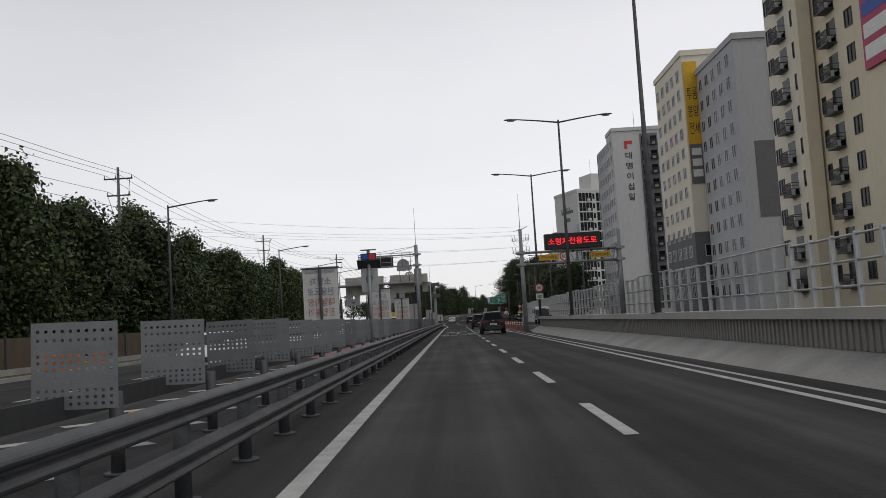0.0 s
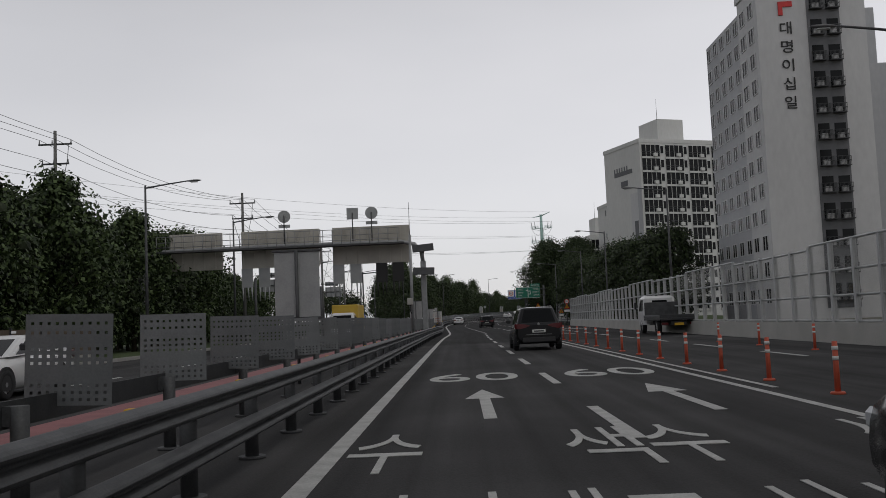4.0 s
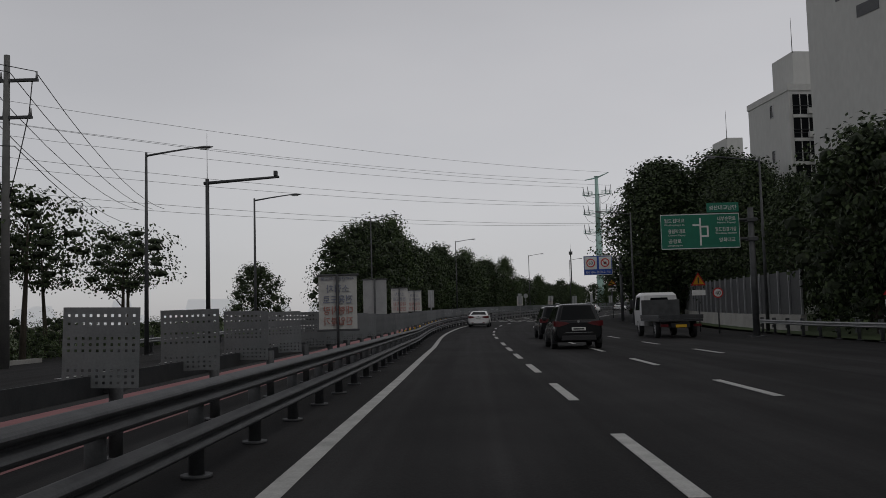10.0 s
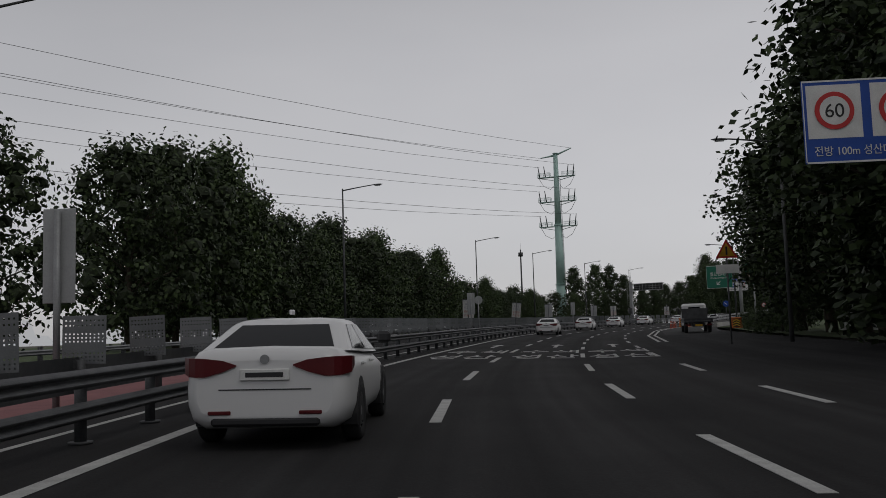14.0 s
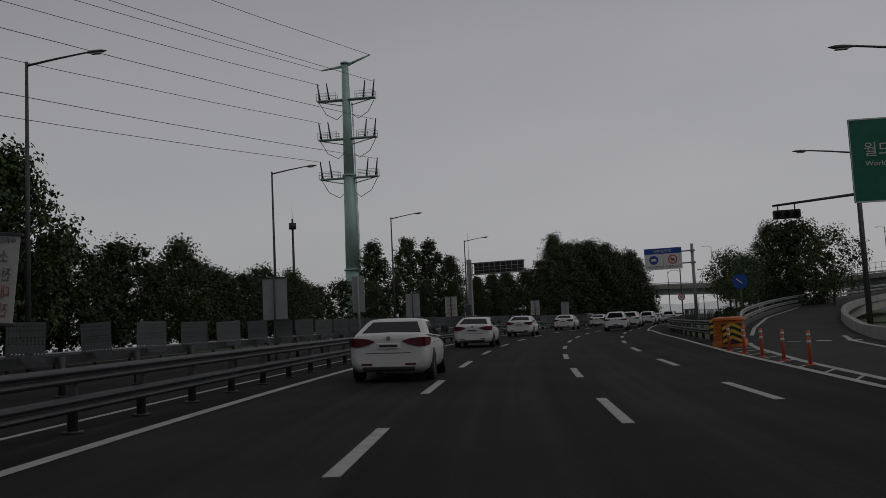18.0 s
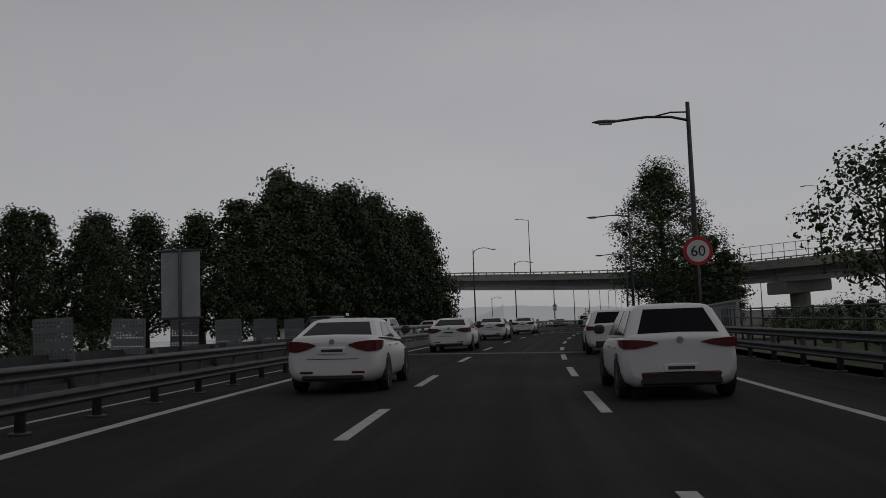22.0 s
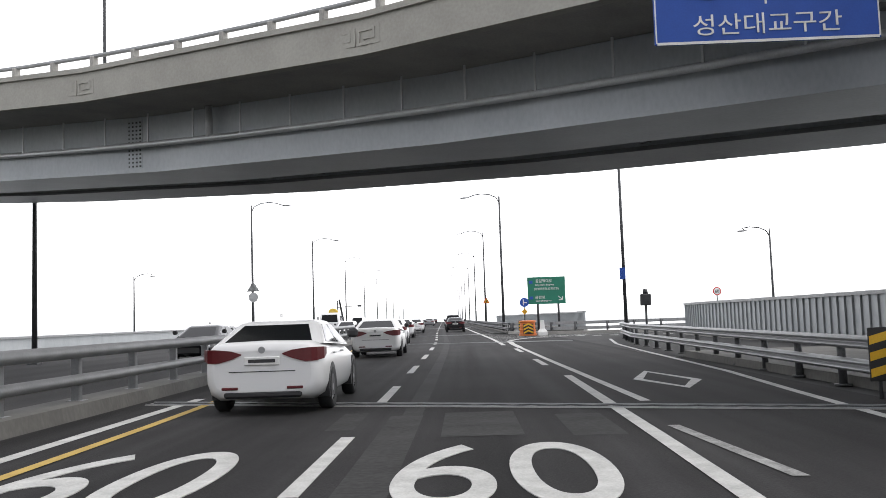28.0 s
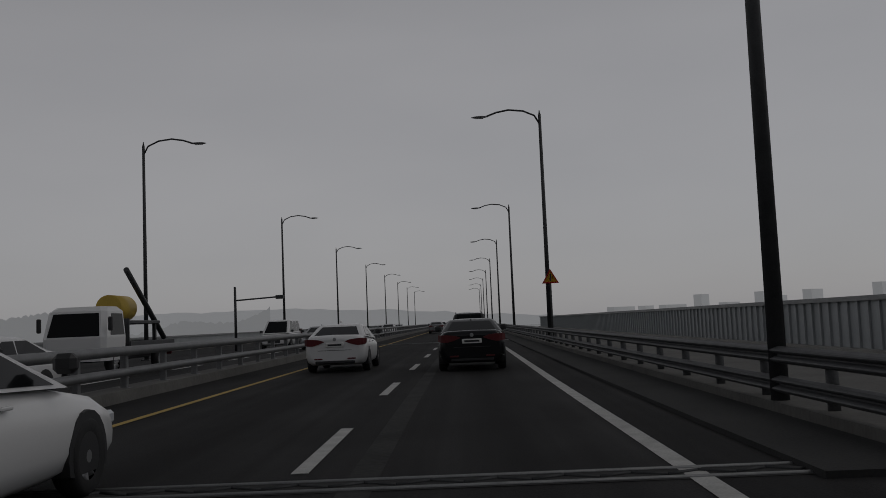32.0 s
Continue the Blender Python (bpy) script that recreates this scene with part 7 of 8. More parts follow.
BRIGHT = worn("zinc_pipe", (0.5, 0.51, 0.52), (0.66, 0.67, 0.68), 3, 30, 0.35, 0.3, 0.05)
# girder steel darkened, with the underside's shade put into its colour
SHADED_STEEL = worn("shaded_steel", (0.16, 0.165, 0.17), (0.24, 0.245, 0.25), 0.4, 10, 0.55, 0.1)
over_part("deck", slab_x(0.0, 12.6, 6.98, 7.2), CONCRETE)
for y0, y1 in ((2.65, 5.6), (7.2, 10.25)):
    over_part("web", slab_x(y0, y0 + 0.06, 5.425, 6.975), GIRDER)
    over_part("web", slab_x(y1 - 0.06, y1, 5.425, 6.975), GIRDER)
    # front flange keeps the lit steel colour, the rear one the shaded
    over_part("bottom_flange", slab_x(y0 - 0.1, y1 + 0.1, 5.31, 5.42), GIRDER if y0 < 3 else SHADED_STEEL)
over_part("soffit", slab_x(5.61, 7.19, 6.7, 6.97), SHADED_STEEL)
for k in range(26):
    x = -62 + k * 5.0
    over_part("cross_frame", box(bmesh.new(), x - 0.12, 5.62, 5.5, x + 0.12, 7.18, 6.69), SHADED_STEEL)
for k in range(40):
    x = -34 + k * 1.75
    over_part("pipe_hanger", box(bmesh.new(), x - 0.022, 2.22, 6.1, x + 0.022, 2.26, 6.97), BRIGHT)
for k in range(11):
    x = -60 + k * 12.4
    plate = over_part("splice_plate", box(bmesh.new(), x - 0.3, 2.6, 5.45, x + 0.3, 2.645, 6.9), GIRDER)
    bm = bmesh.new()
    for i in range(4):
        for j in range(12):
            c = Vector((x - 0.22 + i * 0.147, 2.58, 5.52 + j * 0.118))
            box(bm, c.x - 0.025, 2.575, c.z - 0.025, c.x + 0.025, 2.6, c.z + 0.025)
    over_part("bolts", bm, STEEL, "", plate)["kind"] = "stuff"
bm = pipe(bmesh.new(), [(x, 2.3, 6.09) for x in range(-90, 91, 3)], 0.085, 10)
over_part("drain_pipe", bm, BRIGHT)
for x in (-7.2, 9.5, -26):
    over_part("downpipe", bar(bmesh.new(), (x, 2.3, 6.09), (x, 2.3, 6.97), 0.1, n=10), BRIGHT)
PARAPET = worn("parapet_concrete", (0.3, 0.29, 0.26), (0.42, 0.41, 0.37), 0.8, 16, 0.9, bump=0.3)
for y0 in (-0.05, 12.3):
    over_part("parapet", slab_x(y0, y0 + 0.3, 6.93, 7.7), PARAPET)
    over_part("coping", slab_x(y0 - 0.07, y0 + 0.37, 7.7, 7.83), PARAPET)
bm = bmesh.new()
x = -45.0
while x < 45:
    for a, c, b, d in ((0, 8.2, 0.62, 8.26), (0, 8.2, 0.06, 8.56), (0, 8.5, 0.48, 8.56), (0.42, 8.32, 0.48, 8.5), (0.16, 8.32, 0.42, 8.38), (0.56, 8.2, 0.62, 8.6)):
        box(bm, x + a, -0.085, c - 1.08, x + b, -0.05, d - 1.08)
    x += 0.68
over_part("frieze", bm, PARAPET, "raised meander frieze")["kind"] = "stuff"
for k in range(52):
    x = -46 + k * 1.6
    over_part("rail_post", box(bmesh.new(), x - 0.07, -0.02, 7.83, x + 0.07, 0.18, 8.14, 0.02), CONCRETE)
over_part("handrail", pipe(bmesh.new(), [(x, 0.1, 8.16) for x in range(-90, 91, 3)], 0.06, 8), STEEL_PALE)
over_part("handrail", pipe(bmesh.new(), [(x, 12.45, 8.16) for x in range(-90, 91, 3)], 0.06, 8), STEEL_PALE)
for x in (-54.0, 27.0):
    pier = over_part("pier", bar(bmesh.new(), (x, 6.4, -12), (x, 6.4, 3.9), 1.1, 1.1, 20), CONCRETE)
    over_part("pier_head", box(bmesh.new(), x - 1.3, 2.2, 3.8, x + 1.3, 10.6, 5.3, 0.15), CONCRETE)
for x, y, h in ((-20.3, 12.4, 9.4), (3.5, 12.4, 9.4), (26, 12.4, 9.4), (41, 0.3, 7.4)):
    pole_ = over_part("lamp_pole", bar(bmesh.new(), (x, y, 7.83), (x, y, 7.83 + h), 0.09, 0.05, 8), STEEL_DARK)
    over_part("lamp_arm", pipe(bmesh.new(), [(x, y, 7.63 + h), (x - 0.9, y, 7.88 + h), (x - 1.7, y, 7.98 + h)], 0.04, 6), STEEL_DARK, "", pole_)
    over_part("lamp_head", box(bmesh.new(), x - 2.3, y - 0.12, 7.91 + h, x - 1.6, y + 0.12, 8.03 + h, 0.03), LAMP_HEAD, "", pole_)
bm = bmesh.new()
tips = [(3.05, 12.25, 8.75), (3.95, 12.25, 8.75), (3.5, 12.25, 9.6)]
lo, hi = [bm.verts.new(p) for p in tips], [bm.verts.new((p[0], p[1] + 0.04, p[2])) for p in tips]
bm.faces.new(lo)
bm.faces.new(list(reversed(hi)))
for k in range(3):
    bm.faces.new((lo[k], hi[k], hi[(k + 1) % 3], lo[(k + 1) % 3]))
bmesh.ops.recalc_face_normals(bm, faces=bm.faces[:])
over_part("triangle_plate", bm, SIGN_YELLOW, "yellow warning triangle on a lamp pole")
# screens on the climbing right-hand end
bm = bmesh.new()
for k in range(30):
    x = 24 + k * 1.5
    bar(bm, (x, 0.1, 7.83), (x, 0.1, 9.8), 0.04, n=5)
for z in (7.93, 8.83, 9.8):
    bar(bm, (24, 0.1, z), (67.5, 0.1, z), 0.035, n=5)
over_part("screen_frame", bm, STEEL_PALE)

# ---- bridge edges and the exit ramp ----
RIBBED = worn("ribbed_steel", (0.3, 0.32, 0.33), (0.42, 0.44, 0.45), 1.0, 20, 0.5, 0.3, stretch=(1, 1, 0.3))


def ribbed_parapet(pts, label, h=1.75):
    """A tall parapet of upright steel ribs under a pale coping."""
    root = thing("bridge_parapet", Matrix(), label, "parapet")
    path = spline([(p.x, p.y) for p in pts], 1.2)
    part("panel", sweep([(p.x, p.y) for p in path], [(0.0, -0.3), (0.08, -0.3), (0.08, h - 0.12), (0.0, h - 0.12)]), RIBBED, root)
    part("coping", sweep([(p.x, p.y) for p in path], [(-0.12, h - 0.12), (0.16, h - 0.12), (0.16, h), (-0.12, h)]), STEEL_PALE, root)
    part("kerb", sweep([(p.x, p.y) for p in path], [(-0.3, -0.3), (0.2, -0.3), (0.2, 0.25), (-0.3, 0.25)]), CONCRETE, root)
    first_ = None
    fine = spline([(p.x, p.y) for p in pts], 0.6)
    for i in range(0, min(len(fine) - 1, 290)):
        d = fine[i + 1] - fine[i]
        m = pose(fine[i].x, fine[i].y, 0, 0, 0, math.degrees(math.atan2(d.y, d.x)) - 90)
        if first_ is None:
            first_ = part("rib", box(bmesh.new(), -0.06, -0.05, 0.25, 0.0, 0.05, h - 0.13), RIBBED, root)
            first_.matrix_basis = m
        else:
            share("rib", first_, root, m)
    return root


ribbed_parapet([road(s, u) for s, u in ((452, 12.2), (480, 12.9), (510, 13.5), (540, 13.9), (560, 13.9), (568, 14.1), (573, 15.4), (575.5, 19), (576, 30), (576, 46))], "tall ribbed steel parapet curving away with the exit ramp")
ribbed_parapet([road(s, u) for s, u in ((588, 11.4), (620, 11.4), (660, 11.4), (702, 11.4))], "tall ribbed steel parapet along the bridge", 1.55)
ribbed_parapet([road(s, u) for s, u in ((890, -20.6), (760, -20.6), (640, -20.6), (520, -20.4), (470, -19.5))], "ribbed steel parapet on the far edge of the bridge", 1.15)
# walkway between the rail and the parapet
tagged(link("pavement", extrude(440, 545, [(7.8, -0.3), (13.6, -0.3), (13.6, 0.16), (7.8, 0.16)], 4), KERB), "raised concrete walkway beside the parapet", "pavement", kind="structure")
tagged(link("pavement", extrude(588, 900, [(5.35, -0.3), (11.3, -0.3), (11.3, 0.18), (5.35, 0.18)], 6), KERB), "raised concrete walkway along the bridge", "pavement", kind="structure")
tagged(link("pavement", extrude(588, 900, [(4.3, -0.2), (5.35, -0.2), (5.35, 0.06), (4.3, 0.06)], 6), OLD_ASPHALT), "dark hard shoulder strip along the bridge", "pavement", kind="structure")
guardrail(439, 571, ease((439, 8.2), (478, 7.75), (530, 7.5), (545, 8.1), (556, 8.5), (565, 9.7), (571, 11.2)), "double-beam steel guardrail on the kerb of the bridge", -1, 2.2, STEEL_PALE)
guardrail(586.6, 760, 5.6, "double-beam steel guardrail along the bridge shoulder", -1, 2.2, STEEL)
RAMP_L = [(586.6, 5.75), (584, 6.6), (580.8, 8.6), (579.3, 11.5), (579.2, 16), (580, 24), (581, 40)]
root = thing("guardrail", Matrix(), "steel guardrail round the exit nose and along the ramp", "guardrail")
path = spline([(road(s, u).x, road(s, u).y) for s, u in RAMP_L], 1.0)
for low in (0.645, 0.28):
    part("beam", sweep([(p.x, p.y) for p in path], [(-0.11 - u, low + v) for u, v in BEAM]), STEEL_PALE, root)
part("kerb", sweep([(p.x, p.y) for p in path], [(-0.2, -0.3), (0.4, -0.3), (0.4, 0.2), (-0.2, 0.2)]), CONCRETE, root)
for p in path[::2]:
    share("post", post_a, root, pose(p.x, p.y, 0.0))
bm = bmesh.new()
q = [road(s, u) for s, u in ((545, 7.4), (588, 7.4), (583.5, 11.4), (582, 18), (583, 46), (575.8, 46), (575.8, 30), (575.2, 19), (572.8, 15.4), (568, 14.2), (545, 13.9))]
flat(bm, q, -0.004)
tagged(link("road", bm, OLD_ASPHALT), "asphalt of the curving exit ramp", "road", kind="structure")
bm = prism([(p.x, p.y) for p in q], -1.4, -0.02)
tagged(link("road", bm, CONCRETE), "concrete deck under the exit ramp", "bridge", kind="structure")
for s, u, label in ((531.2, 7.2, "black and yellow hazard board at the rail end"), (478.5, 8.4, "worn black and yellow hazard board on the rail"), (585.0, 6.2, "black and yellow hazard board beside the exit nose"), (352.0, 9.3, "black and yellow hazard board at the ramp nose")):
    root = thing("hazard_board", placed(s, u), label, "hazard board")
    part("post", bar(bmesh.new(), (0, 0.04, 0), (0, 0.04, 1.0), 0.03, n=6), STEEL, root)
    plate = part("board", box(bmesh.new(), -0.16, -0.02, 0.25, 0.16, 0.01, 1.0, 0.01), BLACK, root)
    for k in range(3):
        bm = bmesh.new()
        z = 0.3 + k * 0.23
        f = bm.faces.new([bm.verts.new(v) for v in ((-0.15, -0.026, z), (0.15, -0.026, z + 0.08), (0.15, -0.026, z + 0.2), (-0.15, -0.026, z + 0.12))])
        part("stripe", bm, SIGN_YELLOW, plate)


def crash_barrel(s, u, label, deg=0.0):
    """A ribbed orange water barrel with a chevron plate."""
    root = thing("crash_barrel", placed(s, u, 0, deg), label, "crash cushion", "orange crash barrels")
    bm = bmesh.new()
    prof = [(0.0, 0.52), (0.18, 0.5), (0.2, 0.46), (0.42, 0.48), (0.44, 0.44), (0.66, 0.46), (0.68, 0.42), (0.88, 0.44), (0.92, 0.5), (1.0, 0.48), (1.02, 0.3)]
    rings = [[bm.verts.new((r * 1.15 * math.cos(a), r * math.sin(a), z)) for a in (2 * math.pi * k / 20 for k in range(20))] for z, r in prof]
    for a, b in zip(rings, rings[1:]):
        for k in range(20):
            bm.faces.new((a[k], a[(k + 1) % 20], b[(k + 1) % 20], b[k]))
    bm.faces.new(rings[-1])
    part("drum", bm, ORANGE, root)
    plate = part("chevron_plate", box(bmesh.new(), -0.34, -0.56, 0.12, 0.34, -0.53, 0.8, 0.01), BLACK, root)
    for k in range(3):
        z = 0.16 + k * 0.22
        for sx in (-1, 1):
            bm = bmesh.new()
            bm.faces.new([bm.verts.new(v) for v in ((0, -0.566, z + 0.13), (sx * 0.32, -0.566, z - 0.02), (sx * 0.32, -0.566, z + 0.09), (0, -0.566, z + 0.24))])
            part("chevron", bm, SIGN_YELLOW, plate)
    return root


crash_barrel(579.0, 6.1, "orange ribbed crash barrel with a chevron plate at the bridge exit")
crash_barrel(346.6, 9.0, "orange ribbed crash barrel with a chevron plate at the ramp nose")
crash_barrel(348.8, 9.45, "orange ribbed crash barrel behind another at the ramp nose")
crash_barrel(324.5, 14.9, "orange ribbed crash barrel beside the exit ramp")
crash_barrel(46, -20.3, "orange ribbed crash barrel on the verge by the brown wall")
crash_barrel(48, -20.9, "orange ribbed crash barrel near the brown wall")
root = thing("water_barrier", placed(578.2, 7.0), "white plastic water barrier beside the orange barrel", "crash cushion")
bm = bmesh.new()
sections = [(0.0, 0.3), (0.25, 0.3), (0.45, 0.16), (0.95, 0.12), (1.0, 0.1)]
rings = [[bm.verts.new((x * r / 0.3 * 0.3, y * r, z)) for x, y in ((-1, -1), (1, -1), (1, 1), (-1, 1))] for z, r in sections]
for a, b in zip(rings, rings[1:]):
    for k in range(4):
        bm.faces.new((a[k], a[(k + 1) % 4], b[(k + 1) % 4], b[k]))
bm.faces.new(rings[-1])
part("moulded_body", bm, SIGN_WHITE, root)
light = thing("warning_light", placed(557.4, 9.3), "small dark warning light on a post by the parapet", "warning light")
part("post", bar(bmesh.new(), (0, 0, 0), (0, 0, 1.6), 0.05, n=6), STEEL_DARK, light)
part("lamp_box", box(bmesh.new(), -0.22, -0.15, 1.6, 0.22, 0.15, 2.1, 0.04), STEEL_DARK, light)
part("beacon", bar(bmesh.new(), (0, 0, 2.1), (0, 0, 2.3), 0.12, 0.1, 10), STEEL_DARK, light)
# hanging signal, blue disc and rails of the exit ramp
tl = thing("traffic_light", placed(366, 19.0) @ Matrix.Diagonal((1.35, 1.35, 1.35, 1)), "dark signal box hanging from a long arm beside the ramp", "traffic light")
part("post", bar(bmesh.new(), (0, 0, 0), (0, 0, 6.4), 0.12, 0.09, 10), STEEL_DARK, tl)
part("arm", bar(bmesh.new(), (0, 0, 5.25), (-3.3, 0, 5.0), 0.06, 0.045, 8), STEEL_DARK, tl)
head_ = part("signal_head", box(bmesh.new(), -3.3, -0.14, 4.45, -2.25, 0.14, 4.8, 0.03), BLACK, tl)
for x in (-3.12, -2.78, -2.44):
    part("signal_lens", disc(bmesh.new(), x, -0.16, 4.62, 0.12, 0.02, 14), GLASS_DARK, head_)
for x in (-3.1, -2.45):
    part("hanger", bar(bmesh.new(), (x, 0, 4.8), (x, 0, 5.06), 0.025, n=6), STEEL_DARK, tl)
disc_sign = thing("arrow_sign", placed(366.5, 12.6), "blue round arrow sign on a steel post at the ramp", "road sign")
part("post", bar(bmesh.new(), (0, 0.05, 0), (0, 0.05, 3.1), 0.045, n=8), STEEL, disc_sign)
plate = part("blue_disc", disc(bmesh.new(), 0, 0, 2.75, 0.42, 0.02), SIGN_BLUE, disc_sign)
bm = bar(bmesh.new(), (-0.2, -0.012, 2.9), (0.12, -0.012, 2.62), 0.035, n=4)
part("arrow_mark", bm, SIGN_WHITE, plate)
ramp_rail = thing("guardrail", Matrix(), "steel guardrail on a low kerb along the climbing ramp", "guardrail")
path = spline([(s, u) for s, u in ((350.5, 10.0), (356, 10.9), (364, 12.2), (372, 13.9), (388, 17.6), (410, 23.7), (436, 32))], 2.0)
line = [road(p.x, p.y, climb(p.x)) for p in path]
for low in (0.645, 0.28):
    part("beam", sweep(line, [(0.11 + u, low + v) for u, v in BEAM]), STEEL_PALE, ramp_rail)
part("kerb", sweep(line, [(-0.2, -0.6), (0.25, -0.6), (0.25, 0.16), (-0.2, 0.16)]), KERB, ramp_rail)
for p in line[::2]:
    share("post", post_a, ramp_rail, pose(p.x, p.y, p.z))
outer_wall = thing("ramp_wall", Matrix(), "low concrete kerb wall on the outside of the exit ramp", "wall")
path = spline([(s, u) for s, u in ((336, 12.9), (346, 14.0), (355, 15.6), (366, 17.7), (380, 20.9), (400, 26.5))], 2.0)
part("wall", sweep([road(p.x, p.y, climb(p.x)) for p in path], [(-0.2, -0.6), (0.25, -0.6), (0.15, 0.45), (-0.1, 0.45)]), CONCRETE, outer_wall)
path = spline([(road(s, u).x, road(s, u).y) for s, u in ((372, 10.4), (385, 10.2), (404, 10.0), (420, 10.6), (440, 10.4), (452, 11.4))], 2.0)
fence_r = thing("railing", Matrix(), "dark steel fence behind the guardrail under the trees", "fence")
for z in (0.5, 1.0, 1.35):
    part("fence_rail", pipe(bmesh.new(), [(p.x, p.y, z + lift(372 + 2.0 * i, 10)) for i, p in enumerate(path)], 0.03, 6), STEEL_DARK, fence_r)
for i, p in enumerate(path):
    base = lift(372 + 2.0 * i, 10)
    part("fence_post", bar(bmesh.new(), (p.x, p.y, base), (p.x, p.y, base + 1.4), 0.04, n=6), STEEL_DARK, fence_r)
guardrail(352, 404, ease((352, 9.55), (372, 9.0), (404, 9.3)), "grey steel guardrail after the ramp nose", -1, 2.2)


# ---- red and white lane posts ----
def lane_post():
    root = thing("lane_post", Matrix(), "flexible orange-red lane post with pale bands", "bollard", "lane posts")
    part("stem", bar(bmesh.new(), (0, 0, 0), (0, 0, 0.78), 0.045, 0.04, 10), ORANGE_RED, root)
    part("foot", bar(bmesh.new(), (0, 0, 0), (0, 0, 0.04), 0.12, 0.1, 10), ORANGE_RED, root)
    for z in (0.5, 0.65):
        part("band", bar(bmesh.new(), (0, 0, z), (0, 0, z + 0.06), 0.048, n=10), SIGN_WHITE, root)
    return root


spread(lane_post, [(s, 3.7) for s in span(73.5, 118.5, 3.0)] + [(s, 8.6) for s in span(76, 106, 5.0)] + [(s, 8.35) for s in span(334.6, 343.2, 2.15)])


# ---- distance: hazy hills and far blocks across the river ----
# the haze is painted: pale greys that glow by themselves
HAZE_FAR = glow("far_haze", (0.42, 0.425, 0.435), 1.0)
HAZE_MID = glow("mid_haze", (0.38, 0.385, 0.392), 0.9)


def skyline(name, dist, a0, a1, heights, mat, label, base=-12):
    """A far silhouette with an uneven top, standing on the horizon."""
    bm = bmesh.new()
    rr = random.Random(dist)
    n = 160
    prev = None
    for k in range(n + 1):
        a = radians(a0 + (a1 - a0) * k / n)
        x, y = 140 + dist * math.sin(a), 500 + dist * math.cos(a)
        h = heights(k / n, rr)
        cur = (bm.verts.new((x, y, base)), bm.verts.new((x, y, h)))
        if prev:
            bm.faces.new((prev[0], cur[0], cur[1], prev[1]))
        prev = cur
    return tagged(link(name, bm, mat), label, "backdrop", kind="structure")


def hills(u, rr):
    return 20 + 14 * math.sin(u * 7.0) + 7 * math.sin(u * 19) + rr.uniform(-2, 2)


def blocks(u, rr):
    k = int(u * 46)
    r2 = random.Random(k)
    return r2.choice((8, 14, 26, 34, 42, 30, 18)) * (1.0 if r2.random() < 0.8 else 0.4)


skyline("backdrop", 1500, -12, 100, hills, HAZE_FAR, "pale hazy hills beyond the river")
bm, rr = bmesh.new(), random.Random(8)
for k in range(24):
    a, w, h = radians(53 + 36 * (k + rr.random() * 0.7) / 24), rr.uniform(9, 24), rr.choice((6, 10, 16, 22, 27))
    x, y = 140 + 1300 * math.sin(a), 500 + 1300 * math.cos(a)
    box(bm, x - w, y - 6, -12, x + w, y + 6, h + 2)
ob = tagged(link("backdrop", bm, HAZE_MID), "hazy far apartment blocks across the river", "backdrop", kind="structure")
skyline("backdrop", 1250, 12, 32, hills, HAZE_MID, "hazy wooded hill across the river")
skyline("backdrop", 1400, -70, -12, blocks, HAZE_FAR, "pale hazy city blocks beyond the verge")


# ---- vehicles ----
HALF_SECTION = [(0.0, 0.0), (0.78, 0.0), (0.93, 0.1), (0.99, 0.28), (1.0, 0.5), (0.985, 0.7), (0.95, 0.86), (0.87, 0.96), (0.74, 1.0), (0.0, 1.02)]
TYRE_R = 0.33


def loft(bm, stations):
    """A car's lower body through stations (y, half width, underside, top)."""
    rings = []
    for y, w, z0, z1 in stations:
        right = [(w * u, z0 + (z1 - z0) * v) for u, v in HALF_SECTION]
        ring = right + [(-x, z) for x, z in reversed(right[1:-1])]
        rings.append([bm.verts.new((x, y, z)) for x, z in ring])
    n = len(rings[0])
    for a, b in zip(rings, rings[1:]):
        for k in range(n):
            bm.faces.new((a[k], a[(k + 1) % n], b[(k + 1) % n], b[k])).smooth = True
    bm.faces.new(list(reversed(rings[0])))
    bm.faces.new(rings[-1])
    bmesh.ops.recalc_face_normals(bm, faces=bm.faces[:])
    return bm


def ring_at(y0, y1, w, z, c):
    return [Vector(p) for p in ((w - c, y0, z), (w, y0 + c, z), (w, y1 - c, z), (w - c, y1, z), (-w + c, y1, z), (-w, y1 - c, z), (-w, y0 + c, z), (-w + c, y0, z))]


def cabin_mesh(low, high):
    """The roof and pillars: two rings, a rounded cant rail and a gently crowned roof."""
    bm = bmesh.new()
    crown = [p + Vector((-0.09 * math.copysign(1, p.x), 0.14 if i in (0, 7, 1, 6) else -0.14, 0.05)) for i, p in enumerate(high)]
    top = [p + Vector((-0.4 * p.x, 0.3 if i in (0, 7, 1, 6) else -0.3, 0.025)) for i, p in enumerate(crown)]
    rings = [[bm.verts.new(p) for p in r] for r in (low, high, crown, top)]
    for j, (a, b) in enumerate(zip(rings, rings[1:])):
        for k in range(8):
            f = bm.faces.new((a[k], a[(k + 1) % 8], b[(k + 1) % 8], b[k]))
            f.smooth = j > 0
    bm.faces.new(rings[-1])
    bmesh.ops.recalc_face_normals(bm, faces=bm.faces[:])
    sharp = [e for e in bm.edges if all(v.co.z > low[0].z + 0.02 for v in e.verts) or abs(e.verts[0].co.z - e.verts[1].co.z) > 0.05]
    bmesh.ops.bevel(bm, geom=sharp, offset=0.03, segments=2, affect="EDGES")
    for f in bm.faces:
        f.smooth = f.calc_area() < 0.12
    return bm


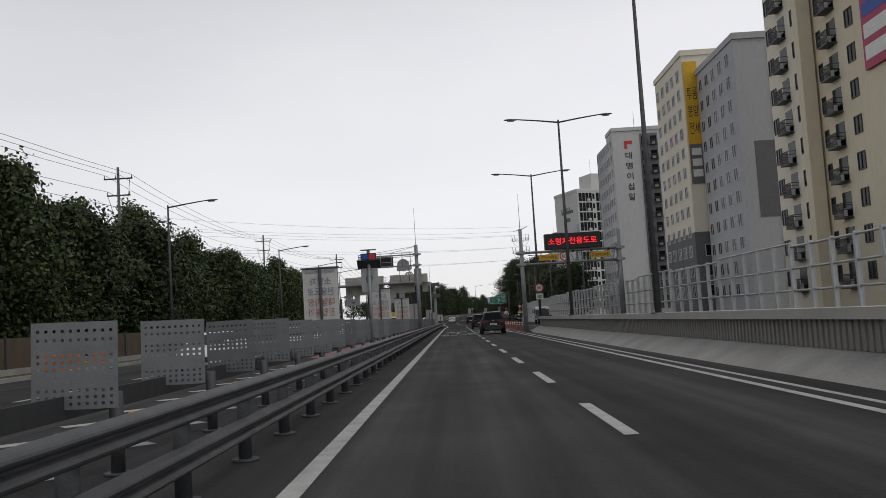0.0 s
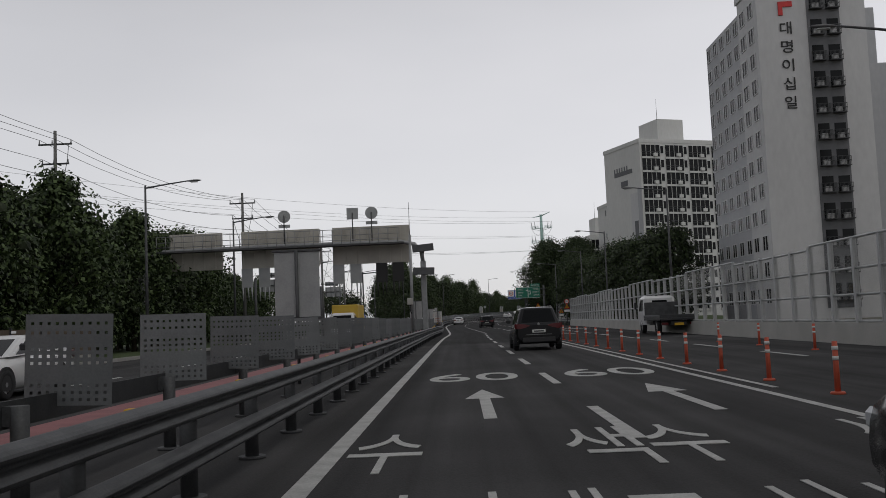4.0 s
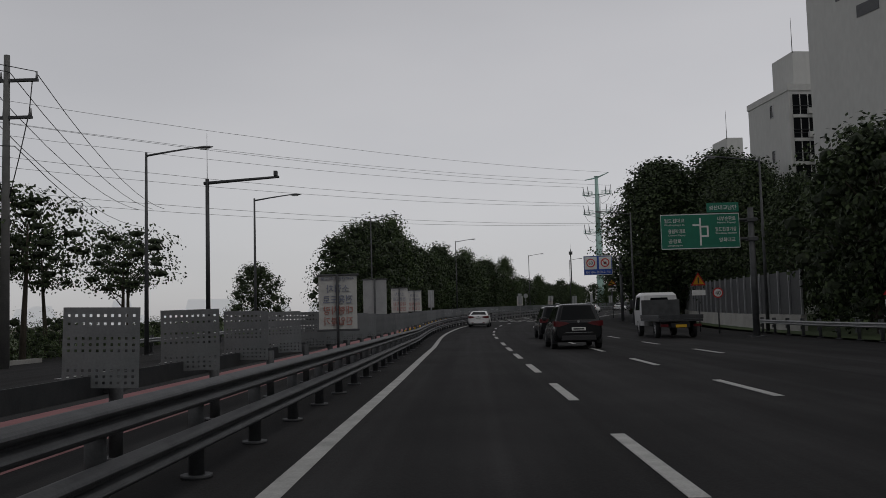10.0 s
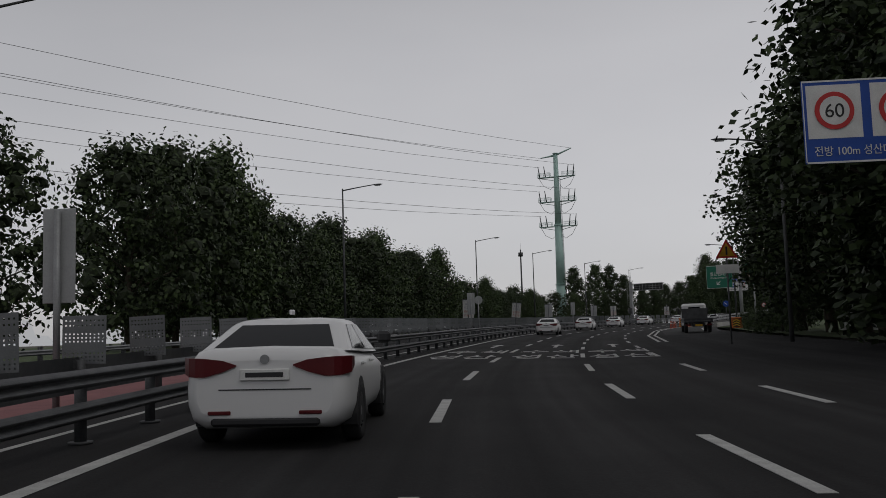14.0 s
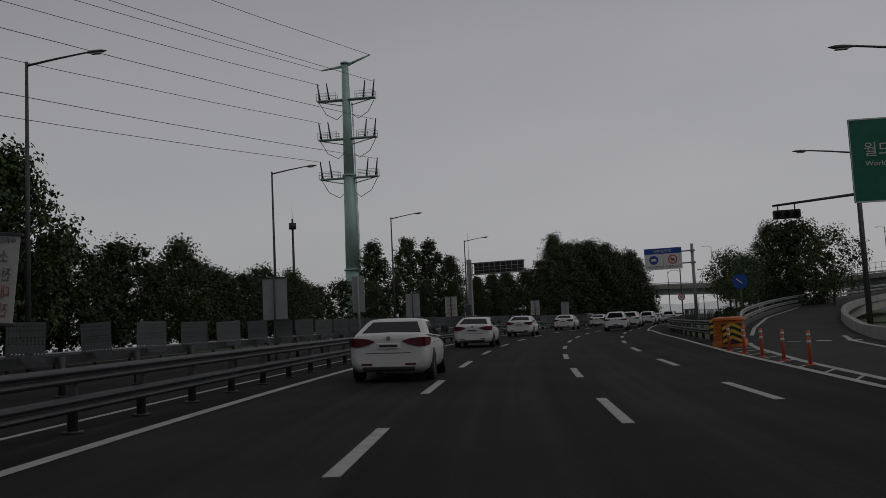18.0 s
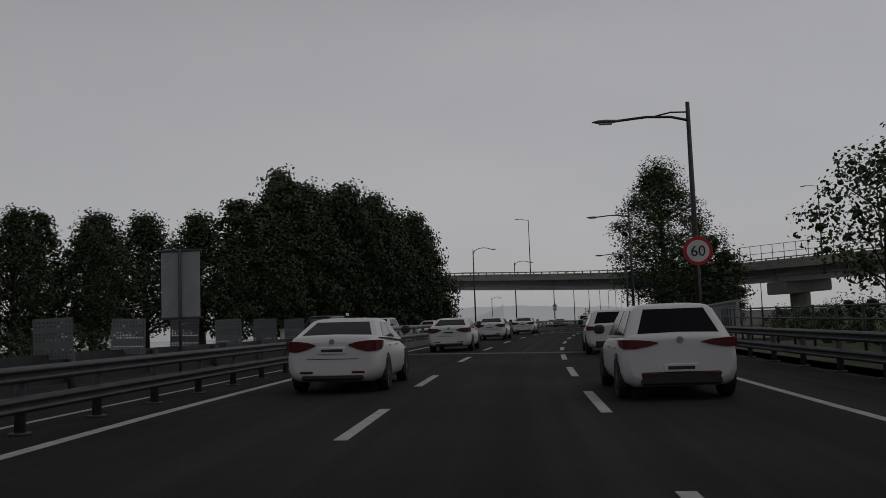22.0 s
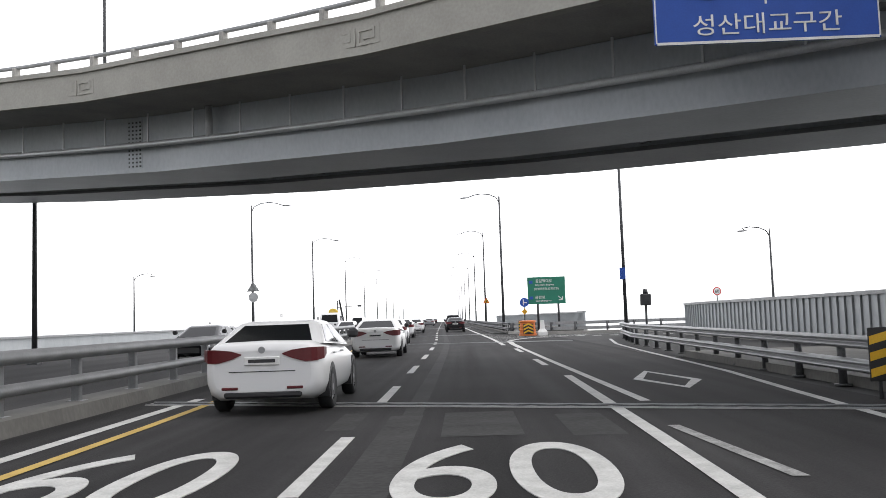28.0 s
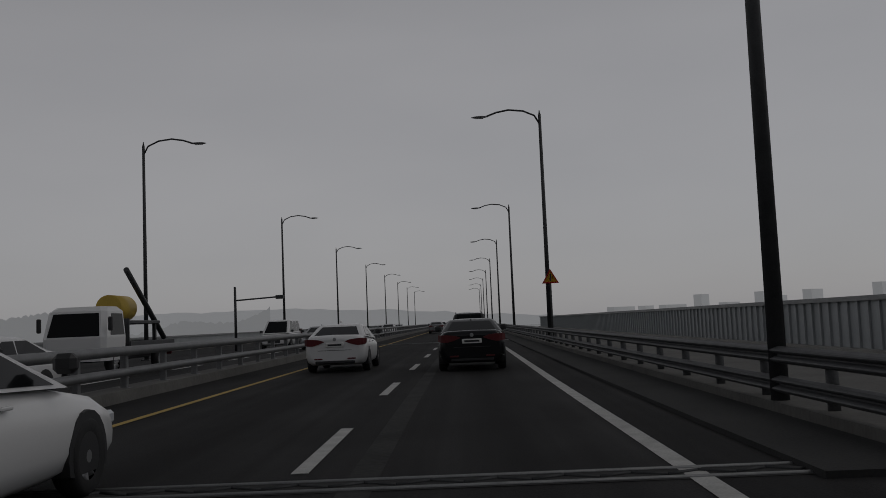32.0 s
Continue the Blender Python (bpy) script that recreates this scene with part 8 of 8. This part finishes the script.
def glazing(a, b, c, d, u0, u1, v0, v1, proud=0.007):
    """A pane set on the face a b (below) d c (above)."""
    def at(u, v):
        return (a.lerp(b, u)).lerp(c.lerp(d, u), v)
    q = [at(u0, v0), at(u1, v0), at(u1 - 0.02, v1), at(u0 + 0.02, v1)]
    out = (q[1] - q[0]).cross(q[3] - q[0]).normalized()
    bm = bmesh.new()
    f0 = [bm.verts.new(p - out * 0.01) for p in q]
    f1 = [bm.verts.new(p + out * proud) for p in q]
    bm.faces.new(f1)
    for k in range(4):
        bm.faces.new((f0[k], f0[(k + 1) % 4], f1[(k + 1) % 4], f1[k]))
    return bm


def wheel_mesh(r, w):
    bm = bmesh.new()
    n, prof = 22, [(0.6 * r, -w / 2 + 0.02), (0.9 * r, -w / 2), (r, -w / 2 + 0.035), (r, w / 2 - 0.035), (0.9 * r, w / 2), (0.6 * r, w / 2 - 0.02)]
    rings = [[bm.verts.new((x, rr * math.cos(2 * math.pi * k / n), rr * math.sin(2 * math.pi * k / n))) for k in range(n)] for rr, x in prof]
    for a, b in zip(rings, rings[1:]):
        for k in range(n):
            bm.faces.new((a[k], a[(k + 1) % n], b[(k + 1) % n], b[k])).smooth = True
    bmesh.ops.recalc_face_normals(bm, faces=bm.faces[:])
    return bm


def rim_mesh(r, w):
    """A dished disc with ten spokes cut by openings."""
    bm = bmesh.new()
    n = 20
    hub, mid, lip = [], [], []
    for k in range(n):
        a = 2 * math.pi * k / n
        c, s = math.cos(a), math.sin(a)
        hub.append(bm.verts.new((w * 0.42, 0.16 * r * c, 0.16 * r * s)))
        mid.append(bm.verts.new((w * 0.36 if k % 2 else w * 0.22, 0.42 * r * c, 0.42 * r * s)))
        lip.append(bm.verts.new((w * 0.4 if k % 2 else w * 0.1, 0.62 * r * c, 0.62 * r * s)))
    bm.faces.new(hub)
    for a, b in ((hub, mid), (mid, lip)):
        for k in range(n):
            bm.faces.new((a[k], a[(k + 1) % n], b[(k + 1) % n], b[k]))
    return bm


RIM = plain("rim_alloy", (0.33, 0.33, 0.34), 0.35, 0.6)
LAMP_CLEAR = plain("lamp_clear", (0.6, 0.62, 0.64), 0.12)
CAR_GREY = material("car_grey", 0.28, 0.3)[0]
CAR_GREY.node_tree.nodes["Principled BSDF"].inputs["Base Color"].default_value = (0.2, 0.205, 0.215, 1)
TRIM_DARK = plain("dark_trim", (0.025, 0.025, 0.027), 0.55)
TARP = worn("lorry_yellow", (0.5, 0.33, 0.04), (0.66, 0.46, 0.07), 1.2, 20, 0.5, bump=0.08)


def wheels(root, axles, half, r=TYRE_R, width=0.22):
    for y in axles:
        for e in (1, -1):
            m = Matrix.Translation((e * half, y, r)) @ Matrix.Rotation(0 if e > 0 else math.pi, 4, "Z")
            w = part("wheel", wheel_mesh(r, width), RUBBER, root)
            w.matrix_basis = m
            part("rim", rim_mesh(r, width), RIM, w)


def arch(bm, y, x, e, r):
    """A dark wheel opening, a thin disc just proud of the flank."""
    n = 20
    ring = [(y + r * math.cos(2 * math.pi * k / n), TYRE_R + r * math.sin(2 * math.pi * k / n)) for k in range(n)]
    a = [bm.verts.new((x, u, max(v, 0.2))) for u, v in ring]
    b = [bm.verts.new((x - e * 0.2, u, max(v, 0.2))) for u, v in ring]
    for k in range(n):
        bm.faces.new((a[k], a[(k + 1) % n], b[(k + 1) % n], b[k]))
    bm.faces.new(a)
    bmesh.ops.recalc_face_normals(bm, faces=bm.faces[:])
    return bm


def tail_light(e, wide, w, z0, z1, shape):
    """A lamp that tapers inwards and wraps round the rear corner."""
    low = 0.5 if shape in ("sedan", "hatch", "suv") else 0.05
    rows = ((0.42, -0.02, 1 - low, 0.62), (0.62, -0.022, 1 - low * 0.45, 0.86), (0.88, -0.02, 0.0, 0.97), (1.02, -0.01, 0.0, 1.0), (1.13, 0.03, 0.03, 1.0), (1.0, 0.17, 0.14, 1.0), (1.0, 0.34, 0.45, 0.95))
    bm = bmesh.new()
    rings = []
    for i, (u, y, a, b) in enumerate(rows):
        x = min(wide * u, w) if i < 5 else w * (0.985 if i == 5 else 0.995) + 0.01
        a = 0.55 if (low > 0.3 and i == 0) else a if i > 1 else (0.25 if low > 0.3 and i == 1 else 0.02)
        za, zb = z0 + (z1 - z0) * a, z0 + (z1 - z0) * b
        inner = 0.05 if i < 5 else 0.0
        rings.append([bm.verts.new(p) for p in ((e * x, y, za), (e * x, y, zb), (e * (x - (0.06 if i > 4 else 0)), y + inner, zb), (e * (x - (0.06 if i > 4 else 0)), y + inner, za))])
    for a, b in zip(rings, rings[1:]):
        for k in range(4):
            bm.faces.new((a[k], a[(k + 1) % 4], b[(k + 1) % 4], b[k]))
    bm.faces.new(rings[0])
    bm.faces.new(rings[-1])
    bmesh.ops.recalc_face_normals(bm, faces=bm.faces[:])
    return bm


# y from the rear bumper: lower body stations, window line ring and roof ring for each shape
SHAPES = {
    "sedan": dict(L=4.55, w=0.9, body=[(0.0, 0.72, 0.36, 0.94), (0.03, 0.79, 0.3, 1.02), (0.09, 0.84, 0.26, 1.055), (0.25, 0.88, 0.22, 1.075), (0.6, 0.9, 0.2, 1.07), (1.3, 0.9, 0.19, 1.03), (2.6, 0.9, 0.19, 0.96),
                                            (3.3, 0.9, 0.19, 0.92), (3.95, 0.88, 0.19, 0.83), (4.35, 0.82, 0.22, 0.71), (4.5, 0.73, 0.28, 0.63), (4.55, 0.64, 0.32, 0.57)],
                  low=(0.36, 3.5, 0.84, 1.03, 0.11), high=(1.15, 2.45, 0.67, 1.325, 0.11), lamp=(0.78, 0.98), plate=0.8, axles=(0.95, 3.62)),
    "hatch": dict(L=4.25, w=0.89, body=[(0.0, 0.76, 0.34, 0.92), (0.04, 0.82, 0.28, 0.99), (0.14, 0.86, 0.22, 1.02), (0.5, 0.89, 0.19, 1.02), (1.2, 0.89, 0.18, 1.0), (2.6, 0.89, 0.18, 0.97), (3.3, 0.88, 0.19, 0.9),
                                            (3.95, 0.83, 0.23, 0.76), (4.18, 0.74, 0.28, 0.66), (4.25, 0.66, 0.32, 0.58)],
                  low=(0.1, 3.25, 0.8, 0.97, 0.13), high=(0.5, 2.4, 0.62, 1.41, 0.11), lamp=(0.8, 0.94), plate=0.5, axles=(0.75, 3.4)),
    "suv": dict(L=4.7, w=0.94, body=[(0.0, 0.82, 0.42, 0.98), (0.06, 0.87, 0.34, 1.06), (0.3, 0.92, 0.26, 1.09), (1.2, 0.94, 0.24, 1.08), (2.9, 0.94, 0.24, 1.06), (3.5, 0.93, 0.24, 1.03),
                                         (4.2, 0.9, 0.26, 0.95), (4.55, 0.82, 0.3, 0.84), (4.66, 0.74, 0.36, 0.74), (4.7, 0.68, 0.4, 0.66)],
                low=(0.06, 3.65, 0.86, 1.05, 0.13), high=(0.42, 2.75, 0.67, 1.64, 0.1), lamp=(0.86, 1.06), plate=0.76, axles=(0.95, 3.75)),
    "van": dict(L=5.1, w=0.96, body=[(0.0, 0.87, 0.4, 1.04), (0.05, 0.91, 0.34, 1.1), (0.3, 0.95, 0.26, 1.12), (1.2, 0.96, 0.24, 1.12), (3.6, 0.96, 0.24, 1.1), (4.3, 0.95, 0.25, 1.06),
                                         (4.8, 0.88, 0.28, 0.92), (5.05, 0.78, 0.34, 0.76), (5.1, 0.7, 0.38, 0.68)],
                low=(0.05, 4.6, 0.9, 1.08, 0.12), high=(0.2, 3.55, 0.76, 1.86, 0.1), lamp=(0.95, 1.3), plate=0.8, axles=(0.95, 4.1)),
}


def car(shape, paint, m, label, category, group="", braked=False):
    """A car from the rear bumper forwards along +y."""
    p = SHAPES[shape]
    root = thing("car", m, label, category, group)
    L, w = p["L"], p["w"]
    part("body", loft(bmesh.new(), p["body"]), paint, root)
    low, high = ring_at(*p["low"][:2], *p["low"][2:]), ring_at(*p["high"][:2], *p["high"][2:])
    for v in low:
        v.z -= (0.11 if shape == "sedan" else 0.05) * (v.y - p["low"][0]) / (p["low"][1] - p["low"][0])
    part("roof", cabin_mesh(low, high), paint, root)
    part("rear_window", glazing(low[7], low[0], high[7], high[0], 0.03, 0.97, 0.1, 0.96), GLASS_DARK, root)
    part("windscreen", glazing(low[3], low[4], high[3], high[4], 0.02, 0.98, 0.06, 0.95), GLASS_DARK, root)
    for a, b in ((1, 2), (5, 6)):
        cuts = ((0.08, 0.485), (0.505, 0.93)) if shape in ("sedan", "hatch") else ((0.04, 0.315), (0.335, 0.635), (0.655, 0.95))
        for u0, u1 in cuts:
            part("side_window", glazing(low[a], low[b], high[a], high[b], u0, u1, 0.08, 0.95), GLASS_DARK, root)
    z0, z1 = p["lamp"]
    wide = p["body"][0][1]
    for e in (1, -1):
        x0, x1 = sorted((e * wide * 0.52, e * (wide + 0.055)))
        part("tail_light", tail_light(e, wide, w, z0, z1, shape), LED_RED if braked else TAIL_RED, root)
        if shape in ("sedan", "hatch"):
            x0, x1 = sorted((e * 0.36, e * 0.6))
            part("reflector", box(bmesh.new(), x0, -0.02, 0.385, x1, 0.02, 0.425, 0.008), TAIL_RED, root)
        fw = p["body"][-2][1]
        x0, x1 = sorted((e * fw * 0.55, e * (fw + 0.05)))
        hz = p["body"][-2][3]
        part("headlight", box(bmesh.new(), x0, L - 0.3, hz - 0.12, x1, L - 0.03, hz + 0.01, 0.03), LAMP_CLEAR, root)
        x0, x1 = sorted((e * (w - 0.02), e * (w + 0.17)))
        my = p["low"][1] - 0.55
        part("mirror", box(bmesh.new(), x0, my, p["low"][3] + 0.02, x1, my + 0.12, p["low"][3] + 0.18, 0.04), TRIM_DARK, root)
        for y in p["axles"]:
            part("wheel_arch", arch(bmesh.new(), y, e * (w + 0.002), e, TYRE_R + 0.06), TRIM_DARK, root)
    wheels(root, p["axles"], w - 0.09)
    part("rear_bumper", box(bmesh.new(), -wide * 0.8, -0.01, p["body"][0][2] - 0.1, wide * 0.8, 0.25, p["body"][0][2] + (0.0 if shape == "sedan" else 0.12), 0.03), TRIM_DARK, root, "dark lower rear bumper")
    part("grille", box(bmesh.new(), -0.42, L - 0.1, p["body"][-1][2] + 0.02, 0.42, L + 0.012, p["body"][-1][3] - 0.02, 0.02), TRIM_DARK, root)
    pz = p["plate"]
    plate = part("number_plate", box(bmesh.new(), -0.26, -0.028, pz - 0.06, 0.26, 0.01, pz + 0.06, 0.008), SIGN_WHITE, root)
    part("plate_bar", box(bmesh.new(), -0.2, -0.031, pz - 0.025, 0.2, -0.02, pz + 0.025), TRIM_DARK, plate)
    if shape in ("sedan", "hatch", "suv"):
        part("boot_seam", box(bmesh.new(), -wide * 0.68, -0.006, pz - 0.16, wide * 0.68, 0.02, pz - 0.148), TRIM_DARK, root)
        part("badge", disc(bmesh.new(), 0, -0.014, z1 - 0.02, 0.05, 0.012), STEEL_PALE, root)
        for e in (1, -1):
            for y in (p["low"][1] - 1.35, p["low"][1] - 2.3):
                x0, x1 = sorted((e * (w - 0.04), e * (w + 0.012)))
                part("door_handle", box(bmesh.new(), x0, y, p["low"][3] - 0.19, x1, y + 0.16, p["low"][3] - 0.16, 0.008), paint, root)
    if shape == "suv":
        hw, ry0, ry1 = p["high"][2] - 0.06, p["high"][0] + 0.35, p["high"][1] - 0.2
        for e in (1, -1):
            part("roof_rail", pipe(bmesh.new(), [(e * hw, ry0, 1.68), (e * hw, ry0 + 0.15, 1.74), (e * hw, ry1 - 0.15, 1.74), (e * hw, ry1, 1.68)], 0.018, 6), STEEL_PALE, root)
        part("trim_strip", box(bmesh.new(), -0.5, -0.02, 0.62, 0.5, 0.02, 0.635), STEEL_PALE, root, "thin chrome strip")
    if shape == "sedan":
        bm = bmesh.new()
        box(bm, -0.015, 1.4, 1.44, 0.015, 1.62, 1.5, 0.01)
        part("antenna_fin", bm, paint, root)
    return root


def lorry(m, label, load, paint=CAR_WHITE, load_mat=None):
    """A cab-over lorry from its rear forwards along +y: a frame, a cab and a flat bed, a box or a tank."""
    root = thing("truck", m, label, "truck")
    part("chassis", box(bmesh.new(), -0.45, 0.2, 0.5, 0.45, 6.4, 0.78, 0.03), TRIM_DARK, root)
    bm = bmesh.new()
    cab = [ring_at(4.9, 6.75, 1.0, 0.55, 0.14), ring_at(4.9, 6.78, 1.02, 1.3, 0.14), ring_at(4.92, 6.5, 0.95, 2.15, 0.16), ring_at(5.1, 6.25, 0.82, 2.3, 0.18)]
    rows = [[bm.verts.new(p) for p in r] for r in cab]
    for a, b in zip(rows, rows[1:]):
        for k in range(8):
            bm.faces.new((a[k], a[(k + 1) % 8], b[(k + 1) % 8], b[k]))
    bm.faces.new(rows[-1])
    bm.faces.new(list(reversed(rows[0])))
    bmesh.ops.recalc_face_normals(bm, faces=bm.faces[:])
    part("cab", bm, paint, root)
    lo, hi = cab[1], cab[2]
    part("windscreen", glazing(lo[3], lo[4], hi[3], hi[4], 0.02, 0.98, 0.05, 0.92), GLASS_DARK, root)
    part("rear_window", glazing(lo[7], lo[0], hi[7], hi[0], 0.2, 0.8, 0.35, 0.85), GLASS_DARK, root)
    for a, b in ((1, 2), (5, 6)):
        part("side_window", glazing(lo[a], lo[b], hi[a], hi[b], 0.2, 0.95, 0.08, 0.9), GLASS_DARK, root)
    for e in (1, -1):
        x0, x1 = sorted((e * 0.62, e * 0.94))
        part("headlight", box(bmesh.new(), x0, 6.6, 0.72, x1, 6.79, 0.9, 0.03), LAMP_CLEAR, root)
        x0, x1 = sorted((e * 1.08, e * 1.22))
        part("mirror", box(bmesh.new(), x0, 6.6, 1.5, x1, 6.7, 1.95, 0.03), TRIM_DARK, root)
        x0, x1 = sorted((e * 0.6, e * 0.98))
        part("tail_light", box(bmesh.new(), x0, 0.14, 0.55, x1, 0.22, 0.68, 0.02), TAIL_RED, root)
    part("number_plate", box(bmesh.new(), -0.26, 0.12, 0.52, 0.26, 0.15, 0.66), SIGN_YELLOW, root)
    wheels(root, (1.5, 5.75), 0.88, 0.42, 0.26)
    load_mat = load_mat or CAR_WHITE
    if load == "box":
        part("cargo_box", box(bmesh.new(), -1.12, 0.1, 0.85, 1.12, 4.75, 3.0, 0.04), load_mat, root)
        for e in (-1, 1):
            part("door_bar", bar(bmesh.new(), (e * 0.25, 0.08, 0.95), (e * 0.25, 0.08, 2.9), 0.02), STEEL_PALE, root)
    else:
        part("bed", box(bmesh.new(), -1.05, 0.1, 0.8, 1.05, 4.75, 0.92, 0.02), STEEL_DARK, root)
        for e in (-1, 1):
            x0, x1 = sorted((e * 1.02, e * 1.07))
            part("side_board", box(bmesh.new(), x0, 0.12, 0.93, x1, 4.7, 1.12, 0.012), STEEL_DARK, root)
        part("tailboard", box(bmesh.new(), -1.0, 0.08, 0.93, 1.0, 0.13, 1.12, 0.012), STEEL_DARK, root)
        part("headboard", box(bmesh.new(), -1.0, 4.6, 0.93, 1.0, 4.66, 1.9, 0.012), STEEL, root)
        if load == "rig":
            part("tank", bar(bmesh.new(), (0, 2.4, 2.3), (0, 3.9, 2.3), 0.46, n=20), load_mat, root, "yellow tank")
            part("frame", box(bmesh.new(), -0.95, 1.4, 1.72, 0.95, 4.6, 1.84, 0.02), STEEL_DARK, root)
            part("boom", bar(bmesh.new(), (-0.75, 0.4, 1.2), (-0.75, 4.2, 3.6), 0.1), STEEL_DARK, root)
            for x in (-0.8, 0.8):
                for y in (1.6, 4.4):
                    part("frame_post", box(bmesh.new(), x - 0.06, y - 0.06, 0.93, x + 0.06, y + 0.06, 1.72), STEEL_DARK, root)
    return root


# traffic on the near roadway, all heading for the bridge
QUEUE = "cars queueing on the near roadway"
first_white = car("sedan", CAR_WHITE, laid(242.8, -1.75), "white sedan with dark windows in the fast lane", "car", QUEUE)
first_dark = car("suv", CAR_BLACK, laid(69.4, 1.2), "dark sport utility car in the second lane", "car", QUEUE)
first_hatch = car("hatch", CAR_WHITE, laid(416.5, 4.55), "small white hatchback in the third lane", "car", QUEUE)
first_black = car("sedan", CAR_BLACK, laid(605, 1.75), "black sedan ahead in the second lane of the bridge", "car", QUEUE)
first_van = car("van", CAR_BLACK, laid(464, -13.2, 0, 180), "black people carrier on the opposite roadway", "car")
first_white_suv = car("suv", CAR_WHITE, laid(72, -11, 0, 180), "white sport utility car on the opposite roadway", "car")
first_grey = car("sedan", CAR_GREY, laid(668, 1.7), "grey sedan on the bridge", "car", QUEUE)
first_white_van = car("van", CAR_WHITE, laid(645, -11.0, 0, 180), "white van on the opposite bridge lanes", "van")


def more(first, s, side, label, extra=0, group=QUEUE, category="car"):
    ob = copy_thing(first, laid(s, side, 0, extra))
    return tagged(ob, label, category, group)


for s, side in ((310, -1.1), (333.5, -0.85), (355.6, -0.95), (376, -1.0), (397.7, -0.96), (418.9, -1.32), (439.8, -1.35), (457.4, -1.5), (476.9, -1.35),
                (531.6, -1.6), (551.0, -1.8), (567, -2.4), (584.9, -2.55), (607, -2.2), (713, -2.1)):
    more(first_white, s, side, "white sedan with dark windows in the fast lane" if s < 490 else "white sedan in the fast lane of the bridge")
for s, side in ((104.6, 1.2), (199, 2.55), (212, 3.06), (225, 4.1)):
    more(first_dark, s, side, "dark sport utility car in the second lane" if s < 200 else "dark sport utility car in the third lane")
for s, side in ((642, 1.8), (742, 1.8)):
    more(first_white, s, side, "white sedan in the second lane of the bridge")
more(first_grey, 690, -2.1, "grey sedan in the fast lane of the bridge")
for s, side in ((385.4, 5.0), (400.8, 4.7), (433, 4.95)):
    more(first_hatch, s, side, "small white hatchback in the third lane")
more(first_black, 780, -2.1, "black sedan far along the bridge")
more(first_dark, 622, 1.75, "dark sport utility car ahead on the bridge")
OPPOSITE = "cars on the opposite roadway"
for first, s, side, label in (
        (first_white, 36, -10.8, "white sedan on the opposite roadway"), (first_hatch, 55, -10.8, "small white hatchback on the opposite roadway"),
        (first_white, 92, -12.6, "white sedan on the opposite roadway"), (first_black, 158.5, -9.9, "black sedan on the opposite roadway"), (first_white_suv, 176, -10.6, "white sport utility car on the opposite roadway"),
        (first_dark, 226, -10.6, "black sport utility car on the opposite roadway"), (first_white_suv, 236, -13.6, "white sport utility car on the opposite roadway"),
        (first_white, 299, -11.6, "white sedan on the opposite roadway"), (first_white_suv, 474, -11.8, "white sport utility car on the opposite roadway"), (first_hatch, 490, -11.6, "small white hatchback on the opposite roadway"),
        (first_black, 557, -9.0, "black sedan on the opposite bridge lanes"), (first_white, 574, -12.8, "white sedan on the opposite bridge lanes"),
        (first_white, 600, -7.8, "white sedan on the opposite bridge lanes"), (first_grey, 640, -7.6, "grey sedan on the opposite bridge lanes"),
        (first_black, 660, -10.8, "black sedan on the opposite bridge lanes"), (first_white, 690, -7.6, "white sedan on the opposite bridge lanes")):
    more(first, s, side, label, 180, OPPOSITE)
lorry(laid(120, 10.4), "white flatbed truck with low side boards on the slip road", "bed")
lorry(laid(208.5, 8.6), "white flatbed truck with low side boards in the outer lane", "bed")
lorry(laid(305, 11.0), "white flatbed truck with low side boards in the outer lane", "bed")
lorry(laid(151, -12, 0, 180), "yellow box lorry on the opposite roadway", "box", CAR_WHITE, TARP)
tanker = lorry(laid(168, -13.2, 0, 180), "white tanker truck with a silver and blue tank", "bed", CAR_WHITE)
part("tank", bar(bmesh.new(), (0, 0.2, 1.95), (0, 4.5, 1.95), 0.98, n=24), STEEL_PALE, tanker, "silver tank")
part("tank_band", bar(bmesh.new(), (0, 0.15, 1.95), (0, 1.2, 1.95), 0.985, n=24), SIGN_BLUE, tanker, "blue end of the tank")
lorry(laid(616, -10.8, 0, 180), "white truck with a yellow tank and a boom on the bridge", "rig", CAR_WHITE, TARP)


# orange plastic road barrier stored on the opposite verge
barrier = thing("plastic_barrier", laid(44.5, -21.2), "orange plastic barrier units stacked before the wall", "road barrier")
for k in range(2):
    bm = bmesh.new()
    z = 0.02 + k * 0.56
    sections = [(-0.95, 0.34, z), (-0.95, 0.34, z + 0.16), (-0.92, 0.26, z + 0.24), (-0.92, 0.3, z + 0.42), (-0.88, 0.2, z + 0.55)]
    rows = [[bm.verts.new(p) for p in ((x, -d, h), (-x, -d, h), (-x, d, h), (x, d, h))] for x, d, h in sections]
    for a, b in zip(rows, rows[1:]):
        for j in range(4):
            bm.faces.new((a[j], a[(j + 1) % 4], b[(j + 1) % 4], b[j]))
    bm.faces.new(rows[-1])
    bm.faces.new(list(reversed(rows[0])))
    part("barrier_unit", bm, ORANGE, barrier)
